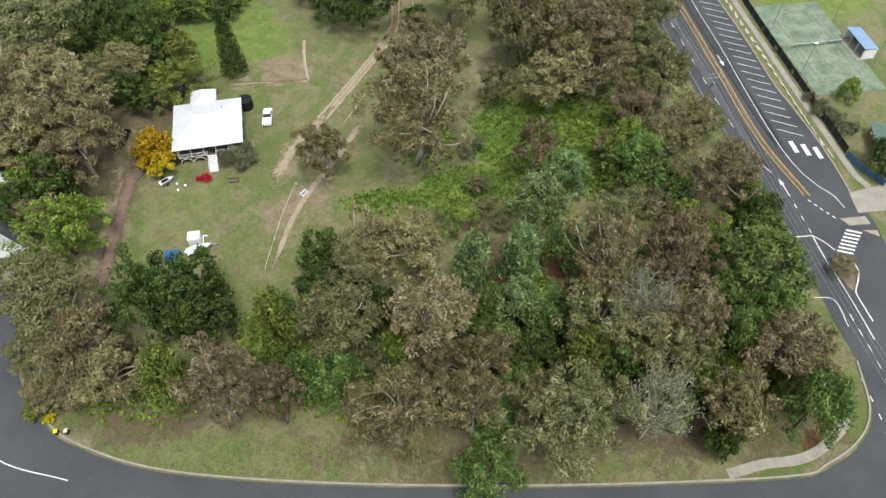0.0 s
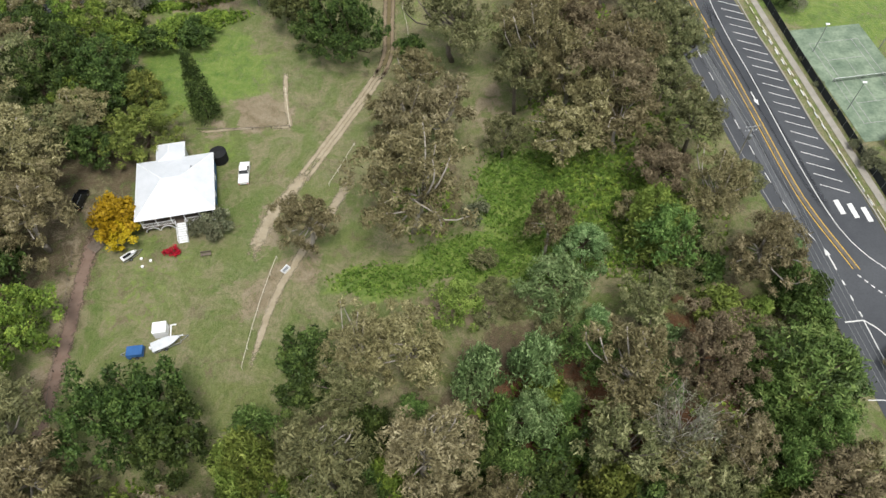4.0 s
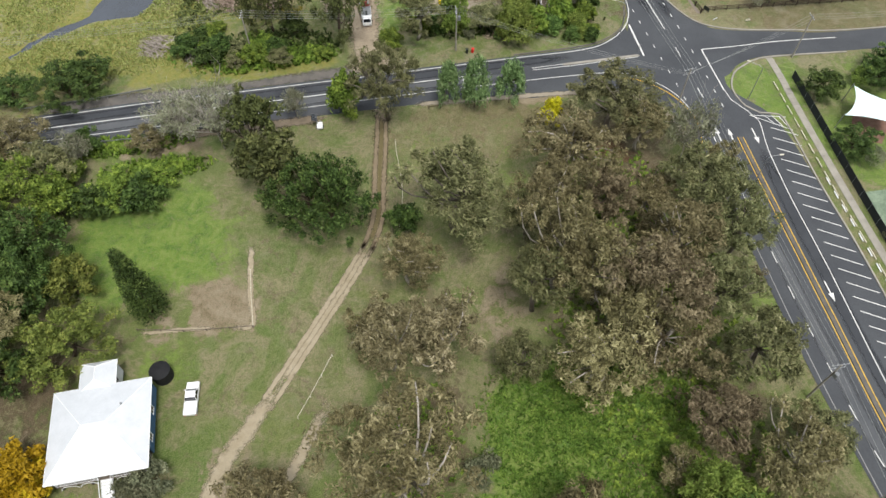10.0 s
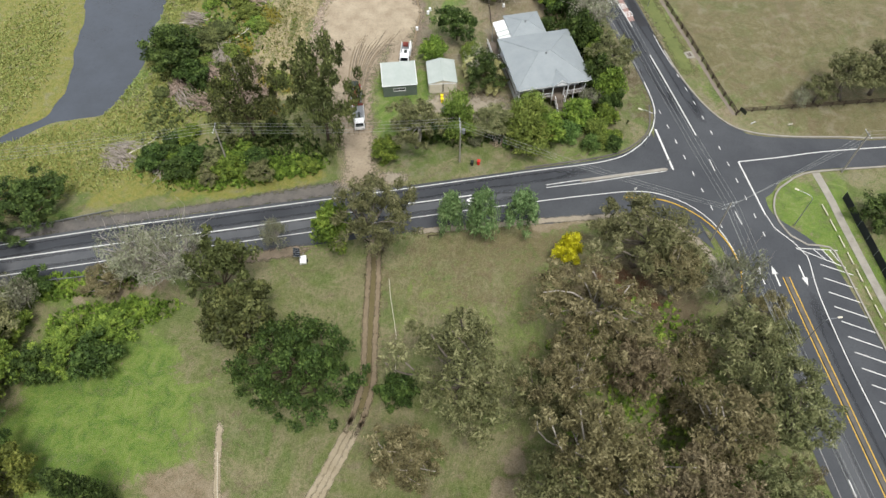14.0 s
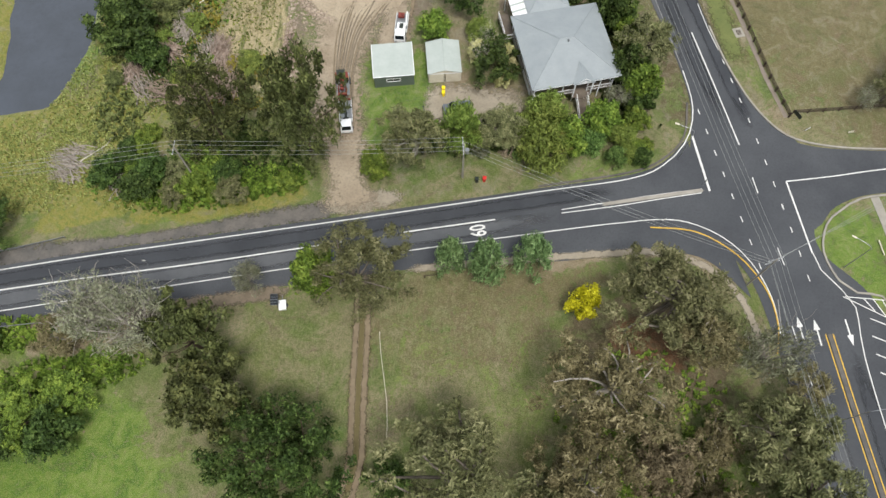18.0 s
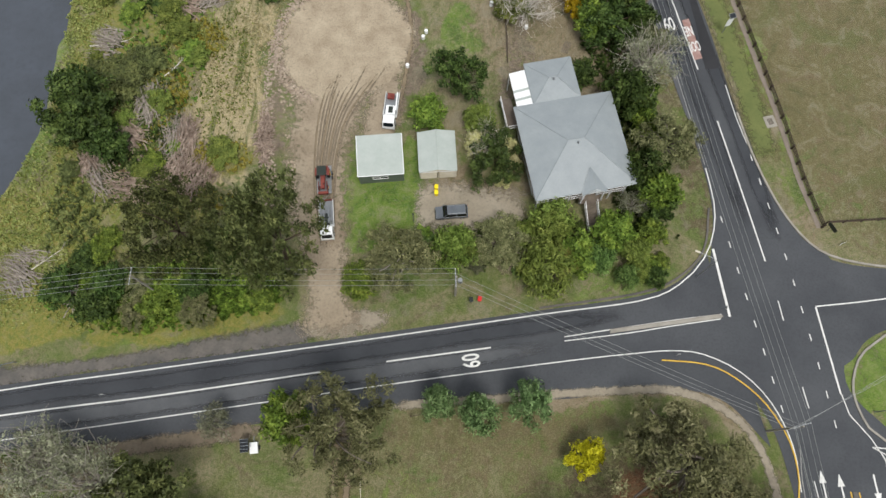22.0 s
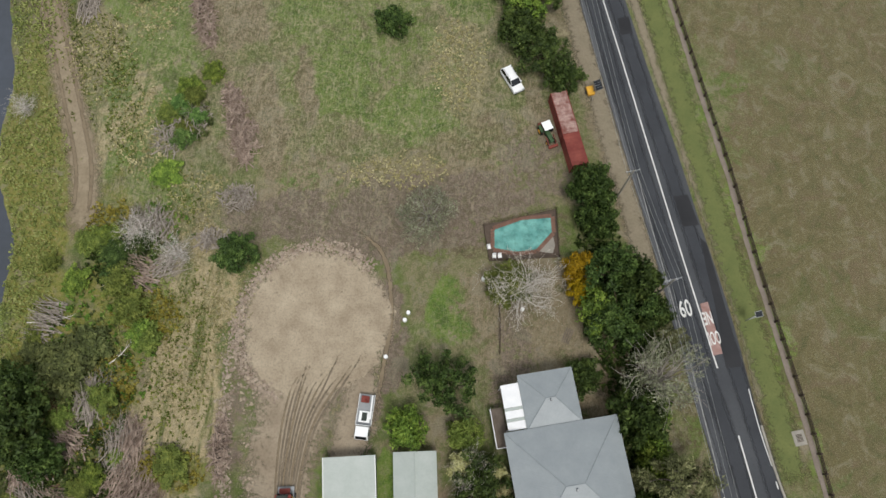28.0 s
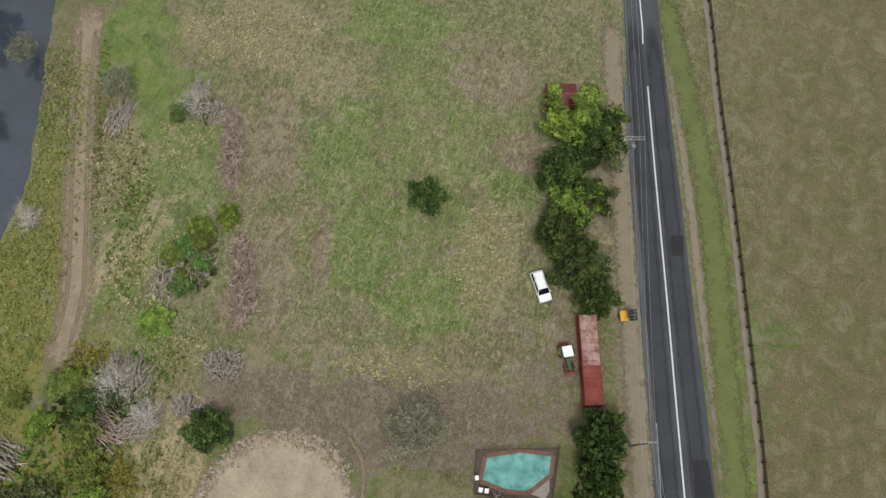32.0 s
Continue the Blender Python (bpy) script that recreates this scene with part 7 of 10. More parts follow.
for a, b in (((-6.1, -6.0), (-0.6, -6.0)), ((1.1, -6.0), (6.1, -6.0)), ((-6.1, -6.0), (-6.1, -3.8)), ((6.1, -6.0), (6.1, -3.8))):
    railing(h1, a, b, 1.5, M_WHITE)
for x in (-4.8, -2.3, 2.5, 4.9):
    bm = bmesh.new()
    arch_strip(bm, x, -6.12, 0.35, 1.15, 1.0, 0.12, 0.05)
    part("valance", bm, M_WHITE, h1, "white arched valance below the verandah")
stairs(h1, 0.3, -9.4, -6.1, 1.5, 1.5, 9, M_WHITE, M_WHITE)
bm = bmesh.new()
bmesh.ops.create_cone(bm, cap_ends=True, segments=12, radius1=0.22, radius2=0.16, depth=0.4)
bmesh.ops.translate(bm, vec=(3.2, 2.6, 5.75), verts=bm.verts[:])
part("roof_vent", bm, M_METAL, h1)
# rear kitchen wing
hip_roof(h1, -0.9, 8.2, 5.0, 4.6, 4.2, 1.3, 2.0, M_ROOF_WHITE, M_ROOF_WHITE_Y, M_WHITE, False)
wall_run(h1, (1.3, 6.07), (1.3, 10.2), 0.9, 4.2, 0.14, [(1.2, 2.2, 2.2, 3.4)], M_WALL, M_WHITE)
wall_run(h1, (1.23, 10.2), (-3.1, 10.2), 0.9, 4.2, 0.14, [(1.2, 2.4, 2.2, 3.4)], M_WALL, M_WHITE)
wall_run(h1, (-3.1, 10.13), (-3.1, 6.07), 0.9, 4.2, 0.14, [], M_WALL, M_WHITE)
posts(h1, [(-2.9, 10), (1.1, 10)], 0.0, 0.9, 0.22, M_DARK_TIMBER, "stump")

# --- water tank
tk = thing("water_tank", "black round corrugated water tank behind the house", "water tank", pose(-42.3, 119.6, 0))
bm = bmesh.new()
for i in range(11):
    bmesh.ops.create_cone(bm, cap_ends=False, segments=28, radius1=1.5 + 0.03 * (i % 2), radius2=1.5 + 0.03 * ((i + 1) % 2), depth=0.2, matrix=Matrix.Translation((0, 0, 0.1 + 0.2 * i)))
bmesh.ops.remove_doubles(bm, verts=bm.verts[:], dist=0.002)
part("body", bm, M_BLACK, tk, "ribbed black tank wall")
bm = bmesh.new()
bmesh.ops.create_cone(bm, cap_ends=True, segments=28, radius1=1.56, radius2=0.25, depth=0.28, matrix=Matrix.Translation((0, 0, 2.34)))
part("lid", bm, M_BLACK, tk)
bm = bmesh.new()
rod(bm, (-1.1, -1.2, 2.2), (-1.9, -2.6, 3.6), 0.05)
part("pipe", bm, M_WHITE, tk, "white inlet pipe")

# --- blue-grey roofed house with portico
M_ROOF_GREY_X = corrugated("blue-grey roof sheet across", "969ea2", "a0a8ab", 0.19, 0, 0.45, 0.35)
h2 = thing("verandah_house", "large raised house with blue-grey iron hip roof", "house", pose(16.2, 215.72, 0, 0, 0, 14.2))
hip_roof(h2, 0.2, 0.6, 14.7, 15.0, 5.6, 1.9, 2.4, M_ROOF_GREY_X, M_ROOF_GREY, M_ROOF_GREY)
hip_roof(h2, -0.5, 11.55, 7.2, 7.0, 5.4, 1.0, 1.2, M_ROOF_GREY_X, M_ROOF_GREY, M_ROOF_GREY)
plate("house_floor", [(-6.6, -6.4, 2.2), (6.6, -6.4, 2.2), (6.6, 7.5, 2.2), (-6.6, 7.5, 2.2)], 0.2, M_TIMBER, h2)
wall_run(h2, (-6.4, -4.2), (6.4, -4.2), 2.2, 5.6, 0.15, [(1.4, 2.6, 2.9, 4.8), (4.0, 5.2, 2.9, 4.8), (7.6, 8.8, 2.22, 4.7), (10.2, 11.4, 2.9, 4.8)], M_WALL, M_WHITE)
wall_run(h2, (6.4, -4.12), (6.4, 7.4), 0.2, 5.6, 0.15, [(1.4, 2.6, 2.9, 4.8), (6, 7.2, 2.9, 4.8)], M_WALL, M_WHITE)
wall_run(h2, (6.32, 7.4), (-6.32, 7.4), 0.2, 5.6, 0.15, [(1.4, 2.6, 2.9, 4.6)], M_WALL, M_WHITE)
wall_run(h2, (-6.4, 7.4), (-6.4, -4.12), 0.2, 5.6, 0.15, [(1.4, 2.6, 2.9, 4.8), (6, 7.2, 2.9, 4.8)], M_WALL, M_WHITE)
wall_run(h2, (-6.4, -4.35), (6.4, -4.35), 0.1, 2.0, 0.12, [(1.5, 3.2, 0.9, 1.6)], M_CREAM, M_WHITE)
posts(h2, [(x, -6.4) for x in (-6.6, -4.2, -1.8, 0.2, 2.4, 4.5, 6.6)], 0.0, 5.5, 0.16, M_WHITE)
for a, b in (((-6.6, -6.4), (0.2, -6.4)), ((2.4, -6.4), (6.6, -6.4)), ((-6.6, -6.4), (-6.6, -4.3)), ((6.6, -6.4), (6.6, -4.3))):
    railing(h2, a, b, 2.2, M_WHITE)
bar("fascia", (-7.0, -6.95, 5.42), (7.0, -6.95, 5.42), 0.05, 0.2, M_WHITE, h2)
for x in (-5.4, -3.0, 3.45, 5.55):
    bm = bmesh.new()
    arch_strip(bm, x, -6.42, 4.55, 1.0, 0.75, 0.1, 0.05)
    part("valance", bm, M_WHITE, h2, "white arched fretwork under the eaves")
# gabled portico and its stair
plate("portico_roof_plane", [(-0.5, -7.4, 5.6), (1.3, -7.4, 6.6), (1.3, -3.6, 6.6), (-0.5, -6.8, 5.68)], 0.06, M_ROOF_GREY, h2)
plate("portico_roof_plane", [(3.1, -7.4, 5.6), (3.1, -6.8, 5.68), (1.3, -3.6, 6.6), (1.3, -7.4, 6.6)], 0.06, M_ROOF_GREY, h2)
bm = bmesh.new()
poly(bm, [(-0.35, -7.3, 5.55), (2.95, -7.3, 5.55), (1.3, -7.3, 6.85)])
poly(bm, [(-0.35, -7.24, 5.55), (1.3, -7.24, 6.85), (2.95, -7.24, 5.55)])
part("gable", bm, M_WHITE, h2, "white timber gable panel")
posts(h2, [(-0.2, -7.2), (2.8, -7.2)], 2.2, 5.55, 0.18, M_WHITE)
plate("landing", [(-0.3, -7.4, 2.2), (2.9, -7.4, 2.2), (2.9, -6.42, 2.2), (-0.3, -6.42, 2.2)], 0.12, M_TIMBER, h2)
stairs(h2, 1.3, -11.2, -7.4, 2.2, 1.7, 13, M_TIMBER, M_WHITE)
# rear wing walls, side porch with clear sheeting, deck
wall_run(h2, (2.7, 7.5), (2.7, 14.6), 0.2, 5.4, 0.15, [(1.5, 2.7, 2.9, 4.6)], M_WALL, M_WHITE)
wall_run(h2, (2.62, 14.6), (-3.9, 14.6), 0.2, 5.4, 0.15, [(1.5, 2.7, 2.9, 4.6), (4.2, 5.4, 2.9, 4.6)], M_WALL, M_WHITE)
wall_run(h2, (-3.9, 14.52), (-3.9, 7.5), 0.2, 5.4, 0.15, [(2, 3, 2.22, 4.4)], M_WALL, M_WHITE)
for i, ma in enumerate((M_WHITE, M_ROOF_PALE, M_WHITE, M_ROOF_PALE, M_WHITE)):
    y0, y1 = 8.3 + (0, 1.1, 1.5, 2.5, 2.9)[i], 8.3 + (1.1, 1.5, 2.5, 2.9, 5.9)[i]
    plate("porch_sheet", [(-6.5, y0, 4.75), (-4.15, y0, 5.2), (-4.15, y1 - 0.02, 5.2), (-6.5, y1 - 0.02, 4.75)], 0.04, ma, h2)
posts(h2, [(-6.4, 8.45), (-6.4, 14.05)], 0.0, 4.7, 0.12, M_WHITE)
plate("deck", [(-8.2, 6.4, 2.1), (-6.5, 6.4, 2.1), (-6.5, 11.6, 2.1), (-8.2, 11.6, 2.1)], 0.12, M_TIMBER, h2)
railing(h2, (-8.2, 6.4), (-8.2, 11.6), 2.1, M_WHITE, 0.95, 0.2)
railing(h2, (-8.2, 6.4), (-6.6, 6.4), 2.1, M_WHITE, 0.95, 0.2)
posts(h2, [(-8.1, 6.5), (-8.1, 11.5)], 0.0, 2.1, 0.12, M_TIMBER)
for x, y, z in ((0.3, 0.0, 7.6), (-0.5, 11.2, 6.5)):
    bm = bmesh.new()
    bmesh.ops.create_cone(bm, cap_ends=True, segments=10, radius1=0.16, radius2=0.12, depth=0.5, matrix=Matrix.Translation((x, y, z)))
    part("roof_vent", bm, M_METAL, h2)

# --- two sheds
def shed(name, label, x, y, rz, W, D, H, rise, roof, wall_m, gable_front):
    s = thing(name, label, "shed", pose(x, y, 0, 0, 0, rz))
    w2, d2 = W / 2 - 0.12, D / 2 - 0.12
    o = 0.1
    if gable_front:
        plate("roof_plane", [(-W / 2, -D / 2, H), (0, -D / 2, H + rise), (0, D / 2, H + rise), (-W / 2, D / 2, H)], 0.05, roof, s)
        plate("roof_plane", [(0.0, -D / 2, H + rise), (W / 2, -D / 2, H), (W / 2, D / 2, H), (0.0, D / 2, H + rise)], 0.05, roof, s)
        for yy in (-D / 2 + 0.1, D / 2 - 0.1):
            bm = bmesh.new()
            for k in (0, 0.04):
                poly(bm, [(-w2, yy + k, H - 0.1), (w2, yy + k, H - 0.1), (0, yy + k, H + rise - 0.07)])
            part("gable", bm, wall_m, s)
        bm = bmesh.new()
        rod(bm, (0, -D / 2, H + rise + 0.02), (0, D / 2, H + rise + 0.02), 0.06, 0.06, 6)
        part("ridge_cap", bm, roof, s)
    else:
        plate("roof_plane", [(-W / 2, -D / 2, H), (W / 2, -D / 2, H), (W / 2, D / 2, H + rise), (-W / 2, D / 2, H + rise)], 0.05, roof, s)
        for p, q in (((-W / 2, -D / 2, H), (W / 2, -D / 2, H)), ((-W / 2, -D / 2, H), (-W / 2, D / 2, H + rise)), ((W / 2, -D / 2, H), (W / 2, D / 2, H + rise))):
            bar("barge_flashing", (p[0], p[1], p[2] + 0.01), (q[0], q[1], q[2] + 0.01), 0.1, 0.08, M_WHITE, s)
    top = H - 0.06
    wall_run(s, (w2, -d2 + 0.05), (w2, d2 - 0.05), 0, top, 0.08, [], wall_m, M_WHITE)
    wall_run(s, (-w2, d2 - 0.05), (-w2, -d2 + 0.05), 0, top, 0.08, [], wall_m, M_WHITE)
    wall_run(s, (w2 + 0.04, d2), (-w2 - 0.04, d2), 0, top, 0.08, [], wall_m, M_WHITE)
    return s, w2, d2, top


s1, w2, d2, top = shed("garden_shed", "square shed with pale roof and grey-green walls", -12.05, 214.1, 8, 6.8, 6.5, 2.8, 0.35, M_ROOF_PALE, M_ROOF_GREEN, False)
wall_run(s1, (-w2 - 0.04, -d2), (w2 + 0.04, -d2), 0, top, 0.08, [(2.0, 4.4, 1.3, 2.1)], M_ROOF_GREEN, M_WHITE)
s2, w2, d2, top = shed("garage", "pale metal garage with two roller doors", -3.65, 215.4, 7, 5.7, 6.6, 2.5, 0.75, M_ROOF_PALE, M_CREAM, True)
for cx in (-1.4, 1.4):
    d = None
    for k in range(12):
        bm = bmesh.new()
        box(bm, (cx, -d2 - 0.02, 0.1 + 0.18 * k), (2.5, 0.05, 0.165), bevel=0.02)
        if k == 0:
            d = part("roller_door", bm, M_CREAM, s2)
        else:
            part("slat", bm, M_CREAM, d)
bar("door_post", (0, -d2, 0), (0, -d2, top), 0.25, 0.1, M_CREAM, s2)
bar("lintel", (-w2, -d2, top - 0.12), (w2, -d2, top - 0.12), 0.09, 0.24, M_WHITE, s2)

# --- neighbours to the west
def cottage(x, y, rz, W, D, H, roof, roof2, walls, label, name="cottage"):
    c = thing(name, label, "house", pose(x, y, 0, 0, 0, rz))
    hip_roof(c, 0, 0, W, D, H, 1.7, max(0.5, W - D), roof, roof2, M_WHITE)
    w2, d2 = W / 2 - 0.5, D / 2 - 0.5
    wall_run(c, (-w2, -d2), (w2, -d2), 0, H, 0.15, [(1, 2.2, 1.0, 2.3), (W / 2, W / 2 + 1.4, 1.0, 2.3)], walls, M_WHITE)
    wall_run(c, (w2, -d2 + 0.08), (w2, d2 - 0.08), 0, H, 0.15, [(1.2, 2.4, 1.0, 2.3)], walls, M_WHITE)
    wall_run(c, (w2, d2), (-w2, d2), 0, H, 0.15, [], walls, M_WHITE)
    wall_run(c, (-w2, d2 - 0.08), (-w2, -d2 + 0.08), 0, H, 0.15, [], walls, M_WHITE)
    return c


cottage(-83.5, 94.4, -12, 12.5, 6.4, 3.6, M_ROOF_WHITE, M_ROOF_WHITE_Y, M_BRICK, "low brick house with a pale iron roof")
c2 = cottage(-79.5, 77.2, -28, 11, 9, 3.4, M_ROOF_PALE, M_ROOF_PALE, M_CREAM, "small house with a pale grey iron roof")
plate("awning", [(4.2, -6.6, 2.7), (7.6, -6.6, 2.7), (7.6, -4.2, 2.9), (4.2, -4.2, 2.9)], 0.05, M_METAL, c2)
posts(c2, [(4.4, -6.4), (7.4, -6.4)], 0, 2.7, 0.1, M_WHITE)
cottage(-93, 107.5, 70, 15, 10, 4.2, M_ROOF_WHITE, M_ROOF_WHITE_Y, M_WALL, "pale house behind tall gum trees")

# --- school side: hut, open shelter, shade sail
hut = thing("brick_hut", "small brown brick hut with a green iron roof", "hut", pose(89.2, 110.2, 0, 0, 0, -12))
wall_run(hut, (-3, -3.4), (3, -3.4), 0, 2.7, 0.2, [(3.5, 4.6, 1.2, 2.1)], M_BRICK, M_WHITE)
wall_run(hut, (3, -3.3), (3, 3.3), 0, 2.7, 0.2, [], M_BRICK, M_WHITE)
wall_run(hut, (3, 3.4), (-3, 3.4), 0, 2.7, 0.2, [], M_BRICK, M_WHITE)
wall_run(hut, (-3, 3.3), (-3, -3.3), 0, 2.7, 0.2, [(1, 2, 1.2, 2.1)], M_BRICK, M_WHITE)
M_ROOF_HUT = corrugated("green roof sheet", "5d7a6a", "6a8676", 0.19, 1, 0.5, 0.3)
hip_roof(hut, 0, 0, 7, 7.8, 2.75, 1.4, 0.8, M_ROOF_HUT, M_ROOF_HUT, M_METAL)

sh = thing("court_shelter", "open tennis shelter with a pale blue iron roof", "shelter", pose(94.4, 142.6, 0, 0, 0, 100))
plate("roof", [(-4.2, -1.8, 2.5), (4.2, -1.8, 2.5), (4.2, 1.8, 2.9), (-4.2, 1.8, 2.9)], 0.06, M_BLUE_ROOF, sh)
posts(sh, [(-4, 1.6), (-1.4, 1.6), (1.4, 1.6), (4, 1.6)], 0, 2.85, 0.1, M_WHITE)
wall_run(sh, (4.0, -1.6), (-4.0, -1.6), 0, 2.4, 0.1, [], M_CREAM, M_WHITE)
wall_run(sh, (-4.05, -1.5), (-4.05, 1.4), 0, 2.4, 0.1, [], M_WHITE, M_WHITE)
wall_run(sh, (4.05, 1.4), (4.05, -1.5), 0, 2.4, 0.1, [], M_WHITE, M_WHITE)
plate("bench_seat", [(-3.6, -1.4, 0.45), (3.6, -1.4, 0.45), (3.6, -0.95, 0.45), (-3.6, -0.95, 0.45)], 0.05, M_TIMBER, sh)
posts(sh, [(-3, -1.2), (0, -1.2), (3, -1.2)], 0, 0.4, 0.08, M_TIMBER, "bench_leg")
plate("slab", [(-4.3, -1.9, 0.1), (4.3, -1.9, 0.1), (4.3, 2.4, 0.1), (-4.3, 2.4, 0.1)], 0.12, M_CONCRETE, sh)

sail = thing("shade_sail", "pale blue shade sail stretched over a play area", "shade sail", pose(79.6, 175.6, 0, 0, 0, -18))
bm = bmesh.new()
N = 12
co4 = [(-5.2, -3.4, 3.4), (4.6, -4.4, 4.4), (5.4, 3.6, 3.3), (-4.2, 4.2, 4.5)]
g = []
for i in range(N + 1):
    for j in range(N + 1):
        u, v = i / N, j / N
        x, y, z = [(co4[0][k] * (1 - u) + co4[1][k] * u) * (1 - v) + (co4[3][k] * (1 - u) + co4[2][k] * u) * v for k in range(3)]
        pull = 1 - 0.28 * (4 * u * (1 - u) * (1 - 4 * v * (1 - v)) * 0.8)
        pull2 = 1 - 0.28 * (4 * v * (1 - v) * (1 - 4 * u * (1 - u)) * 0.8)
        g.append(bm.verts.new((x * pull2, y * pull, z)))
for i in range(N):
    for j in range(N):
        bm.faces.new((g[i * (N + 1) + j], g[(i + 1) * (N + 1) + j], g[(i + 1) * (N + 1) + j + 1], g[i * (N + 1) + j + 1]))
part("sail_cloth", bm, M_SAIL, sail)
for p in co4:
    bm = bmesh.new()
    rod(bm, (p[0] * 1.08, p[1] * 1.08, 0), (p[0] * 1.03, p[1] * 1.03, p[2] + 0.3), 0.08)
    part("mast", bm, M_METAL, sail)
patch([(75.5, 171.5), (81, 170), (84.6, 176.5), (79, 181)], M_PAVER, "brown bark play area", 0.06, "play_area")

# --- tennis court
bm = bmesh.new()
slab(bm, [(73.9, 158.2), (90.2, 160.8), (96, 128), (80.2, 125.6)], 0.0, 0.06)
sheet("tennis_court", bm, M_COURT, "faded green tennis court with worn lines", "tennis court")
cm = pose(85.0, 143.2, 0, 0, 0, 10.2)
def court_line(bm, a, b):
    ribbon(bm, [cm @ Vector((*a, 0)), cm @ Vector((*b, 0))], 0.12, 0.066)


def court(bm):
    for x in (-5.5, -4.1, 4.1, 5.5):
        court_line(bm, (x, -11.9), (x, 11.9))
    for y in (-11.9, 11.9):
        court_line(bm, (-5.5, y), (5.5, y))
    for y in (-6.4, 6.4):
        court_line(bm, (-4.1, y), (4.1, y))
    court_line(bm, (0, -6.4), (0, 6.4))


marking("worn white tennis court lines", court, M_PAINT_OLD)
net = thing("tennis_net", "sagging tennis net across the faded court", "net", cm)
for s in (-6.2, 6.2):
    bar("post", (s, 0, 0), (s, 0, 1.07), 0.1, 0.1, M_METAL, net)
bm = bmesh.new()
for k in range(42):
    box(bm, (-6.1 + k * 0.298, 0, 0.52), (0.03, 0.02, 0.94))
for k in range(6):
    box(bm, (0, 0, 0.1 + 0.16 * k), (12.3, 0.02, 0.02))
part("mesh", bm, M_BLACK, net)
bar("top_band", (-6.15, 0, 1.02), (6.15, 0, 1.02), 0.05, 0.06, M_WHITE, net)
for lx, ly in ((77.6, 151.5), (79.6, 134.4), (91.9, 152.6), (95.4, 135.8)):
    lp = thing("court_lamp", "tall grey court light pole with a white lamp head", "light pole", pose(lx, ly, 0), "court lights")
    bm = bmesh.new()
    rod(bm, (0, 0, 0), (0, 0, 7), 0.09, 0.05)
    part("pole", bm, M_METAL, lp)
    bm = bmesh.new()
    box(bm, (0, 0, 7.1), (0.8, 0.45, 0.2), bevel=0.06)
    part("lamp_head", bm, M_WHITE, lp)

# --- swimming pool
P_OUT = [(2.8, 251.6), (13.4, 255.1), (14.2, 247.7), (4.0, 246.2)]
P_IN = [(4.3, 251.2), (8.3, 253.1), (12.8, 253.9), (13.1, 251.4), (10.8, 248.4), (7.8, 247.8), (4.5, 248.1)]
pool = thing("swimming_pool", "in-ground pool of cloudy green-blue water with brick edge", "pool", pose(0, 0, 0))
bm = bmesh.new()
slab(bm, P_OUT, 0.02, 0.1)
part("deck", bm, M_SOIL, pool, "dark brown earth and paving round the pool")
bm = bmesh.new()
pc, first = Vector((8.8, 250.7)), None
ring = [Vector((p[0], p[1], 0)) for p in P_IN]
for i in range(len(ring)):
    a, b = ring[i], ring[(i + 1) % len(ring)]
    n = int((b - a).length / 0.4)
    for k in range(n):
        q = a + (b - a) * (k + 0.5) / n
        m = pose(q.x, q.y, 0.13, 0, 0, math.degrees(math.atan2(b.y - a.y, b.x - a.x)))
        if first is None:
            box(bm, (0, 0.12, 0), (0.38, 0.6, 0.07), bevel=0.012)
            first = part("coping_brick", bm, M_PAVER, pool)
            first.matrix_basis = m
        else:
            again(first, m, pool)
bm = bmesh.new()
slab(bm, [(pc.x + (p[0] - pc.x) * 0.985, pc.y + (p[1] - pc.y) * 0.985) for p in P_IN], 0.04, 0.115)
M_POOLWATER = mat("cloudy pool water", "5a9f98", "8accc2", 0.08, 0.5, 0.9, 0.02, speck=0.75, spec=0.5)
part("water", bm, M_POOLWATER, pool, "cloudy green-blue water with algae")
bm = bmesh.new()
slab(bm, [(11.2, 248.3), (13.1, 250.9), (13.5, 249.4), (13.2, 248.2)], 0.1, 0.125)
part("cover_corner", bm, M_CONCRETE, pool)
fbar = None
pf = thing("pool_fence", "dark metal fence round the swimming pool", "fence", pose(0, 0, 0))
for a, b in zip(P_OUT, P_OUT[1:] + P_OUT[:1]):
    d = Vector((b[0] - a[0], b[1] - a[1], 0))
    n = max(2, int(d.length / 2.2))
    for k in range(n):
        q = Vector((*a, 0)) + d * k / n
        bar("post", (q.x, q.y, 0.05), (q.x, q.y, 1.25), 0.06, 0.06, M_DARK_TIMBER, pf)
    for z in (0.25, 1.15):
        bar("rail", (*a, z), (*b, z), 0.04, 0.04, M_DARK_TIMBER, pf)
    m = int(d.length / 0.3)
    for k in range(m):
        q = Vector((*a, 0)) + d * (k + 0.5) / m
        if fbar is None:
            bm = bmesh.new()
            box(bm, (0, 0, 0), (0.025, 0.025, 0.95))
            fbar = part("bar", bm, M_DARK_TIMBER, pf)
            fbar.matrix_basis = pose(q.x, q.y, 0.68)
        else:
            again(fbar, pose(q.x, q.y, 0.68))
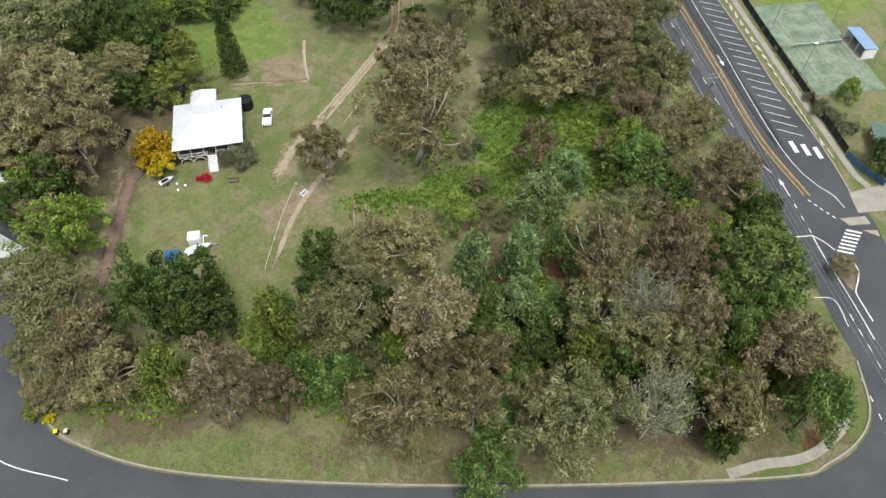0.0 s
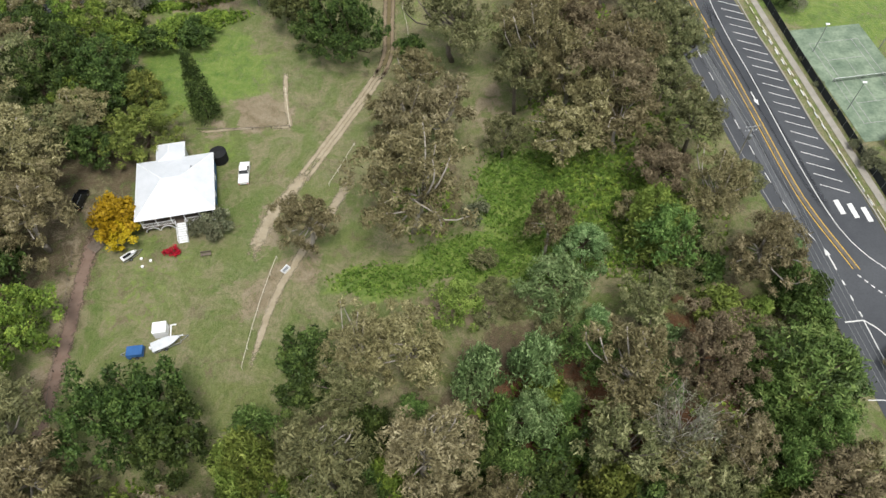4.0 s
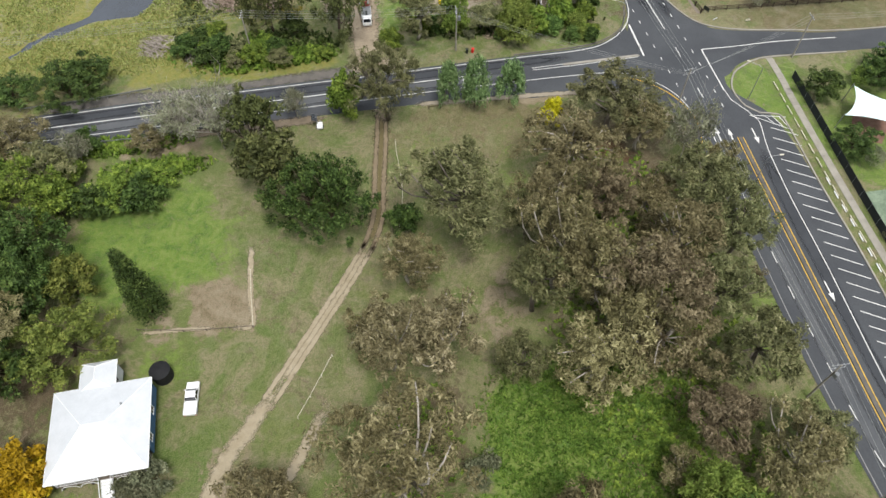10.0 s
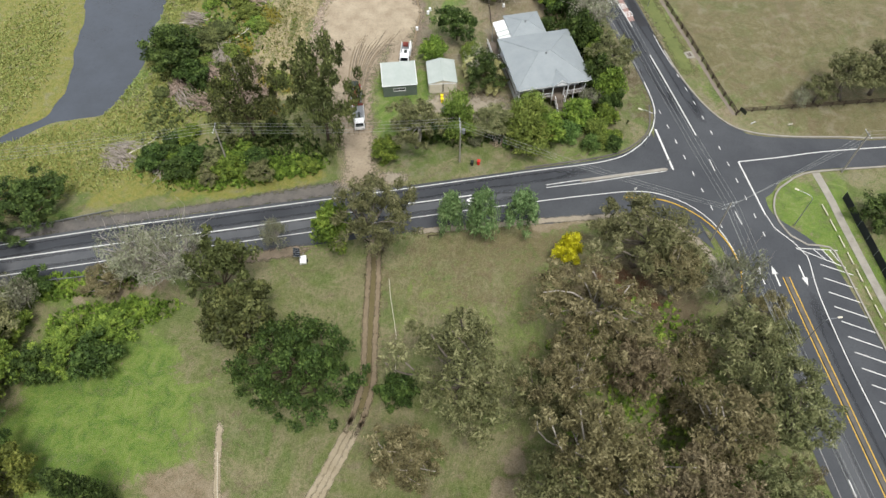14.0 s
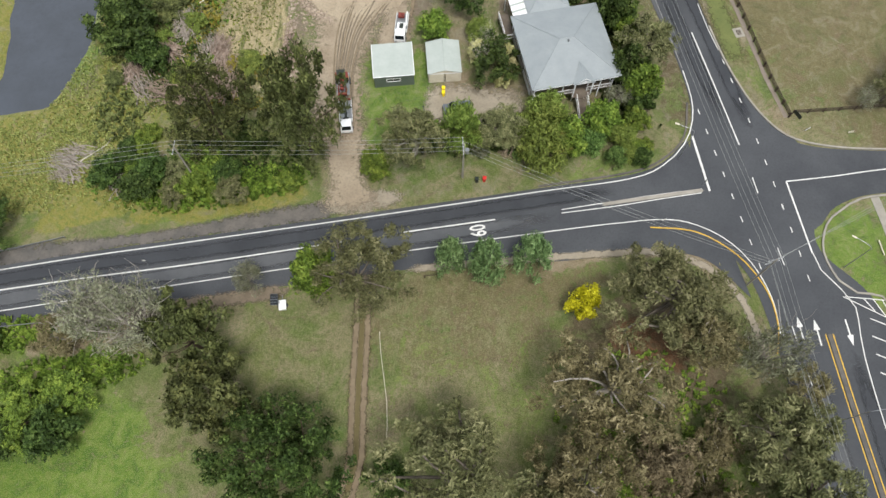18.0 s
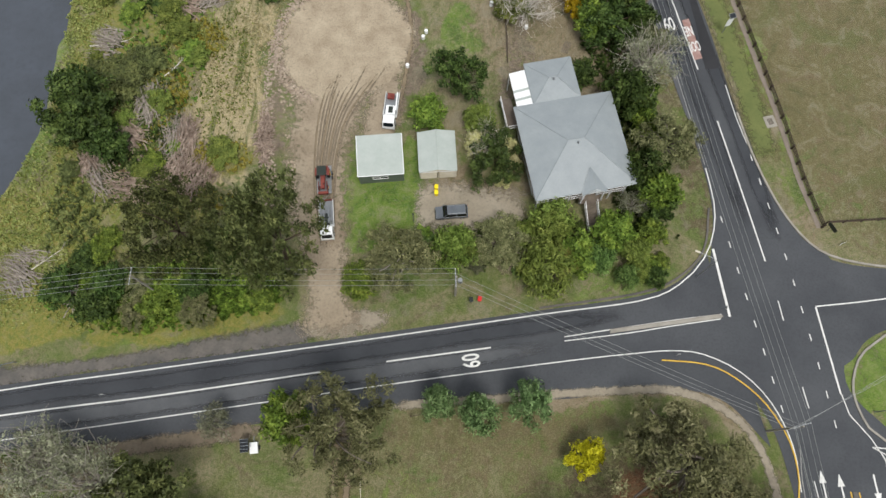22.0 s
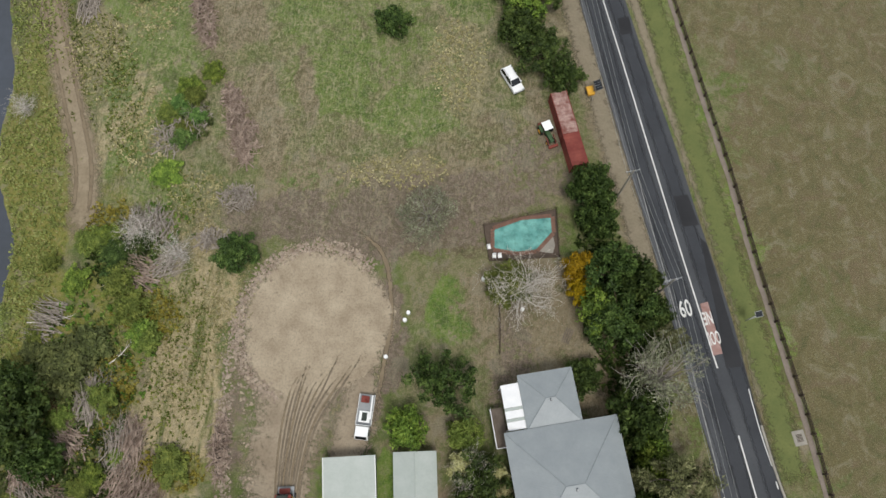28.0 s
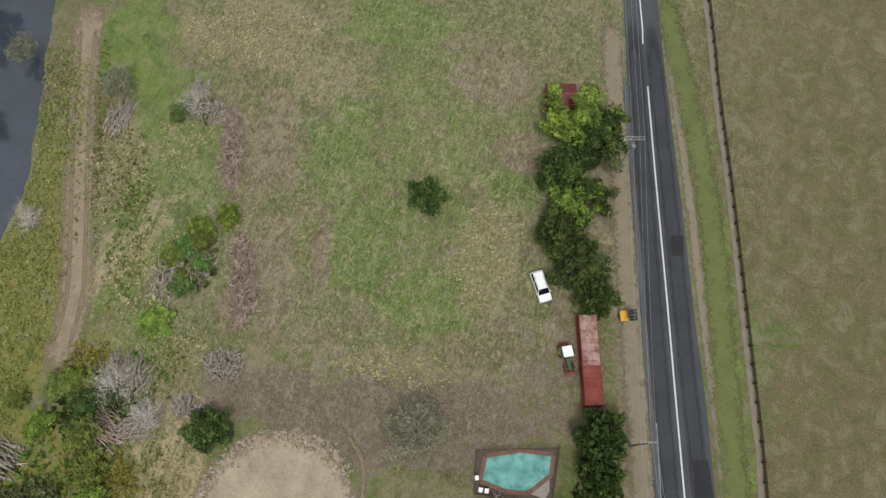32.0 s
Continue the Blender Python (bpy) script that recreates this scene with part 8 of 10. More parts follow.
# --- small dull-red shed
rs = thing("tin_shed", "little shed with a dull red iron roof", "shed", pose(1.0, 306.2, 0, 0, 0, 16))
plate("roof_plane", [(-2.4, -2.0, 2.1), (2.4, -2.0, 2.1), (2.4, 0, 2.9), (-2.4, 0, 2.9)], 0.05, M_ROOF_RED, rs)
plate("roof_plane", [(-2.4, 0.0, 2.9), (2.4, 0.0, 2.9), (2.4, 2.0, 2.1), (-2.4, 2.0, 2.1)], 0.05, M_ROOF_RED, rs)
for a, b in (((-2.2, -1.8), (2.2, -1.8)), ((2.2, -1.75), (2.2, 1.75)), ((2.2, 1.8), (-2.2, 1.8)), ((-2.2, 1.75), (-2.2, -1.75))):
    wall_run(rs, a, b, 0, 2.1, 0.08, [], M_RUST, M_WHITE)

# ---------------------------------------------------------------- vehicles
def wheel(parent, x, y, r, w, rim=None):
    bm = bmesh.new()
    bmesh.ops.create_cone(bm, cap_ends=True, segments=18, radius1=r, radius2=r, depth=w, matrix=pose(x, y, r, 90, 0, 0))
    es = [e for e in bm.edges if len(e.link_faces) == 2 and any(len(f.verts) > 4 for f in e.link_faces)]
    bmesh.ops.bevel(bm, geom=es, offset=r * 0.16, segments=2, affect="EDGES")
    t = part("wheel", bm, M_BLACK, parent)
    bm = bmesh.new()
    s = 1 if y > 0 else -1
    bmesh.ops.create_cone(bm, cap_ends=True, segments=14, radius1=r * 0.6, radius2=r * 0.5, depth=0.05, matrix=pose(x, y + s * w / 2, r, -90 * s, 0, 0))
    part("rim", bm, rim or M_METAL, t)
    return t


def prism(bm, prof, w0, w1, zmid):
    """A side profile (x, z) drawn across a width that narrows above zmid."""
    L, R = [], []
    for x, z in prof:
        k = w0 if z <= zmid else w1
        L.append(bm.verts.new((x, k / 2, z)))
        R.append(bm.verts.new((x, -k / 2, z)))
    n = len(prof)
    bm.faces.new(L)
    bm.faces.new(R[::-1])
    for i in range(n):
        bm.faces.new((L[i], R[i], R[(i + 1) % n], L[(i + 1) % n]))
    bmesh.ops.recalc_face_normals(bm, faces=bm.faces[:])


def softened(bm, off):
    bmesh.ops.bevel(bm, geom=bm.edges[:], offset=off, segments=2, affect="EDGES", profile=0.6)


def car(name, label, x, y, rz, paint, L=4.7, W=1.85, H=1.7, tray=0.0, cab=(0.0, 0.0)):
    """A car or utility; its front points along its own x. tray: length of an open tray at the back."""
    c = thing(name, label, "car" if not tray else "utility", pose(x, y, 0, 0, 0, rz))
    f, b = L / 2, -L / 2
    belt = H * 0.56
    bm = bmesh.new()
    back = b + tray if tray else b
    prism(bm, [(b, 0.35), (f - 0.05, 0.3), (f, 0.55), (f - 0.08, belt * 0.86), (f - L * 0.24, belt), (back, belt), (b, belt * 0.98 if not tray else belt * 0.62)] if not tray else
          [(b, 0.4), (f - 0.05, 0.3), (f, 0.55), (f - 0.08, belt * 0.86), (f - L * 0.24, belt), (back, belt), (back, belt * 0.66), (b, belt * 0.66)], W, W * 0.97, belt * 0.8)
    softened(bm, 0.05)
    part("body", bm, paint, c)
    g0, g1 = f - L * 0.23, (back if tray else b + 0.12)
    bm = bmesh.new()
    prism(bm, [(g0, belt), (g0 - 0.62, H - 0.07), (g1 + (0.12 if tray else 0.28), H - 0.07), (g1, belt)], W * 0.94, W * 0.78, belt + 0.02)
    part("glazing", bm, M_GLASS, c, "dark window glass")
    bm = bmesh.new()
    box(bm, ((g0 - 0.66 + g1 + 0.26) / 2, 0, H - 0.035), (g0 - 0.66 - g1 - 0.22, W * 0.78, 0.075), bevel=0.03)
    part("roof", bm, paint, c)
    for s in (-1, 1):
        for xa, xb in ((g0, g0 - 0.62), (g1, g1 + 0.2), ((g0 + g1) / 2 - 0.2, (g0 + g1) / 2 - 0.25)):
            bar("pillar", (xa, s * W * 0.475, belt), (xb, s * W * 0.392, H - 0.06), 0.07, 0.05, paint, c)
        bm = bmesh.new()
        box(bm, (g0 - 0.2, s * (W / 2 + 0.08), belt + 0.12), (0.1, 0.2, 0.14), bevel=0.03)
        part("mirror", bm, paint, c)
        bm = bmesh.new()
        box(bm, (f - 0.06, s * W * 0.36, belt * 0.74), (0.12, 0.34, 0.16), bevel=0.03)
        part("headlight", bm, M_METAL, c, "clear headlight")
        bm = bmesh.new()
        box(bm, (b + 0.02, s * W * 0.42, belt * (0.85 if not tray else 0.55)), (0.08, 0.18, 0.22), bevel=0.02)
        part("tail_light", bm, M_RED_PLASTIC, c, "red tail light")
        for xw in (f - L * 0.19, b + L * 0.19):
            wheel(c, xw, s * (W / 2 - 0.12), 0.34, 0.22)
    bm = bmesh.new()
    box(bm, (f - 0.02, 0, 0.45), (0.16, W * 0.92, 0.2), bevel=0.05)
    part("bumper", bm, M_DARK_PLASTIC if paint is not M_CAR_BLACK else paint, c)
    if tray:
        z = belt * 0.72
        bm = bmesh.new()
        box(bm, (b + tray / 2 - 0.05, 0, z), (tray - 0.1, W * 1.0, 0.08), bevel=0.02)
        part("tray_floor", bm, paint if paint is M_CAR_WHITE else M_METAL, c)
        for s in (-1, 1):
            bm = bmesh.new()
            box(bm, (b + tray / 2 - 0.05, s * W * 0.49, z + 0.18), (tray - 0.1, 0.06, 0.32), bevel=0.015)
            part("tray_side", bm, paint, c)
        bm = bmesh.new()
        box(bm, (b + 0.02, 0, z + 0.18), (0.06, W * 0.96, 0.32), bevel=0.015)
        part("tailgate", bm, paint, c)
    else:
        for s in (-1, 1):
            bar("roof_rail", (g0 - 0.8, s * W * 0.33, H + 0.03), (g1 + 0.4, s * W * 0.33, H + 0.03), 0.05, 0.04, M_METAL, c)
    return c


car("utility", "white utility with an open tray on the lawn", -37.1, 116.0, 97, M_CAR_WHITE, 5.2, 1.85, 1.65, 2.1)
car("black_car", "black station wagon under tall gum trees", -65.6, 109.3, 88, M_CAR_BLACK, 4.7, 1.85, 1.65)
car("silver_wagon", "silver-grey station wagon on a gravel yard", -0.9, 206.6, 188, M_CAR_SILVER, 4.8, 1.9, 1.75)
car("white_wagon", "white four-wheel-drive wagon on worn grass", 5.6, 276.0, -57, M_CAR_WHITE, 4.6, 1.85, 1.8)


def truck(name, label, x, y, rz, cargo):
    """A small cab-over truck with a drop-side tray; its front points along its own x."""
    t = thing(name, label, "truck", pose(x, y, 0, 0, 0, rz))
    bm = bmesh.new()
    prism(bm, [(1.3, 0.45), (3.0, 0.45), (3.05, 0.9), (2.95, 1.3), (2.6, 2.0), (1.4, 2.0), (1.3, 1.9)], 1.9, 1.75, 1.3)
    softened(bm, 0.06)
    part("cab", bm, M_CAR_WHITE, t)
    bm = bmesh.new()
    poly(bm, [(2.99, -0.78, 1.34), (2.99, 0.78, 1.34), (2.69, 0.72, 1.92), (2.69, -0.72, 1.92)])
    part("windscreen", bm, M_GLASS, t)
    for s in (-1, 1):
        bm = bmesh.new()
        box(bm, (2.05, s * 0.925, 1.6), (0.9, 0.03, 0.45), rx=s * 5)
        part("side_window", bm, M_GLASS, t)
        bm = bmesh.new()
        box(bm, (2.75, s * 1.1, 1.5), (0.08, 0.2, 0.28), bevel=0.02)
        part("mirror", bm, M_DARK_PLASTIC, t)
        bm = bmesh.new()
        box(bm, (3.04, s * 0.65, 0.8), (0.06, 0.36, 0.2), bevel=0.02)
        part("headlight", bm, M_METAL, t)
        for xw in (2.1, -1.7):
            wheel(t, xw, s * 0.85, 0.38, 0.26)
        bar("tray_side", (-3.0, s * 1.05, 1.12), (1.15, s * 1.05, 1.12), 0.06, 0.4, M_CAR_WHITE, t)
        bar("chassis_rail", (-2.9, s * 0.45, 0.65), (1.4, s * 0.45, 0.65), 0.1, 0.2, M_BLACK, t)
    plate("tray_floor", [(-3.0, -1.03, 0.9), (1.15, -1.03, 0.9), (1.15, 1.03, 0.9), (-3.0, 1.03, 0.9)], 0.1, M_METAL, t)
    bar("headboard", (1.16, -1.0, 1.35), (1.16, 1.0, 1.35), 0.07, 0.9, M_CAR_WHITE, t)
    if cargo == "crane":
        bar("crane_arm", (-2.9, 0.75, 1.5), (0.3, 0.85, 1.7), 0.22, 0.24, M_CAR_WHITE, t)
        bar("crane_post", (-1.4, 0.8, 0.95), (-1.4, 0.8, 1.6), 0.24, 0.24, M_CAR_WHITE, t)
        bm = bmesh.new()
        box(bm, (-2.3, -0.2, 1.2), (0.9, 1.1, 0.55), bevel=0.08)
        rod(bm, (-2.6, -0.5, 1.3), (-1.9, 0.2, 1.75), 0.08)
        part("winch", bm, M_RUST, t, "rusty red winch on the tray")
        bm = bmesh.new()
        box(bm, (0.0, 0, 1.1), (1.5, 1.5, 0.3), bevel=0.05)
        part("tool_box", bm, M_CAR_WHITE, t)
        bm = bmesh.new()
        box(bm, (0.0, 0, 1.27), (1.1, 0.7, 0.06), bevel=0.02)
        part("tool_lid", bm, M_DARK_PLASTIC, t)
    else:
        bm = bmesh.new()
        box(bm, (0.3, 0, 1.3), (1.1, 0.9, 0.7), bevel=0.1)
        box(bm, (-0.6, 0, 1.15), (0.6, 1.1, 0.4), bevel=0.08)
        part("load", bm, M_DARK_PLASTIC, t, "dark machine strapped on the tray")
        bar("ramp", (-2.6, 0.4, 1.2), (0.8, 0.4, 1.75), 0.25, 0.06, M_METAL, t)
        bar("ramp", (-2.6, -0.3, 1.2), (0.8, -0.3, 1.75), 0.25, 0.06, M_METAL, t)
        bar("tailboard", (-3.0, -1.0, 1.2), (-3.0, 1.0, 1.2), 0.06, 0.5, M_RUST, t)
    return t


truck("tray_truck", "white tray truck with crane arm and rusty winch", -11.3, 222.6, -92, "crane")
truck("loaded_truck", "white truck with a machine on its tray", -19.1, 204.1, -81, "load")


def tractor(name, label, x, y, rz, paint, top, z=0.0):
    t = thing(name, label, "tractor", pose(x, y, z, 0, 0, rz))
    bm = bmesh.new()
    box(bm, (0.95, 0, 1.0), (1.7, 0.62, 0.6), bevel=0.08)
    part("hood", bm, paint, t)
    bm = bmesh.new()
    box(bm, (-0.4, 0, 0.75), (1.4, 0.7, 0.5), bevel=0.06)
    part("chassis", bm, paint, t)
    bm = bmesh.new()
    box(bm, (-0.55, 0, 2.3), (1.5, 1.4, 0.1), bevel=0.04)
    part("canopy", bm, top, t)
    for sx in (-1.2, 0.1):
        for s in (-1, 1):
            bar("canopy_post", (sx, s * 0.6, 1.0), (sx, s * 0.6, 2.26), 0.06, 0.06, M_BLACK, t)
    bm = bmesh.new()
    box(bm, (-0.6, 0, 1.15), (0.5, 0.5, 0.12), bevel=0.04)
    box(bm, (-0.83, 0, 1.4), (0.1, 0.5, 0.45), bevel=0.04)
    part("seat", bm, M_BLACK, t)
    for s in (-1, 1):
        wheel(t, -0.75, s * 0.85, 0.72, 0.42, M_YELLOW_PAINT)
        wheel(t, 1.45, s * 0.62, 0.42, 0.26, M_YELLOW_PAINT)
        bm = bmesh.new()
        box(bm, (-0.75, s * 0.85, 1.5), (1.2, 0.44, 0.06), bevel=0.02)
        part("mudguard", bm, paint, t)
    bm = bmesh.new()
    rod(bm, (1.3, 0.2, 1.2), (1.3, 0.2, 2.0), 0.05)
    part("exhaust", bm, M_BLACK, t)
    bm = bmesh.new()
    box(bm, (2.25, 0, 0.45), (0.4, 1.5, 0.5), bevel=0.06)
    rod(bm, (1.9, -0.6, 0.6), (0.7, -0.6, 1.2), 0.07)
    rod(bm, (1.9, 0.6, 0.6), (0.7, 0.6, 1.2), 0.07)
    part("loader_bucket", bm, M_RUST, t, "rusty front loader bucket")
    bm = bmesh.new()
    box(bm, (-1.75, 0, 0.5), (0.7, 1.4, 0.25), bevel=0.05)
    rod(bm, (-1.5, 0, 0.6), (-1.1, 0, 1.0), 0.06)
    part("slasher", bm, M_RUST, t)
    return t


tractor("green_tractor", "old green tractor with white canopy beside a container", 11.5, 267.2, -63, M_GREEN_STEEL, M_CAR_WHITE)
# plant trailer with a red tractor on it
def trailer(name, label, x, y, rz, L, W, h=0.55, bed=True, drawbar=1.2, wheels=1):
    t = thing(name, label, "trailer", pose(x, y, 0, 0, 0, rz))
    for s in (-1, 1):
        bar("side_rail", (-L / 2, s * W / 2, h), (L / 2, s * W / 2, h), 0.07, 0.1, M_METAL, t)
        for k in range(wheels):
            wheel(t, -L * 0.08 - 0.75 * k, s * (W / 2 + 0.12), 0.3, 0.2)
        bar("drawbar", (L / 2, s * W * 0.35, h - 0.05), (L / 2 + drawbar, 0, h - 0.1), 0.06, 0.08, M_METAL, t)
    for k in range(5):
        xx = -L / 2 + L * k / 4
        bar("cross_member", (xx, -W / 2, h), (xx, W / 2, h), 0.06, 0.08, M_METAL, t)
    if bed:
        plate("bed", [(-L / 2, -W / 2, h + 0.08), (L / 2, -W / 2, h + 0.08), (L / 2, W / 2, h + 0.08), (-L / 2, W / 2, h + 0.08)], 0.04, M_METAL, t)
    bm = bmesh.new()
    rod(bm, (L / 2 + drawbar * 0.8, 0, 0.02), (L / 2 + drawbar * 0.8, 0, h), 0.04)
    bmesh.ops.create_uvsphere(bm, u_segments=8, v_segments=6, radius=0.09, matrix=Matrix.Translation((L / 2 + drawbar * 0.8, 0, 0.09)))
    part("jockey_wheel", bm, M_BLACK, t)
    return t


trailer("plant_trailer", "low steel plant trailer behind a truck", -20.3, 210.6, -83, 4.4, 2.1, 0.5, True, 1.0, 2)
tractor("red_tractor", "small dull-red tractor carried on a trailer", -20.35, 210.5, -83, M_RUST, M_DARK_PLASTIC, 0.58)

# boats and trailers on the lawn
def hull(bm, L, W, H, z):
    """An open, round-bowed hull."""
    n, k = 14, 5
    rows = []
    for i in range(n + 1):
        t = i / n
        x = -L / 2 + L * t
        w = W / 2 * (1 - max(0, (t - 0.45) / 0.55) ** 2.2)
        keel = z + H * 0.5 * max(0, (t - 0.6) / 0.4) ** 2
        rows.append([bm.verts.new((x, w * math.sin(math.pi / 2 * s), keel + (z + H - keel) * (1 - math.cos(math.pi / 2 * abs(s))))) for s in np.linspace(-1, 1, 2 * k + 1)])
    for a, b in zip(rows, rows[1:]):
        for j in range(2 * k):
            bm.faces.new((a[j], a[j + 1], b[j + 1], b[j]))
    bm.faces.new(rows[0])
    return rows


trailer("boat_trailer", "galvanised boat trailer on the lawn", -43.3, 81.0, 28, 4.2, 1.5, 0.45, False, 1.4)
bt = thing("dinghy", "grey aluminium dinghy under a pale cover", "boat", pose(-43.3, 81.0, 0, 0, 0, 28))
bm = bmesh.new()
hull(bm, 4.4, 1.75, 0.65, 0.5)
part("hull", bm, M_METAL, bt)
bm = bmesh.new()
rows = []
for i in range(15):
    t = i / 14
    w = max(0.05, 0.9 * (1 - max(0, (t - 0.45) / 0.55) ** 2.2))
    rows.append([bm.verts.new((-2.2 + 4.45 * t, w * q, 1.16 + 0.16 * math.sin(math.pi * min(t * 1.15, 1)) * (1 - q * q) + 0.02 * math.sin(9 * t + 5 * q) - (0.12 if abs(q) > 1 else 0))) for q in (-1.01, -0.98, -0.6, -0.25, 0, 0.25, 0.6, 0.98, 1.01)])
for a, b in zip(rows, rows[1:]):
    for k in range(8):
        bm.faces.new((a[k], b[k], b[k + 1], a[k + 1]))
part("cover", bm, mat("pale boat cover", "c3c6c9", "b4b8bb", 0.6, 1.0, 6.0, 0.2, coord="object"), bt)
bm = bmesh.new()
box(bm, (-2.35, 0, 1.1), (0.3, 0.35, 0.6), bevel=0.06)
part("outboard_motor", bm, M_CAR_WHITE, bt)
trailer("jet_ski_trailer", "small trailer under a white jet ski", -53.4, 97.4, 44, 2.6, 1.1, 0.4, False, 1.0)
js = thing("jet_ski", "white and black jet ski on its trailer", "jet ski", pose(-53.4, 97.4, 0, 0, 0, 44))
bm = bmesh.new()
hull(bm, 2.9, 1.1, 0.5, 0.45)
part("hull", bm, M_CAR_WHITE, js)
bm = bmesh.new()
box(bm, (-0.35, 0, 1.05), (1.5, 0.42, 0.3), bevel=0.1)
part("seat", bm, M_BLACK, js)
bm = bmesh.new()
box(bm, (0.75, 0, 1.05), (0.9, 0.6, 0.28), bevel=0.1, taper=0.6)
rod(bm, (0.4, -0.35, 1.3), (0.4, 0.35, 1.3), 0.03)
part("cowl", bm, M_CAR_WHITE, js)
bx = trailer("covered_trailer", "box trailer under a blue tarpaulin", -47.7, 79.4, 188, 2.5, 1.6, 0.5, True, 1.1)
bm = bmesh.new()
box(bm, (0, 0, 0.98), (2.6, 1.75, 0.8), bevel=0.07, taper=0.94)
part("tarpaulin", bm, M_BLUE, bx, "blue tarpaulin drawn tight")
bm = bmesh.new()
box(bm, (0.9, 0.86, 0.5), (0.5, 0.1, 0.7), bevel=0.03, ry=8)
part("tarpaulin_flap", bm, M_BLUE, bx)
wb = thing("white_cabinet", "big white box with a pale frame on the lawn", "box", pose(-44.6, 83.2, 0, 0, 0, 10))
bm = bmesh.new()
box(bm, (0, 0, 0.9), (2.1, 1.9, 1.8), bevel=0.06)
part("body", bm, M_CAR_WHITE, wb)
bm = bmesh.new()
box(bm, (0, 0, 1.83), (2.16, 1.96, 0.07), bevel=0.02)
part("lid", bm, M_CAR_WHITE, wb)
for p, q in (((1.3, -0.9, 0.1), (1.3, 1.1, 0.1)), ((1.1, 1.1, 0.1), (2.1, 1.1, 0.1)), ((1.1, -1.2, 0.08), (3.3, -1.0, 0.08))):
    bar("frame_board", p, q, 0.18, 0.12, M_CAR_WHITE, wb)

# containers
def container(x, y, rz, L, roof_m, label):
    c = thing("shipping_container", label, "container", pose(x, y, 0.0, 0, 0, rz), "containers by the road")
    W, H = 2.45, 2.6
    for s in (-1, 1):
        bm = bmesh.new()
        n = int(L / 0.28)
        vs = []
        for k in range(n + 1):
            xx = -L / 2 + L * k / n
            yy = s * (W / 2 - (0.045 if k % 4 in (1, 2) else 0.0))
            vs.append((bm.verts.new((xx, yy, 0.15)), bm.verts.new((xx, yy, H - 0.1))))
        for a, b in zip(vs, vs[1:]):
            bm.faces.new((a[0], b[0], b[1], a[1]))
        part("side_panel", bm, M_RUST, c)
        for z in (0.1, H - 0.06):
            bar("side_beam", (-L / 2, s * W / 2, z), (L / 2, s * W / 2, z), 0.1, 0.14, M_RUST, c)
        for e in (-1, 1):
            bar("corner_post", (e * L / 2, s * W / 2, 0.0), (e * L / 2, s * W / 2, H), 0.16, 0.16, M_RUST, c)
    for e in (-1, 1):
        bm = bmesh.new()
        for k in range(8):
            box(bm, (e * (L / 2 - 0.03), -W / 2 + 0.2 + k * 0.29, H / 2), (0.06, 0.24, H - 0.25), bevel=0.015)
        part("end_wall" if e < 0 else "door", bm, M_RUST, c)
    bm = bmesh.new()
    n = int(L / 0.15)
    vs = []
    for k in range(n + 1):
        xx, zz = -L / 2 + L * k / n, H - (0.035 if k % 4 in (1, 2) else 0.0)
        vs.append((bm.verts.new((xx, -W / 2 + 0.05, zz)), bm.verts.new((xx, W / 2 - 0.05, zz))))
    for p, q in zip(vs, vs[1:]):
        bm.faces.new((p[0], q[0], q[1], p[1]))
    part("roof", bm, roof_m, c, "flaking weathered roof")
    plate("floor", [(-L / 2, -W / 2, 0.15), (L / 2, -W / 2, 0.15), (L / 2, W / 2, 0.15), (-L / 2, W / 2, 0.15)], 0.1, M_RUST, c)


container(13.75, 270.0, -72.5, 7.0, M_RUST_PALE, "old red shipping container with flaking roof")
container(15.6, 264.1, -72.5, 5.2, M_RUST, "red shipping container set end to end")

# ---------------------------------------------------------------- road furniture
def solar_sign(x, y, rz, body, label):
    t = thing("solar_sign_trailer", label, "sign trailer", pose(x, y, 0, 0, 0, rz))
    bm = bmesh.new()
    box(bm, (0, 0, 0.55), (1.5, 1.1, 0.5), bevel=0.06)
    part("body", bm, body, t)
    for s in (-1, 1):
        wheel(t, 0, s * 0.65, 0.28, 0.18)
    bm = bmesh.new()
    rod(bm, (0.3, 0.4, 0.7), (0.3, 0.4, 2.5), 0.06)
    part("mast", bm, M_METAL, t)
    bm = bmesh.new()
    box(bm, (0.3, 0.8, 2.5), (1.7, 1.1, 0.06), rx=18, bevel=0.015)
    p = part("solar_panel", bm, M_GLASS, t)
    bm = bmesh.new()
    for k in range(5):
        box(bm, (0.3 - 0.84 + 0.42 * k, 0.8, 2.54), (0.03, 1.08, 0.02), rx=18)
    part("panel_rib", bm, M_METAL, p)
    bar("drawbar", (0.7, 0, 0.4), (1.6, 0, 0.35), 0.08, 0.08, M_METAL, t)
    return t


solar_sign(17.9, 275.2, -72, M_YELLOW_PAINT, "yellow sign trailer with a solar panel on the verge")
solar_sign(-25.2, 171.4, 100, M_CAR_WHITE, "white sign trailer with a solar panel by the road")


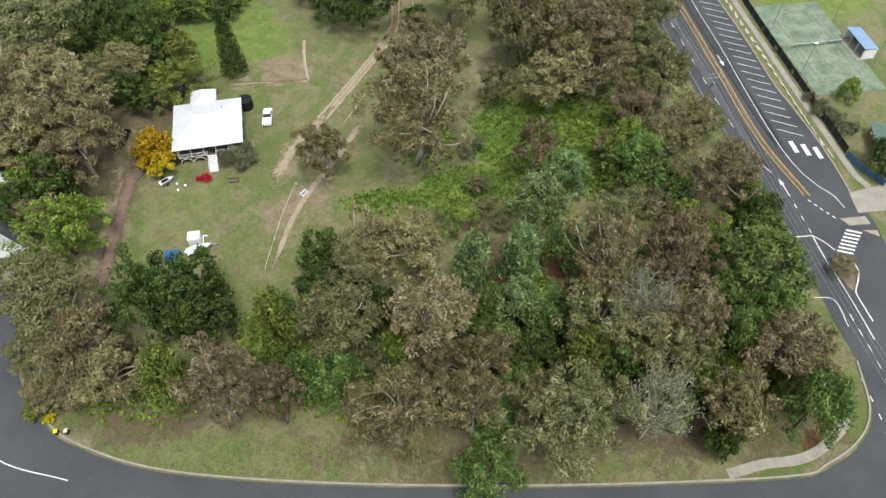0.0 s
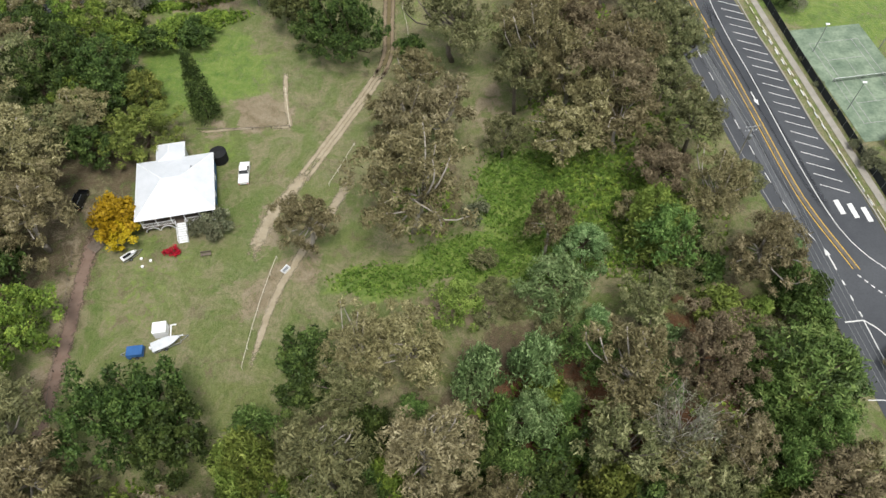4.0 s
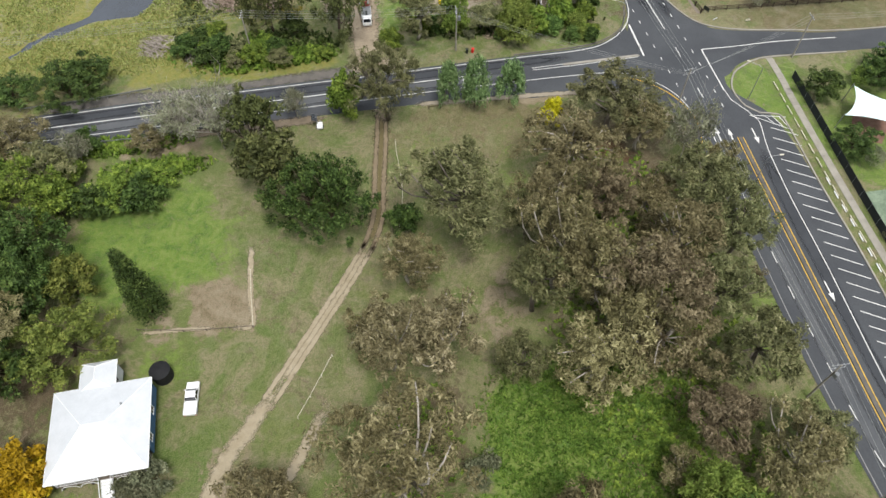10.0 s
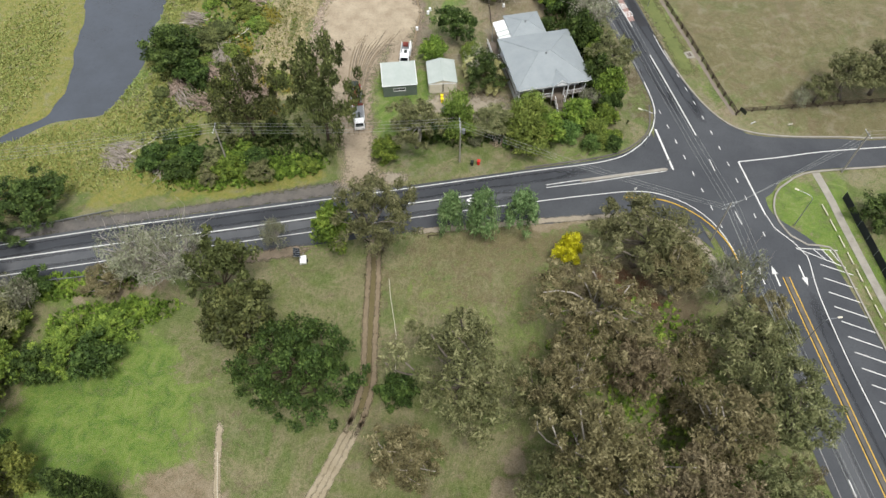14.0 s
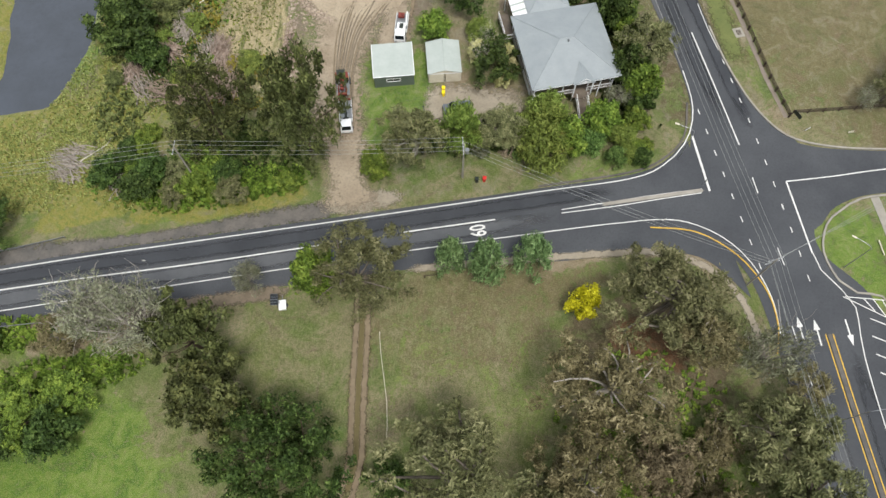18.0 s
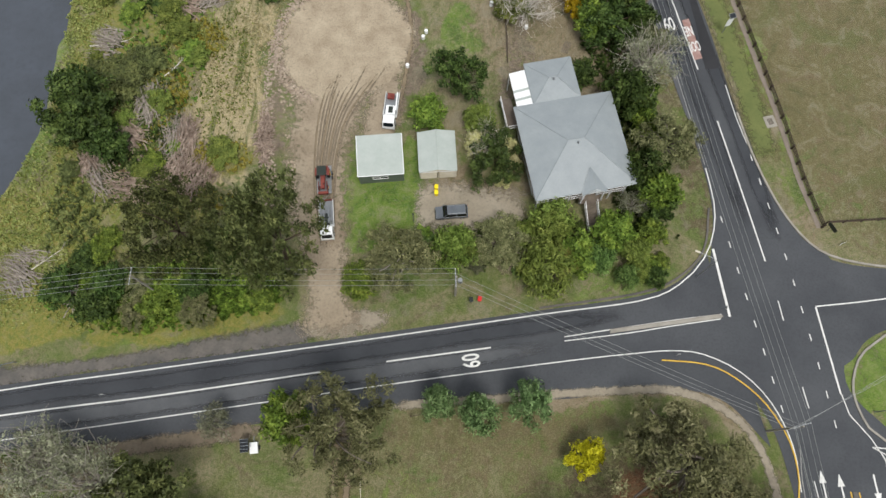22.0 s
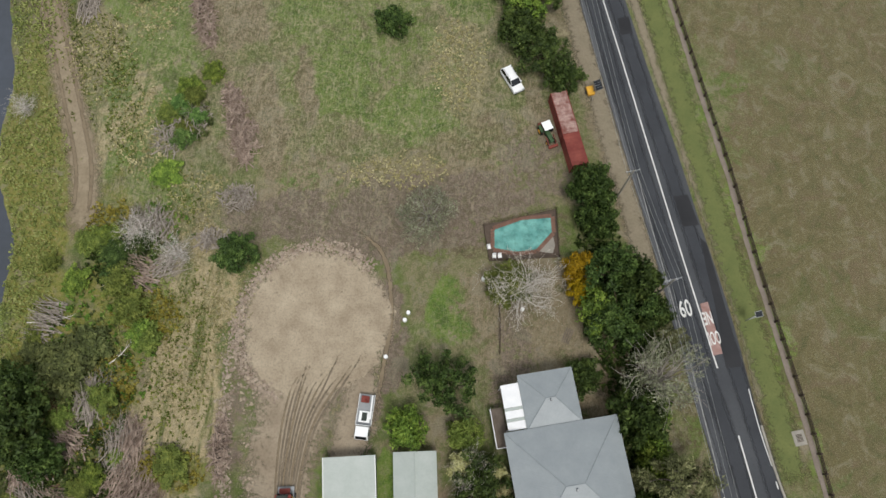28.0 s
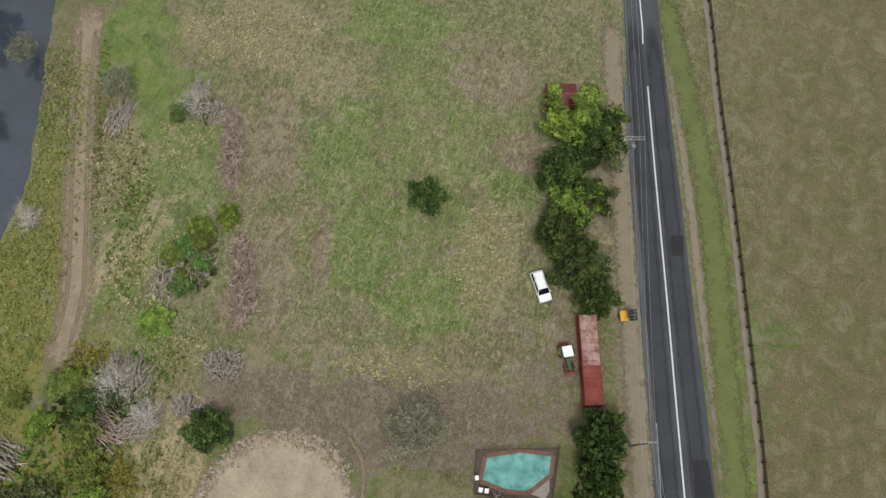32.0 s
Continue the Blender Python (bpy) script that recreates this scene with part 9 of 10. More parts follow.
def wheelie_bin(x, y, rz, body, lid, label):
    t = thing("wheelie_bin", label, "bin", pose(x, y, 0, 0, 0, rz), "wheelie bins")
    bm = bmesh.new()
    made = box(bm, (0, 0, 0.5), (0.5, 0.56, 0.95), bevel=0.04)
    for v in made:
        v.co.x *= 0.82 + 0.18 * v.co.z
        v.co.y *= 0.82 + 0.18 * v.co.z
    part("body", bm, body, t)
    bm = bmesh.new()
    box(bm, (0, 0.02, 1.0), (0.58, 0.68, 0.09), bevel=0.03, rx=-4)
    part("lid", bm, lid, t)
    for s in (-1, 1):
        bm = bmesh.new()
        bmesh.ops.create_cone(bm, cap_ends=True, segments=12, radius1=0.1, radius2=0.1, depth=0.06, matrix=pose(s * 0.24, 0.26, 0.1, 0, 90, 0))
        part("wheel", bm, M_BLACK, t)


wheelie_bin(2.7, 193.5, 10, M_DARK_PLASTIC, M_DARK_PLASTIC, "dark green wheelie bin on the verge")
wheelie_bin(3.9, 193.7, -8, M_RED_PLASTIC, M_RED_PLASTIC, "red wheelie bin on the verge")
wheelie_bin(-3.4, 210.4, 0, M_YELLOW_PLASTIC, M_YELLOW_PLASTIC, "bright yellow bin on the gravel yard")
wheelie_bin(-3.35, 209.5, 8, M_YELLOW_PLASTIC, M_YELLOW_PLASTIC, "bright yellow bin on the gravel yard")
wheelie_bin(-56.8, 46.4, 20, M_DARK_PLASTIC, M_YELLOW_PLASTIC, "dark bin with a yellow lid at the kerb")
wheelie_bin(-55.3, 46.5, 10, M_DARK_PLASTIC, M_CREAM, "dark bin with a pale lid at the kerb")
for i, (bx0, by0) in enumerate(((80.6, 106.4), (81.3, 104.2), (82.6, 102.2), (84.2, 100.2))):
    g = thing("blue_panel", "dark blue school gate panel", "gate", pose(bx0, by0, 0, 0, 0, -62), "school gate")
    bm = bmesh.new()
    box(bm, (0, 0, 0.85), (2.0, 0.1, 1.4), bevel=0.02)
    part("panel", bm, M_BLUE_WALL, g)
    for s in (-1, 1):
        bar("post", (s * 1.03, 0, 0), (s * 1.03, 0, 1.8), 0.1, 0.1, M_BLUE_WALL, g)

# poles and wires
def power_pole(x, y, rz, H, arms, transformer=False, label="weathered timber power pole with steel crossarms"):
    p = thing("power_pole", label, "power pole", pose(x, y, 0, 0, 0, rz), "power poles")
    bm = bmesh.new()
    rod(bm, (0, 0, -0.1), (0, 0, H), 0.17, 0.11, 10)
    part("pole", bm, M_CONCRETE, p)
    tips = []
    for z, w in arms:
        a = bar("crossarm", (-w / 2, 0.12, z), (w / 2, 0.12, z), 0.1, 0.12, M_METAL, p)
        for s in (-0.46, -0.18, 0.18, 0.46):
            bm = bmesh.new()
            bmesh.ops.create_cone(bm, cap_ends=True, segments=8, radius1=0.07, radius2=0.04, depth=0.2, matrix=Matrix.Translation((s * w, 0.12, z + 0.15)))
            part("insulator", bm, M_CAR_WHITE, a)
            tips.append(p.matrix_basis @ Vector((s * w, 0.12, z + 0.25)))
    if transformer:
        bm = bmesh.new()
        bmesh.ops.create_cone(bm, cap_ends=True, segments=14, radius1=0.32, radius2=0.32, depth=0.9, matrix=Matrix.Translation((0, -0.5, H - 2.2)))
        part("transformer", bm, M_METAL, p, "grey drum transformer")
    return tips


def wire(a, b, sag=0.6, r=0.02):
    V, F = [], []
    pts = [np.array(a) + (np.array(b) - np.array(a)) * t - np.array((0, 0, 4 * sag * t * (1 - t))) for t in np.linspace(0, 1, 13)]
    tube(V, F, pts, [r] * 13, 4)
    tagged(new("overhead_wire", mesh_from("overhead_wire", V, F, M_WIRE)), "pale overhead power wire strung between poles", "wire", "overhead wires")


J = power_pole(43.6, 178.1, 20, 10.3, [(10.0, 2.4), (8.9, 2.2)], False)
P2 = power_pole(0.4, 194.2, 96, 10.3, [(10.0, 2.4), (8.8, 2.0)], True)
P3 = power_pole(-41.8, 191.6, 92, 10.3, [(10.0, 2.4)])
PE = power_pole(70.2, 194.1, 100, 10.3, [(10.0, 2.2)])
PS = power_pole(53.4, 118.8, 10, 11.0, [(10.8, 2.6), (9.8, 2.2)], True)
PA = power_pole(27.9, 243.0, 16, 9.6, [(9.2, 2.4), (8.4, 1.8)])
PB = power_pole(22.5, 258.0, 16, 9.6, [(9.2, 2.0)])
PN = power_pole(12.6, 298.2, 16, 9.6, [(9.3, 2.6), (8.5, 3.0)], True)
for k in range(4):
    wire(P3[k], P2[k], 0.7)
    wire((P3[k].x - 75, P3[k].y - 14, P3[k].z), P3[k], 1.0)
    wire(J[k], PS[k], 0.8)
    wire(J[k], PA[k], 0.9)
    wire(PA[k], PB[k], 0.3)
    wire(PB[k], PN[k], 0.5)
    wire(PN[k], (PN[k].x - 16, PN[k].y + 62, PN[k].z), 0.6)
    wire(PS[k], (PS[k].x + 12, PS[k].y - 75, PS[k].z), 0.8)
for k in range(3):
    wire(P2[k], J[4 + k], 0.8)
    wire(J[4 + k], PE[k], 0.5)
    wire(PE[k], (PE[k].x + 60, PE[k].y + 8, PE[k].z), 0.6)
    wire(J[5], PS[5 + (k % 2)], 0.9 + 0.1 * k)


def street_lamp(x, y, rz, H=8.0, reach=2.6):
    t = thing("street_lamp", "grey street lamp with a curved arm", "street lamp", pose(x, y, 0, 0, 0, rz), "street lamps")
    bm = bmesh.new()
    rod(bm, (0, 0, 0), (0, 0, H), 0.09, 0.05)
    part("pole", bm, M_METAL, t)
    bm = bmesh.new()
    for k in range(6):
        a, b = math.pi / 2 * k / 6, math.pi / 2 * (k + 1) / 6
        rod(bm, (reach * 0.6 * (1 - math.cos(a)), 0, H + 0.6 * math.sin(a)), (reach * 0.6 * (1 - math.cos(b)), 0, H + 0.6 * math.sin(b)), 0.04, 0.04, 6)
    rod(bm, (reach * 0.6, 0, H + 0.6), (reach, 0, H + 0.65), 0.04, 0.04, 6)
    part("arm", bm, M_METAL, t)
    bm = bmesh.new()
    box(bm, (reach + 0.25, 0, H + 0.65), (0.7, 0.26, 0.14), bevel=0.05)
    part("lamp_head", bm, M_CREAM, t)


street_lamp(35.0, 199.2, 160)
ps = thing("pole_sign", "white school zone sign on a pole with a solar panel", "sign", pose(40.9, 240.6, 0, 0, 0, 20))
bm = bmesh.new()
rod(bm, (0, 0, -0.1), (0, 0, 4.4), 0.08, 0.07, 10)
part("post", bm, M_METAL, ps)
bm = bmesh.new()
box(bm, (0, -0.12, 3.0), (0.95, 0.06, 1.9), bevel=0.02)
part("sign_plate", bm, M_CAR_WHITE, ps)
bm = bmesh.new()
box(bm, (0, 0, 4.5), (0.95, 0.75, 0.05), rx=12, bevel=0.012)
sp = part("solar_panel", bm, M_GLASS, ps)
bm = bmesh.new()
for dx, dy, lx, ly in ((-0.49, 0, 0.05, 0.8), (0.49, 0, 0.05, 0.8), (0, -0.39, 1.03, 0.05), (0, 0.39, 1.03, 0.05)):
    box(bm, (dx, dy, 4.5 + dy * 0.21), (lx, ly, 0.07), rx=12)
part("panel_frame", bm, M_METAL, sp)
street_lamp(58.5, 181.6, 150, 7.5)
street_lamp(53.9, 158.5, 10, 8.0, 2.0)

# guard rails
def guard_rail(pts, label):
    g = thing("guard_rail", label, "guard rail", pose(0, 0, 0))
    ln = smooth_line(pts, 2.0)
    for i, p in enumerate(ln):
        bar("post", (p.x, p.y, 0), (p.x, p.y, 0.72), 0.12, 0.12, M_METAL, g)
    for a, b in zip(ln, ln[1:]):
        bar("rail", (a.x, a.y, 0.6), (b.x, b.y, 0.6), 0.06, 0.3, M_METAL, g)


guard_rail([(-84, 174.2), (-72, 177), (-60, 180.6)], "grey steel guard rail beside the cross road")
guard_rail([(-88, 161.5), (-74.5, 164.6), (-54.6, 167.9)], "grey steel guard rail beside the cross road")

# street-name and warning signs
def road_sign(x, y, rz, w, h, z, material, label):
    s = thing("road_sign", label, "sign", pose(x, y, 0, 0, 0, rz))
    bm = bmesh.new()
    rod(bm, (0, 0, 0), (0, 0, z + h / 2), 0.035)
    part("post", bm, M_METAL, s)
    bm = bmesh.new()
    box(bm, (0, -0.05, z), (w, 0.02, h), bevel=0.006)
    part("plate", bm, material, s)


road_sign(38.4, 194.5, 80, 0.5, 0.6, 1.8, M_PAINT, "white sign on the traffic island")
road_sign(31.5, 187.5, 20, 0.5, 0.6, 1.8, M_PAINT, "white sign at the corner kerb")
road_sign(54.6, 207.5, -60, 1.6, 0.9, 1.6, M_DARK_PLASTIC, "dark school notice board at the fence corner")
road_sign(56.4, 205.6, 30, 1.2, 0.4, 0.5, M_PAINT, "white board low on the verge")
road_sign(63.4, 205.4, 10, 1.0, 0.5, 0.5, M_CREAM, "pale board low on the verge")
road_sign(-46.5, 177.0, 10, 0.5, 0.5, 1.7, M_PAINT, "small white road sign")

# ---------------------------------------------------------------- garden and yard things
rb = thing("flowering_bush", "crimson flowering bush beside the house steps", "shrub", pose(-46.4, 98.4, 0))
rng9 = np.random.default_rng(3)
me = leaf_mesh("blossom", crown_points(rng9, 16, 1.3, 1.3, 0.1, 1.0, 0.5), rng9.uniform(0.3, 0.5, 16), 60, 0.22, rng9, 0.8, 0, 0.7)
me.materials.append(M_FLOWER)
o = new("blossom", me)
o.parent = rb
V, F = [], []
for k in range(6):
    limb(V, F, rng9, np.array((0, 0, -0.05)), np.array((math.cos(k) * 0.6, math.sin(k) * 0.6, 0.8)), 0.04, 0.015)
o = new("stems", mesh_from("stems", V, F, M_BARK_BROWN))
o.parent = rb

pal = thing("timber_pallet", "grey timber platform beside the yellow tree", "pallet", pose(-60.0, 99.6, 0, 0, 0, -32))
for k in range(7):
    bar("board", (-1.2, -0.9 + 0.3 * k, 0.28), (1.2, -0.9 + 0.3 * k, 0.28), 0.26, 0.05, M_TIMBER, pal)
for k in (-1, 0, 1):
    bar("bearer", (k * 1.0, -1.0, 0.12), (k * 1.0, 1.0, 0.12), 0.1, 0.24, M_TIMBER, pal)
bn = thing("garden_bench", "weathered brown timber bench on the lawn", "bench", pose(-40.6, 98.0, 0, 0, 0, 10))
for k in range(3):
    bar("seat_slat", (-0.9, -0.2 + 0.2 * k, 0.45), (0.9, -0.2 + 0.2 * k, 0.45), 0.16, 0.05, M_TIMBER, bn)
for k in range(2):
    bar("back_slat", (-0.9, 0.32, 0.65 + 0.2 * k), (0.9, 0.32, 0.65 + 0.2 * k), 0.05, 0.14, M_TIMBER, bn)
for sx in (-0.8, 0.8):
    for sy in (-0.2, 0.28):
        bar("leg", (sx, sy, 0), (sx, sy, 0.42 if sy < 0 else 0.95), 0.08, 0.08, M_TIMBER, bn)
wt = thing("white_tub", "white tub lying on the bare path", "tub", pose(-26.6, 95.2, 0, 0, 0, 55))
bm = bmesh.new()
for sx, sy, lx, ly in ((0.7, 0, 0.08, 0.8), (-0.7, 0, 0.08, 0.8), (0, 0.4, 1.48, 0.08), (0, -0.4, 1.48, 0.08)):
    box(bm, (sx, sy, 0.28), (lx, ly, 0.5), bevel=0.03)
part("rim", bm, M_CAR_WHITE, wt)
bm = bmesh.new()
box(bm, (0, 0, 0.06), (1.4, 0.8, 0.1))
part("base", bm, M_METAL, wt)
for i, (x, y) in enumerate(((-50.8, 95.4), (-49.7, 96.6), (-51.4, 97.0))):
    t = thing("bucket", "small pale bucket on the lawn", "bucket", pose(x, y, 0), "buckets")
    bm = bmesh.new()
    bmesh.ops.create_cone(bm, cap_ends=True, segments=14, radius1=0.17, radius2=0.23, depth=0.4, matrix=Matrix.Translation((0, 0, 0.2)))
    part("body", bm, M_CREAM, t)
    bm = bmesh.new()
    bmesh.ops.create_cone(bm, cap_ends=True, segments=14, radius1=0.25, radius2=0.25, depth=0.04, matrix=Matrix.Translation((0, 0, 0.42)))
    part("lid", bm, M_CAR_WHITE, t)
for x, y, rz in ((3.8, 248.2, 20), (4.7, 246.9, 5), (5.5, 247.0, 12)):
    t = thing("pool_chair", "white plastic chair beside the pool", "chair", pose(x, y, 0.1, 0, 0, rz), "pool chairs")
    bm = bmesh.new()
    box(bm, (0, 0, 0.42), (0.55, 0.55, 0.05), bevel=0.02)
    part("seat", bm, M_CAR_WHITE, t)
    bm = bmesh.new()
    box(bm, (0, 0.27, 0.68), (0.55, 0.05, 0.5), rx=-10, bevel=0.02)
    part("backrest", bm, M_CAR_WHITE, t)
    for sx in (-0.24, 0.24):
        for sy in (-0.24, 0.24):
            bar("leg", (sx, sy, 0), (sx, sy, 0.4), 0.05, 0.05, M_CAR_WHITE, t)
pmp = thing("pool_pump", "white pool filter beside the fence", "pool filter", pose(3.4, 243.4, 0, 0, 0, 10))
bm = bmesh.new()
bmesh.ops.create_cone(bm, cap_ends=True, segments=14, radius1=0.35, radius2=0.3, depth=0.9, matrix=Matrix.Translation((0, 0, 0.45)))
part("tank", bm, M_CAR_WHITE, pmp)
bm = bmesh.new()
box(bm, (0.6, 0.5, 0.2), (0.5, 0.9, 0.4), bevel=0.05)
part("motor", bm, M_CREAM, pmp)
for x, y in ((-6.9, 237.5), (-7.3, 236.4), (9.2, 239.4), (-9.4, 231)):
    t = thing("white_drum", "small white plastic drum on the ground", "drum", pose(x, y, 0), "white drums")
    bm = bmesh.new()
    bmesh.ops.create_cone(bm, cap_ends=True, segments=14, radius1=0.3, radius2=0.28, depth=0.7, matrix=Matrix.Translation((0, 0, 0.35)))
    part("body", bm, M_CAR_WHITE, t)
yp = thing("yard_post", "tall grey post on the lawn by the sheds", "post", pose(-6.4, 205.0, 0))
bm = bmesh.new()
rod(bm, (0, 0, 0), (0, 0, 3.2), 0.07)
part("pole", bm, M_METAL, yp)
bm = bmesh.new()
box(bm, (0, 0, 3.25), (0.3, 0.2, 0.16), bevel=0.03)
part("lamp_head", bm, M_DARK_PLASTIC, yp)
st = thing("plank_stack", "stack of grey planks on the bare ground", "planks", pose(15.8, 236.2, 0, 0, 0, 70))
for k in range(4):
    bar("plank", (-1.1, -0.45 + 0.3 * k, 0.08), (1.1, -0.4 + 0.3 * k, 0.08), 0.16, 0.08, M_TIMBER, st)
st = thing("plank_stack", "timber rack between the hedge trees", "planks", pose(0.2, 293.6, 0, 0, 0, 96))
for k in range(6):
    bar("plank", (-1.1, -1.0 + 0.4 * k, 0.1), (1.1, -1.0 + 0.4 * k, 0.1), 0.16, 0.1, M_TIMBER, st)

# dead brushwood
def brush(x, y, rx, ry, rz, n, material, label, seed, h=0.8, fan=0.0):
    rng = np.random.default_rng(seed)
    t = thing("brush_pile", label, "brushwood", pose(x, y, 0, 0, 0, rz))
    V, F = [], []
    for k in range(int(n * 1.7)):
        a, r = rng.uniform(0, 6.28), math.sqrt(rng.random())
        c = np.array((r * rx * math.cos(a), r * ry * math.sin(a), rng.uniform(0.05, h) * (1.1 - r)))
        d = rng.normal(0, 1, 3) * np.array((0.7, 1.0, 0.16))
        if fan:
            d = np.array((rng.normal(0, fan), 1.0, rng.normal(0.05, 0.1)))
        d /= np.linalg.norm(d)
        L = rng.uniform(1.0, 3.0) * (1.8 if fan else 1.0)
        c[2] = max(c[2], 0.06)
        pts = limb(V, F, rng, c - d * L / 2, c + d * L / 2, rng.uniform(0.05, 0.15), 0.02, 0.06, 2, 4)
        for j in range(2):
            q = pts[1]
            limb(V, F, rng, q, q + d * L * 0.35 + rng.normal(0, 0.25, 3), 0.02, 0.008, 0.05, 1, 3)
    o = new("tangle", mesh_from("tangle", V, F, material))
    o.parent = t


M_STICK = mat("grey sticks", "857b70", "c8beb2", 0.9, 2.0, 9.0, 0.1, coord="object")
M_STICK_RED = mat("red-brown dead fronds", "7a665a", "cfbbaa", 0.9, 1.2, 5.0, 0.1, coord="object", speck=0.5)
for i, (x, y, rx, ry, rz, n, mm, fan) in enumerate((
        (-36.4, 265.2, 1.5, 7.4, 20, 210, 1, 0), (-45.2, 284, 1.6, 7.0, 21, 190, 1, 0), (-43.8, 264.8, 3.0, 3.4, 0, 70, 0, 0), (-50.6, 289, 2.5, 2.0, 0, 50, 0, 0), (-34.2, 252.7, 2.6, 2.0, 0, 70, 0, 0),
        (-46.4, 240, 3.0, 1.6, 70, 60, 1, 0.4), (-50.8, 216.1, 2.2, 1.6, 60, 80, 1, 0.5), (-42.4, 216.7, 1.6, 2.6, -10, 80, 1, 0.5), (-49.3, 221.2, 1.8, 2.2, 0, 60, 0, 0.5), (-41.2, 210.4, 4.6, 2.8, -20, 150, 1, 0.5), (-49.6, 207.6, 2.2, 4.6, 80, 110, 1, 0.25), (-48.4, 222, 1.6, 3, 10, 60, 0, 0.3), (-46.4, 247.5, 3.6, 1.8, 0, 90, 0, 0.5), (-42.4, 241.6, 2, 2.4, -50, 40, 0, 0.3), (-36.6, 246, 2.8, 1.6, 0, 60, 0, 0),
        (-30.4, 217, 1.1, 4.5, 4, 90, 1, 0), (-34.3, 262.1, 1.5, 4, 5, 70, 1, 0), (-53.5, 192, 2.2, 2.6, 10, 60, 0, 0.4), (-62.6, 193.6, 3.4, 2, 70, 70, 0, 0.4),
        (-64.3, 284.5, 1.6, 2.6, 0, 40, 0, 0.4), (-54, 292, 1.6, 1.6, 0, 30, 0, 0), (-55.7, 211.6, 2.2, 2.2, 20, 60, 1, 0.6), (-44, 216, 2.5, 3.2, 0, 60, 0, 0.5), (-54.4, 209.1, 2, 3, 40, 40, 0, 0.3), (-46.2, 262, 3, 3, 0, 60, 0, 0), (-58, 232.2, 3.2, 1.0, 80, 40, 0, 0.2))):
    brush(x, y, rx, ry, rz, n, M_STICK_RED if mm else M_STICK, "heap of red-brown dead branches" if mm else "heap of grey dead branches", 40 + i, 1.4, fan)

# fallen pale trunks in the scrub
for i, (a, b) in enumerate((((-60.6, 231.4), (-54.7, 232.8)), ((-50.5, 243.8), (-49.8, 238.7)), ((-44.6, 241.2), (-42.2, 244.8)), ((-52.9, 211.6), (-48.2, 209.9)), ((-49.6, 213.2), (-47.4, 216.2)), ((-47.8, 226.6), (-45.4, 229.8)), ((-61, 194), (-57.4, 197.2)))):
    rngF = np.random.default_rng(300 + i)
    ft = thing("fallen_trunk", "pale bare fallen trunk lying in the scrub", "fallen tree", pose(a[0], a[1], 0))
    d = np.array((b[0] - a[0], b[1] - a[1], 0.25))
    V, F = [], []
    pts = limb(V, F, rngF, np.array((0, 0, 0.14)), d, 0.13, 0.05, 0.05, 4, 6)
    stem = mesh_from("stem", V, F, M_BARK_WHITE, True)
    o = new("stem", stem)
    o.parent = ft
    V, F = [], []
    for k in range(7):
        q = pts[2 + k % 3]
        limb(V, F, rngF, q, q + d * rngF.uniform(0.15, 0.4) + np.append(rngF.normal(0, 0.7, 2), rngF.uniform(0, 0.5)), 0.035, 0.012, 0.1, 2, 3)
    o = new("branches", mesh_from("branches", V, F, M_BARK_WHITE, True))
    o.parent = ft

# storm drain on the verge
dr = thing("storm_drain", "rusty drain grate in a pale concrete surround", "drain", pose(47.5, 225.0, 0, 0, 0, 16))
bm = bmesh.new()
box(bm, (0, 0, 0.03), (1.7, 2.0, 0.1), bevel=0.03)
part("surround", bm, M_CONCRETE, dr)
for k in range(6):
    bar("grate_bar", (-0.4, -0.45 + 0.18 * k, 0.1), (0.4, -0.45 + 0.18 * k, 0.1), 0.09, 0.05, M_DARK_TIMBER, dr)

# ---------------------------------------------------------------- fences and repeated pieces
def rail_fence(pts, name, label, step, h, rails, material, post_w=0.16, rail_h=0.14):
    f = thing(name, label, "fence", pose(0, 0, 0))
    ln = smooth_line(pts, 1.0)
    tot = length(ln)
    n = int(tot / step)
    bm = bmesh.new()
    box(bm, (0, 0, h / 2), (post_w, post_w, h), bevel=0.015)
    first = None
    spots = [along(ln, tot * i / n)[0] for i in range(n + 1)]
    for p in spots:
        if first is None:
            first = part("post", bm, material, f)
            first.matrix_basis = Matrix.Translation(p)
        else:
            again(first, Matrix.Translation(p))
    for z in rails:
        bm = bmesh.new()
        box(bm, (0, 0, 0), (1.0, 0.07, rail_h), bevel=0.012)
        first = None
        for a, b in zip(spots, spots[1:]):
            d = b - a
            m = Matrix.Translation((a + b) / 2 + Vector((0, 0, z))) @ pose(0, 0, 0, 0, 0, math.degrees(math.atan2(d.y, d.x))) @ Matrix.Diagonal((d.length * 0.99, 1, 1, 1))
            if first is None:
                first = part("rail", bm, material, f)
                first.matrix_basis = m
            else:
                again(first, m)
    return f


M_FENCE_STRIP = mat("grey-brown bare strip", "8b8074", "9d9186", 0.95, 0.6, 4.0, 0.3, speck=0.4)
ribbon_sheet("edging", [(1.6, 394), (19.8, 331.6), (24.6, 313.9), (28.6, 300.5), (35.4, 276.1), (39.1, 262.7), (42.3, 249.4), (45.7, 236.9), (48.5, 226.7), (51.1, 215.7), (53.4, 207.9)], 0.75, 0.052, M_FENCE_STRIP, "pale bare strip under the fence", "edging", 0.08)
rail_fence([(2, 394), (20.2, 331.7), (25, 314), (29, 300.6), (35.8, 276.2), (39.5, 262.8), (42.7, 249.5), (46.1, 237), (48.9, 226.8), (51.5, 215.8), (53.8, 208)], "paddock_fence", "dark timber post-and-rail paddock fence", 2.6, 1.25, (0.45, 0.8, 1.15), M_DARK_TIMBER, 0.26, 0.16)
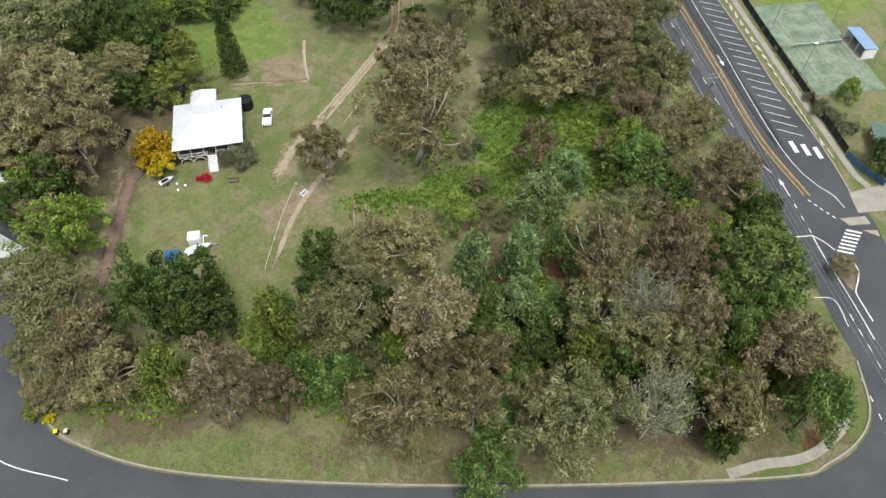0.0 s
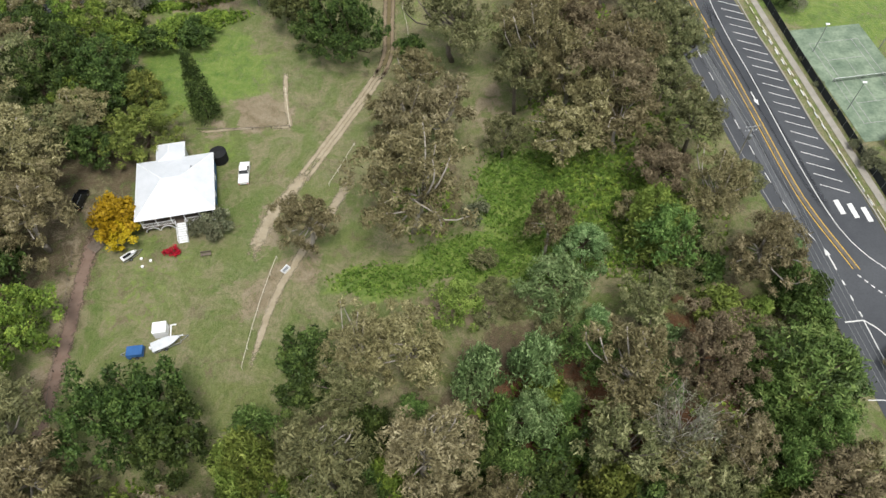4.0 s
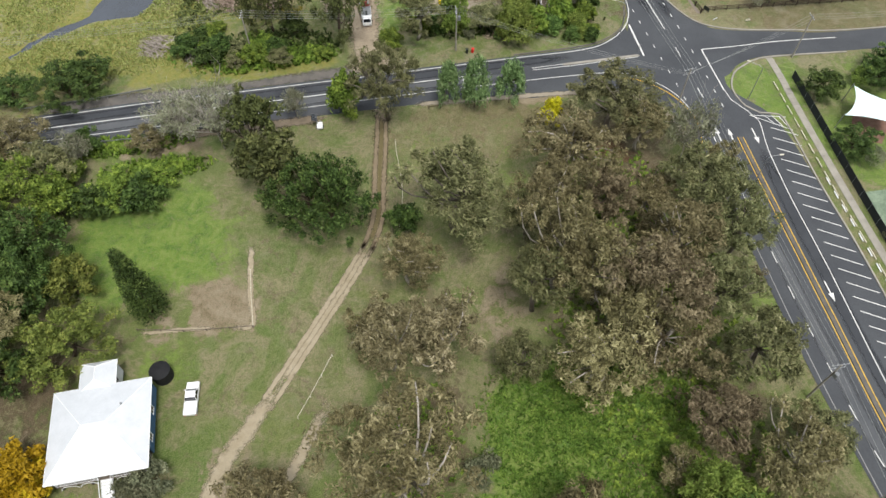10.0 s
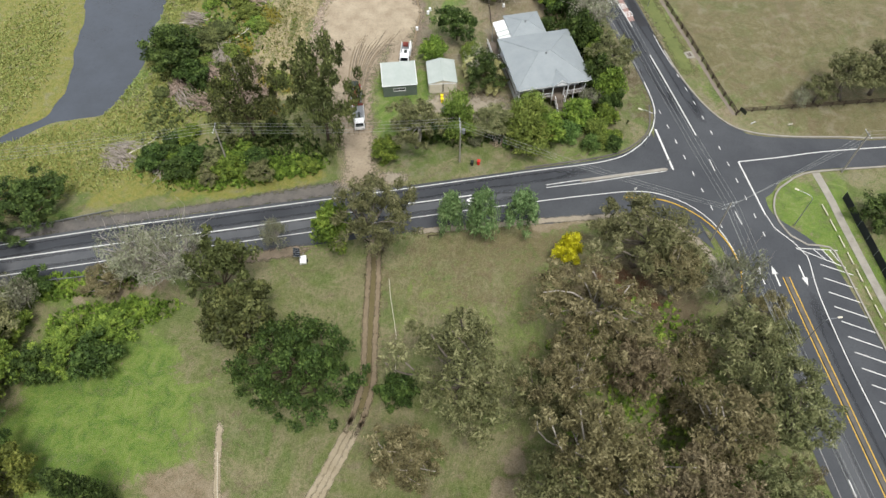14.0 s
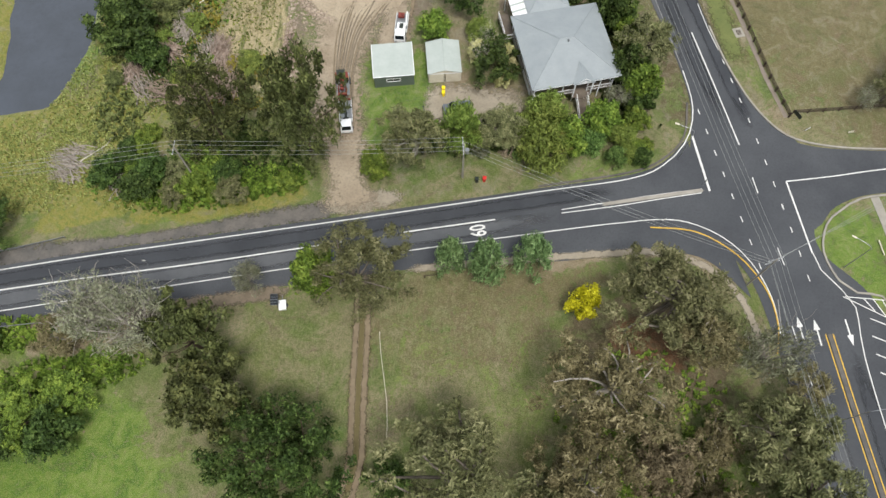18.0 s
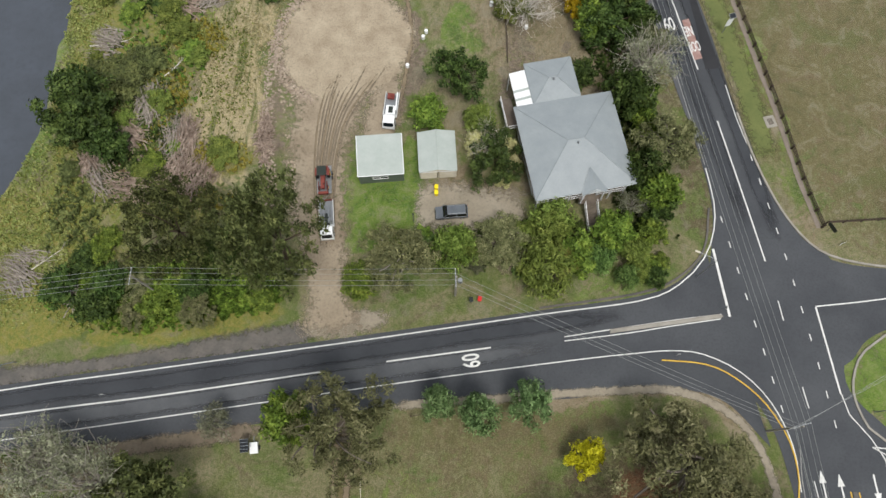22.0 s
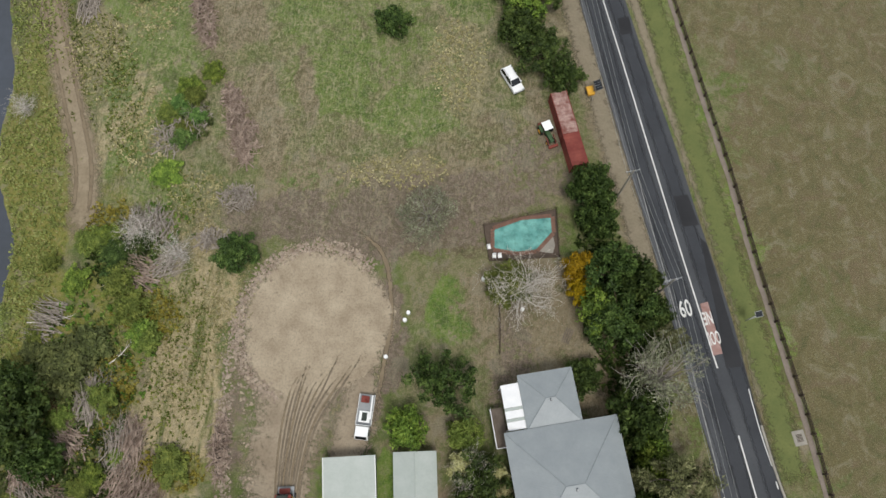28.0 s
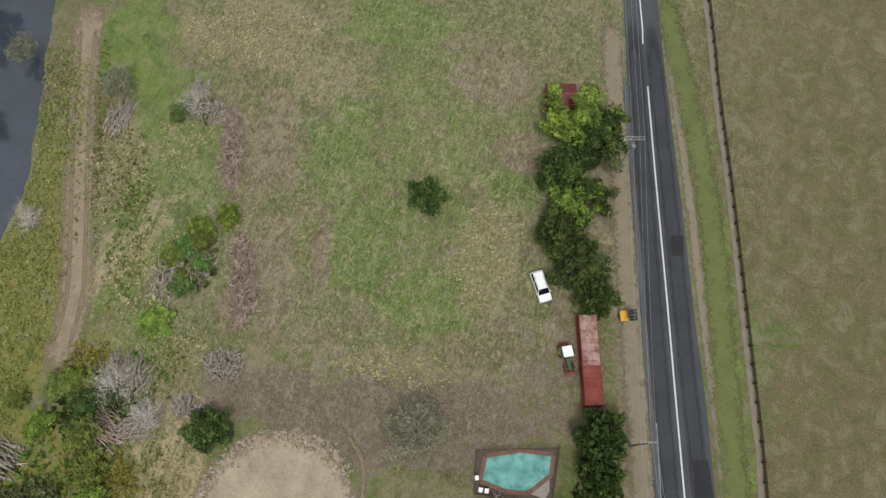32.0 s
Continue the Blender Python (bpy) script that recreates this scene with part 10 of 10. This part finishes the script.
rail_fence([(54.4, 208.6), (70, 210.6), (87, 212.8), (120, 217)], "paddock_fence", "dark timber post-and-rail fence along the side road", 2.6, 1.25, (0.45, 0.8, 1.15), M_DARK_TIMBER)
rail_fence([(-48.2, 127.1), (-40, 127.2), (-30.4, 128.2)], "yard_fence", "low broken timber rail behind the house", 3.0, 0.8, (0.6,), M_TIMBER, 0.12, 0.1)
rail_fence([(-30.4, 128.4), (-31.6, 133.5), (-32.7, 138.8)], "yard_fence", "low timber edging of an old vegetable bed", 1.6, 0.35, (0.2,), M_CREAM, 0.12, 0.16)
rail_fence([(-63.4, 98.1), (-61.6, 88), (-60, 78), (-58.4, 68)], "boundary_fence", "sagging pale wire and timber boundary fence", 2.6, 0.9, (0.75,), M_TIMBER, 0.1, 0.05)
rail_fence([(-10.6, 168), (-10, 163.9), (-8.9, 158.9), (-8.4, 154.1), (-8.6, 148)], "marker_fence", "thin wire fence with pale marker posts", 3.2, 0.9, (0.8,), M_CREAM, 0.07, 0.02)
rail_fence([(-28.4, 97.5), (-29.5, 91), (-30.3, 84), (-30.8, 77)], "marker_fence", "short pale posts along the worn path", 3.4, 0.9, (0.85,), M_CREAM, 0.08, 0.02)
rail_fence([(-21.2, 113.5), (-19.4, 118), (-17.4, 123.5)], "marker_fence", "short pale posts beside the track", 3.4, 0.8, (0.75,), M_CREAM, 0.1, 0.02)
rail_fence([(5.0, 245.6), (5.6, 241), (6.1, 238.1), (6.4, 232.8)], "garden_fence", "dark thin fence between yard and garden", 1.8, 1.1, (0.3, 1.0), M_DARK_TIMBER, 0.08, 0.06)
rail_fence([(-4.6, 176.9), (-2.4, 177.3)], "rail_stub", "short dark timber rail by the road", 2.2, 0.9, (0.7,), M_DARK_TIMBER, 0.16, 0.14)

# school fence: posts with dark screen cloth
sf = thing("school_fence", "tall mesh school fence with dark screening", "fence", pose(0, 0, 0))
ln = smooth_line([(68.6, 188), (70.4, 175), (72.4, 160), (75, 142.4), (77, 130.4), (79, 117), (80.4, 108)], 1.0)
tot = length(ln)
n = int(tot / 3.0)
M_SCREEN = mat("dark screen cloth", "262b2e", "32383b", 0.8, 0.8, 6.0, 0.1, coord="object")
for i in range(n + 1):
    p, d = along(ln, tot * i / n)
    bm = bmesh.new()
    rod(bm, (p.x, p.y, 0), (p.x, p.y, 2.0), 0.04)
    part("post", bm, M_METAL, sf)
    if i < n:
        q, _ = along(ln, tot * (i + 1) / n)
        bar("screen", (p.x, p.y, 0.95), (q.x, q.y, 0.95), 0.03, 1.8, M_SCREEN, sf)

# white log barriers between bays and footpath
bm = bmesh.new()
box(bm, (0, 0, 0.34), (2.5, 0.14, 0.14), bevel=0.03)
base_log = thing("log_barrier", "low white timber barrier rail on the verge", "barrier", pose(0, 0, 0), "parking barriers")
part("beam", bm, M_CREAM, base_log)
for s in (-0.9, 0.9):
    bm = bmesh.new()
    box(bm, (s, 0, 0.14), (0.12, 0.12, 0.28), bevel=0.02)
    part("post", bm, M_TIMBER, base_log)
ln = smooth_line([(64.3, 187), (65.4, 180), (68.2, 161.5), (71.2, 144), (73.2, 131), (75.4, 117), (77.4, 106.8)], 1.0)
tot, d, first = length(ln), 2.0, True
while d < tot - 1:
    p, t = along(ln, d)
    m = pose(p.x, p.y, 0, 0, 0, math.degrees(math.atan2(t.y, t.x)))
    if first:
        base_log.matrix_basis, first = m, False
    else:
        copy_thing(base_log, m)
    d += 3.4

# stones round the gravel pad and along the drive
def stone_mesh(seed):
    rng = random.Random(seed)
    bm = bmesh.new()
    bmesh.ops.create_icosphere(bm, subdivisions=1, radius=0.5)
    for v in bm.verts:
        v.co *= rng.uniform(0.7, 1.15)
        v.co.z *= 0.6
    me = bpy.data.meshes.new("stone")
    bm.to_mesh(me)
    bm.free()
    me.materials.append(M_STONE)
    return me


STONES = [stone_mesh(k) for k in range(5)]
bank = thing("stone_bank", "bank of pale broken stones edging the gravel pad", "stones", pose(0, 0, 0))
rng = random.Random(12)
for k in range(290):
    if k < 190:
        a = radians(rng.uniform(60, 235))
        r = rng.uniform(0.97, 1.13)
        x, y = -19.8 + 10.6 * r * math.cos(a), 234.7 + 11.2 * r * math.sin(a)
    else:
        t = rng.random()
        x, y = -28.4 + 4.6 * t + rng.uniform(-0.8, 0.8), 226 - 24 * t
    o = new("stone", rng.choice(STONES))
    s = rng.uniform(0.18, 0.62)
    o.parent = bank
    o.matrix_basis = pose(x, y, s * 0.12, 0, 0, rng.uniform(0, 360)) @ Matrix.Diagonal((s, s * rng.uniform(0.7, 1.3), s, 1))

V, F = [], []
for k in range(1700):
    if k < 1100:
        a = radians(rng.uniform(50, 250))
        r = rng.gauss(1.04, 0.05)
        x, y = -19.8 + 10.6 * r * math.cos(a), 234.7 + 11.2 * r * math.sin(a)
    else:
        t = rng.random()
        x, y = -31.2 + 3.4 * t * t + rng.gauss(0, 0.6), 234 - 28 * t
    s = rng.uniform(0.08, 0.26)
    b0 = len(V)
    for dx, dy, dz in ((1, 0, 0.2), (0, 1, 0.3), (-1, 0, 0.2), (0, -1, 0.3), (0, 0, 0.9)):
        V.append((x + s * (dx + rng.uniform(-0.3, 0.3)), y + s * (dy + rng.uniform(-0.3, 0.3)), 0.03 + s * dz * rng.uniform(0.5, 1.1)))
    F += [(b0, b0 + 1, b0 + 4), (b0 + 1, b0 + 2, b0 + 4), (b0 + 2, b0 + 3, b0 + 4), (b0 + 3, b0, b0 + 4)]
tagged(new("rubble", mesh_from("rubble", V, F, M_RUBBLE)), "pinkish broken rubble spilled round the gravel pad", "rubble", "", "stuff")

for pts, w in FOOTPATHS:
    footpath(pts, w)
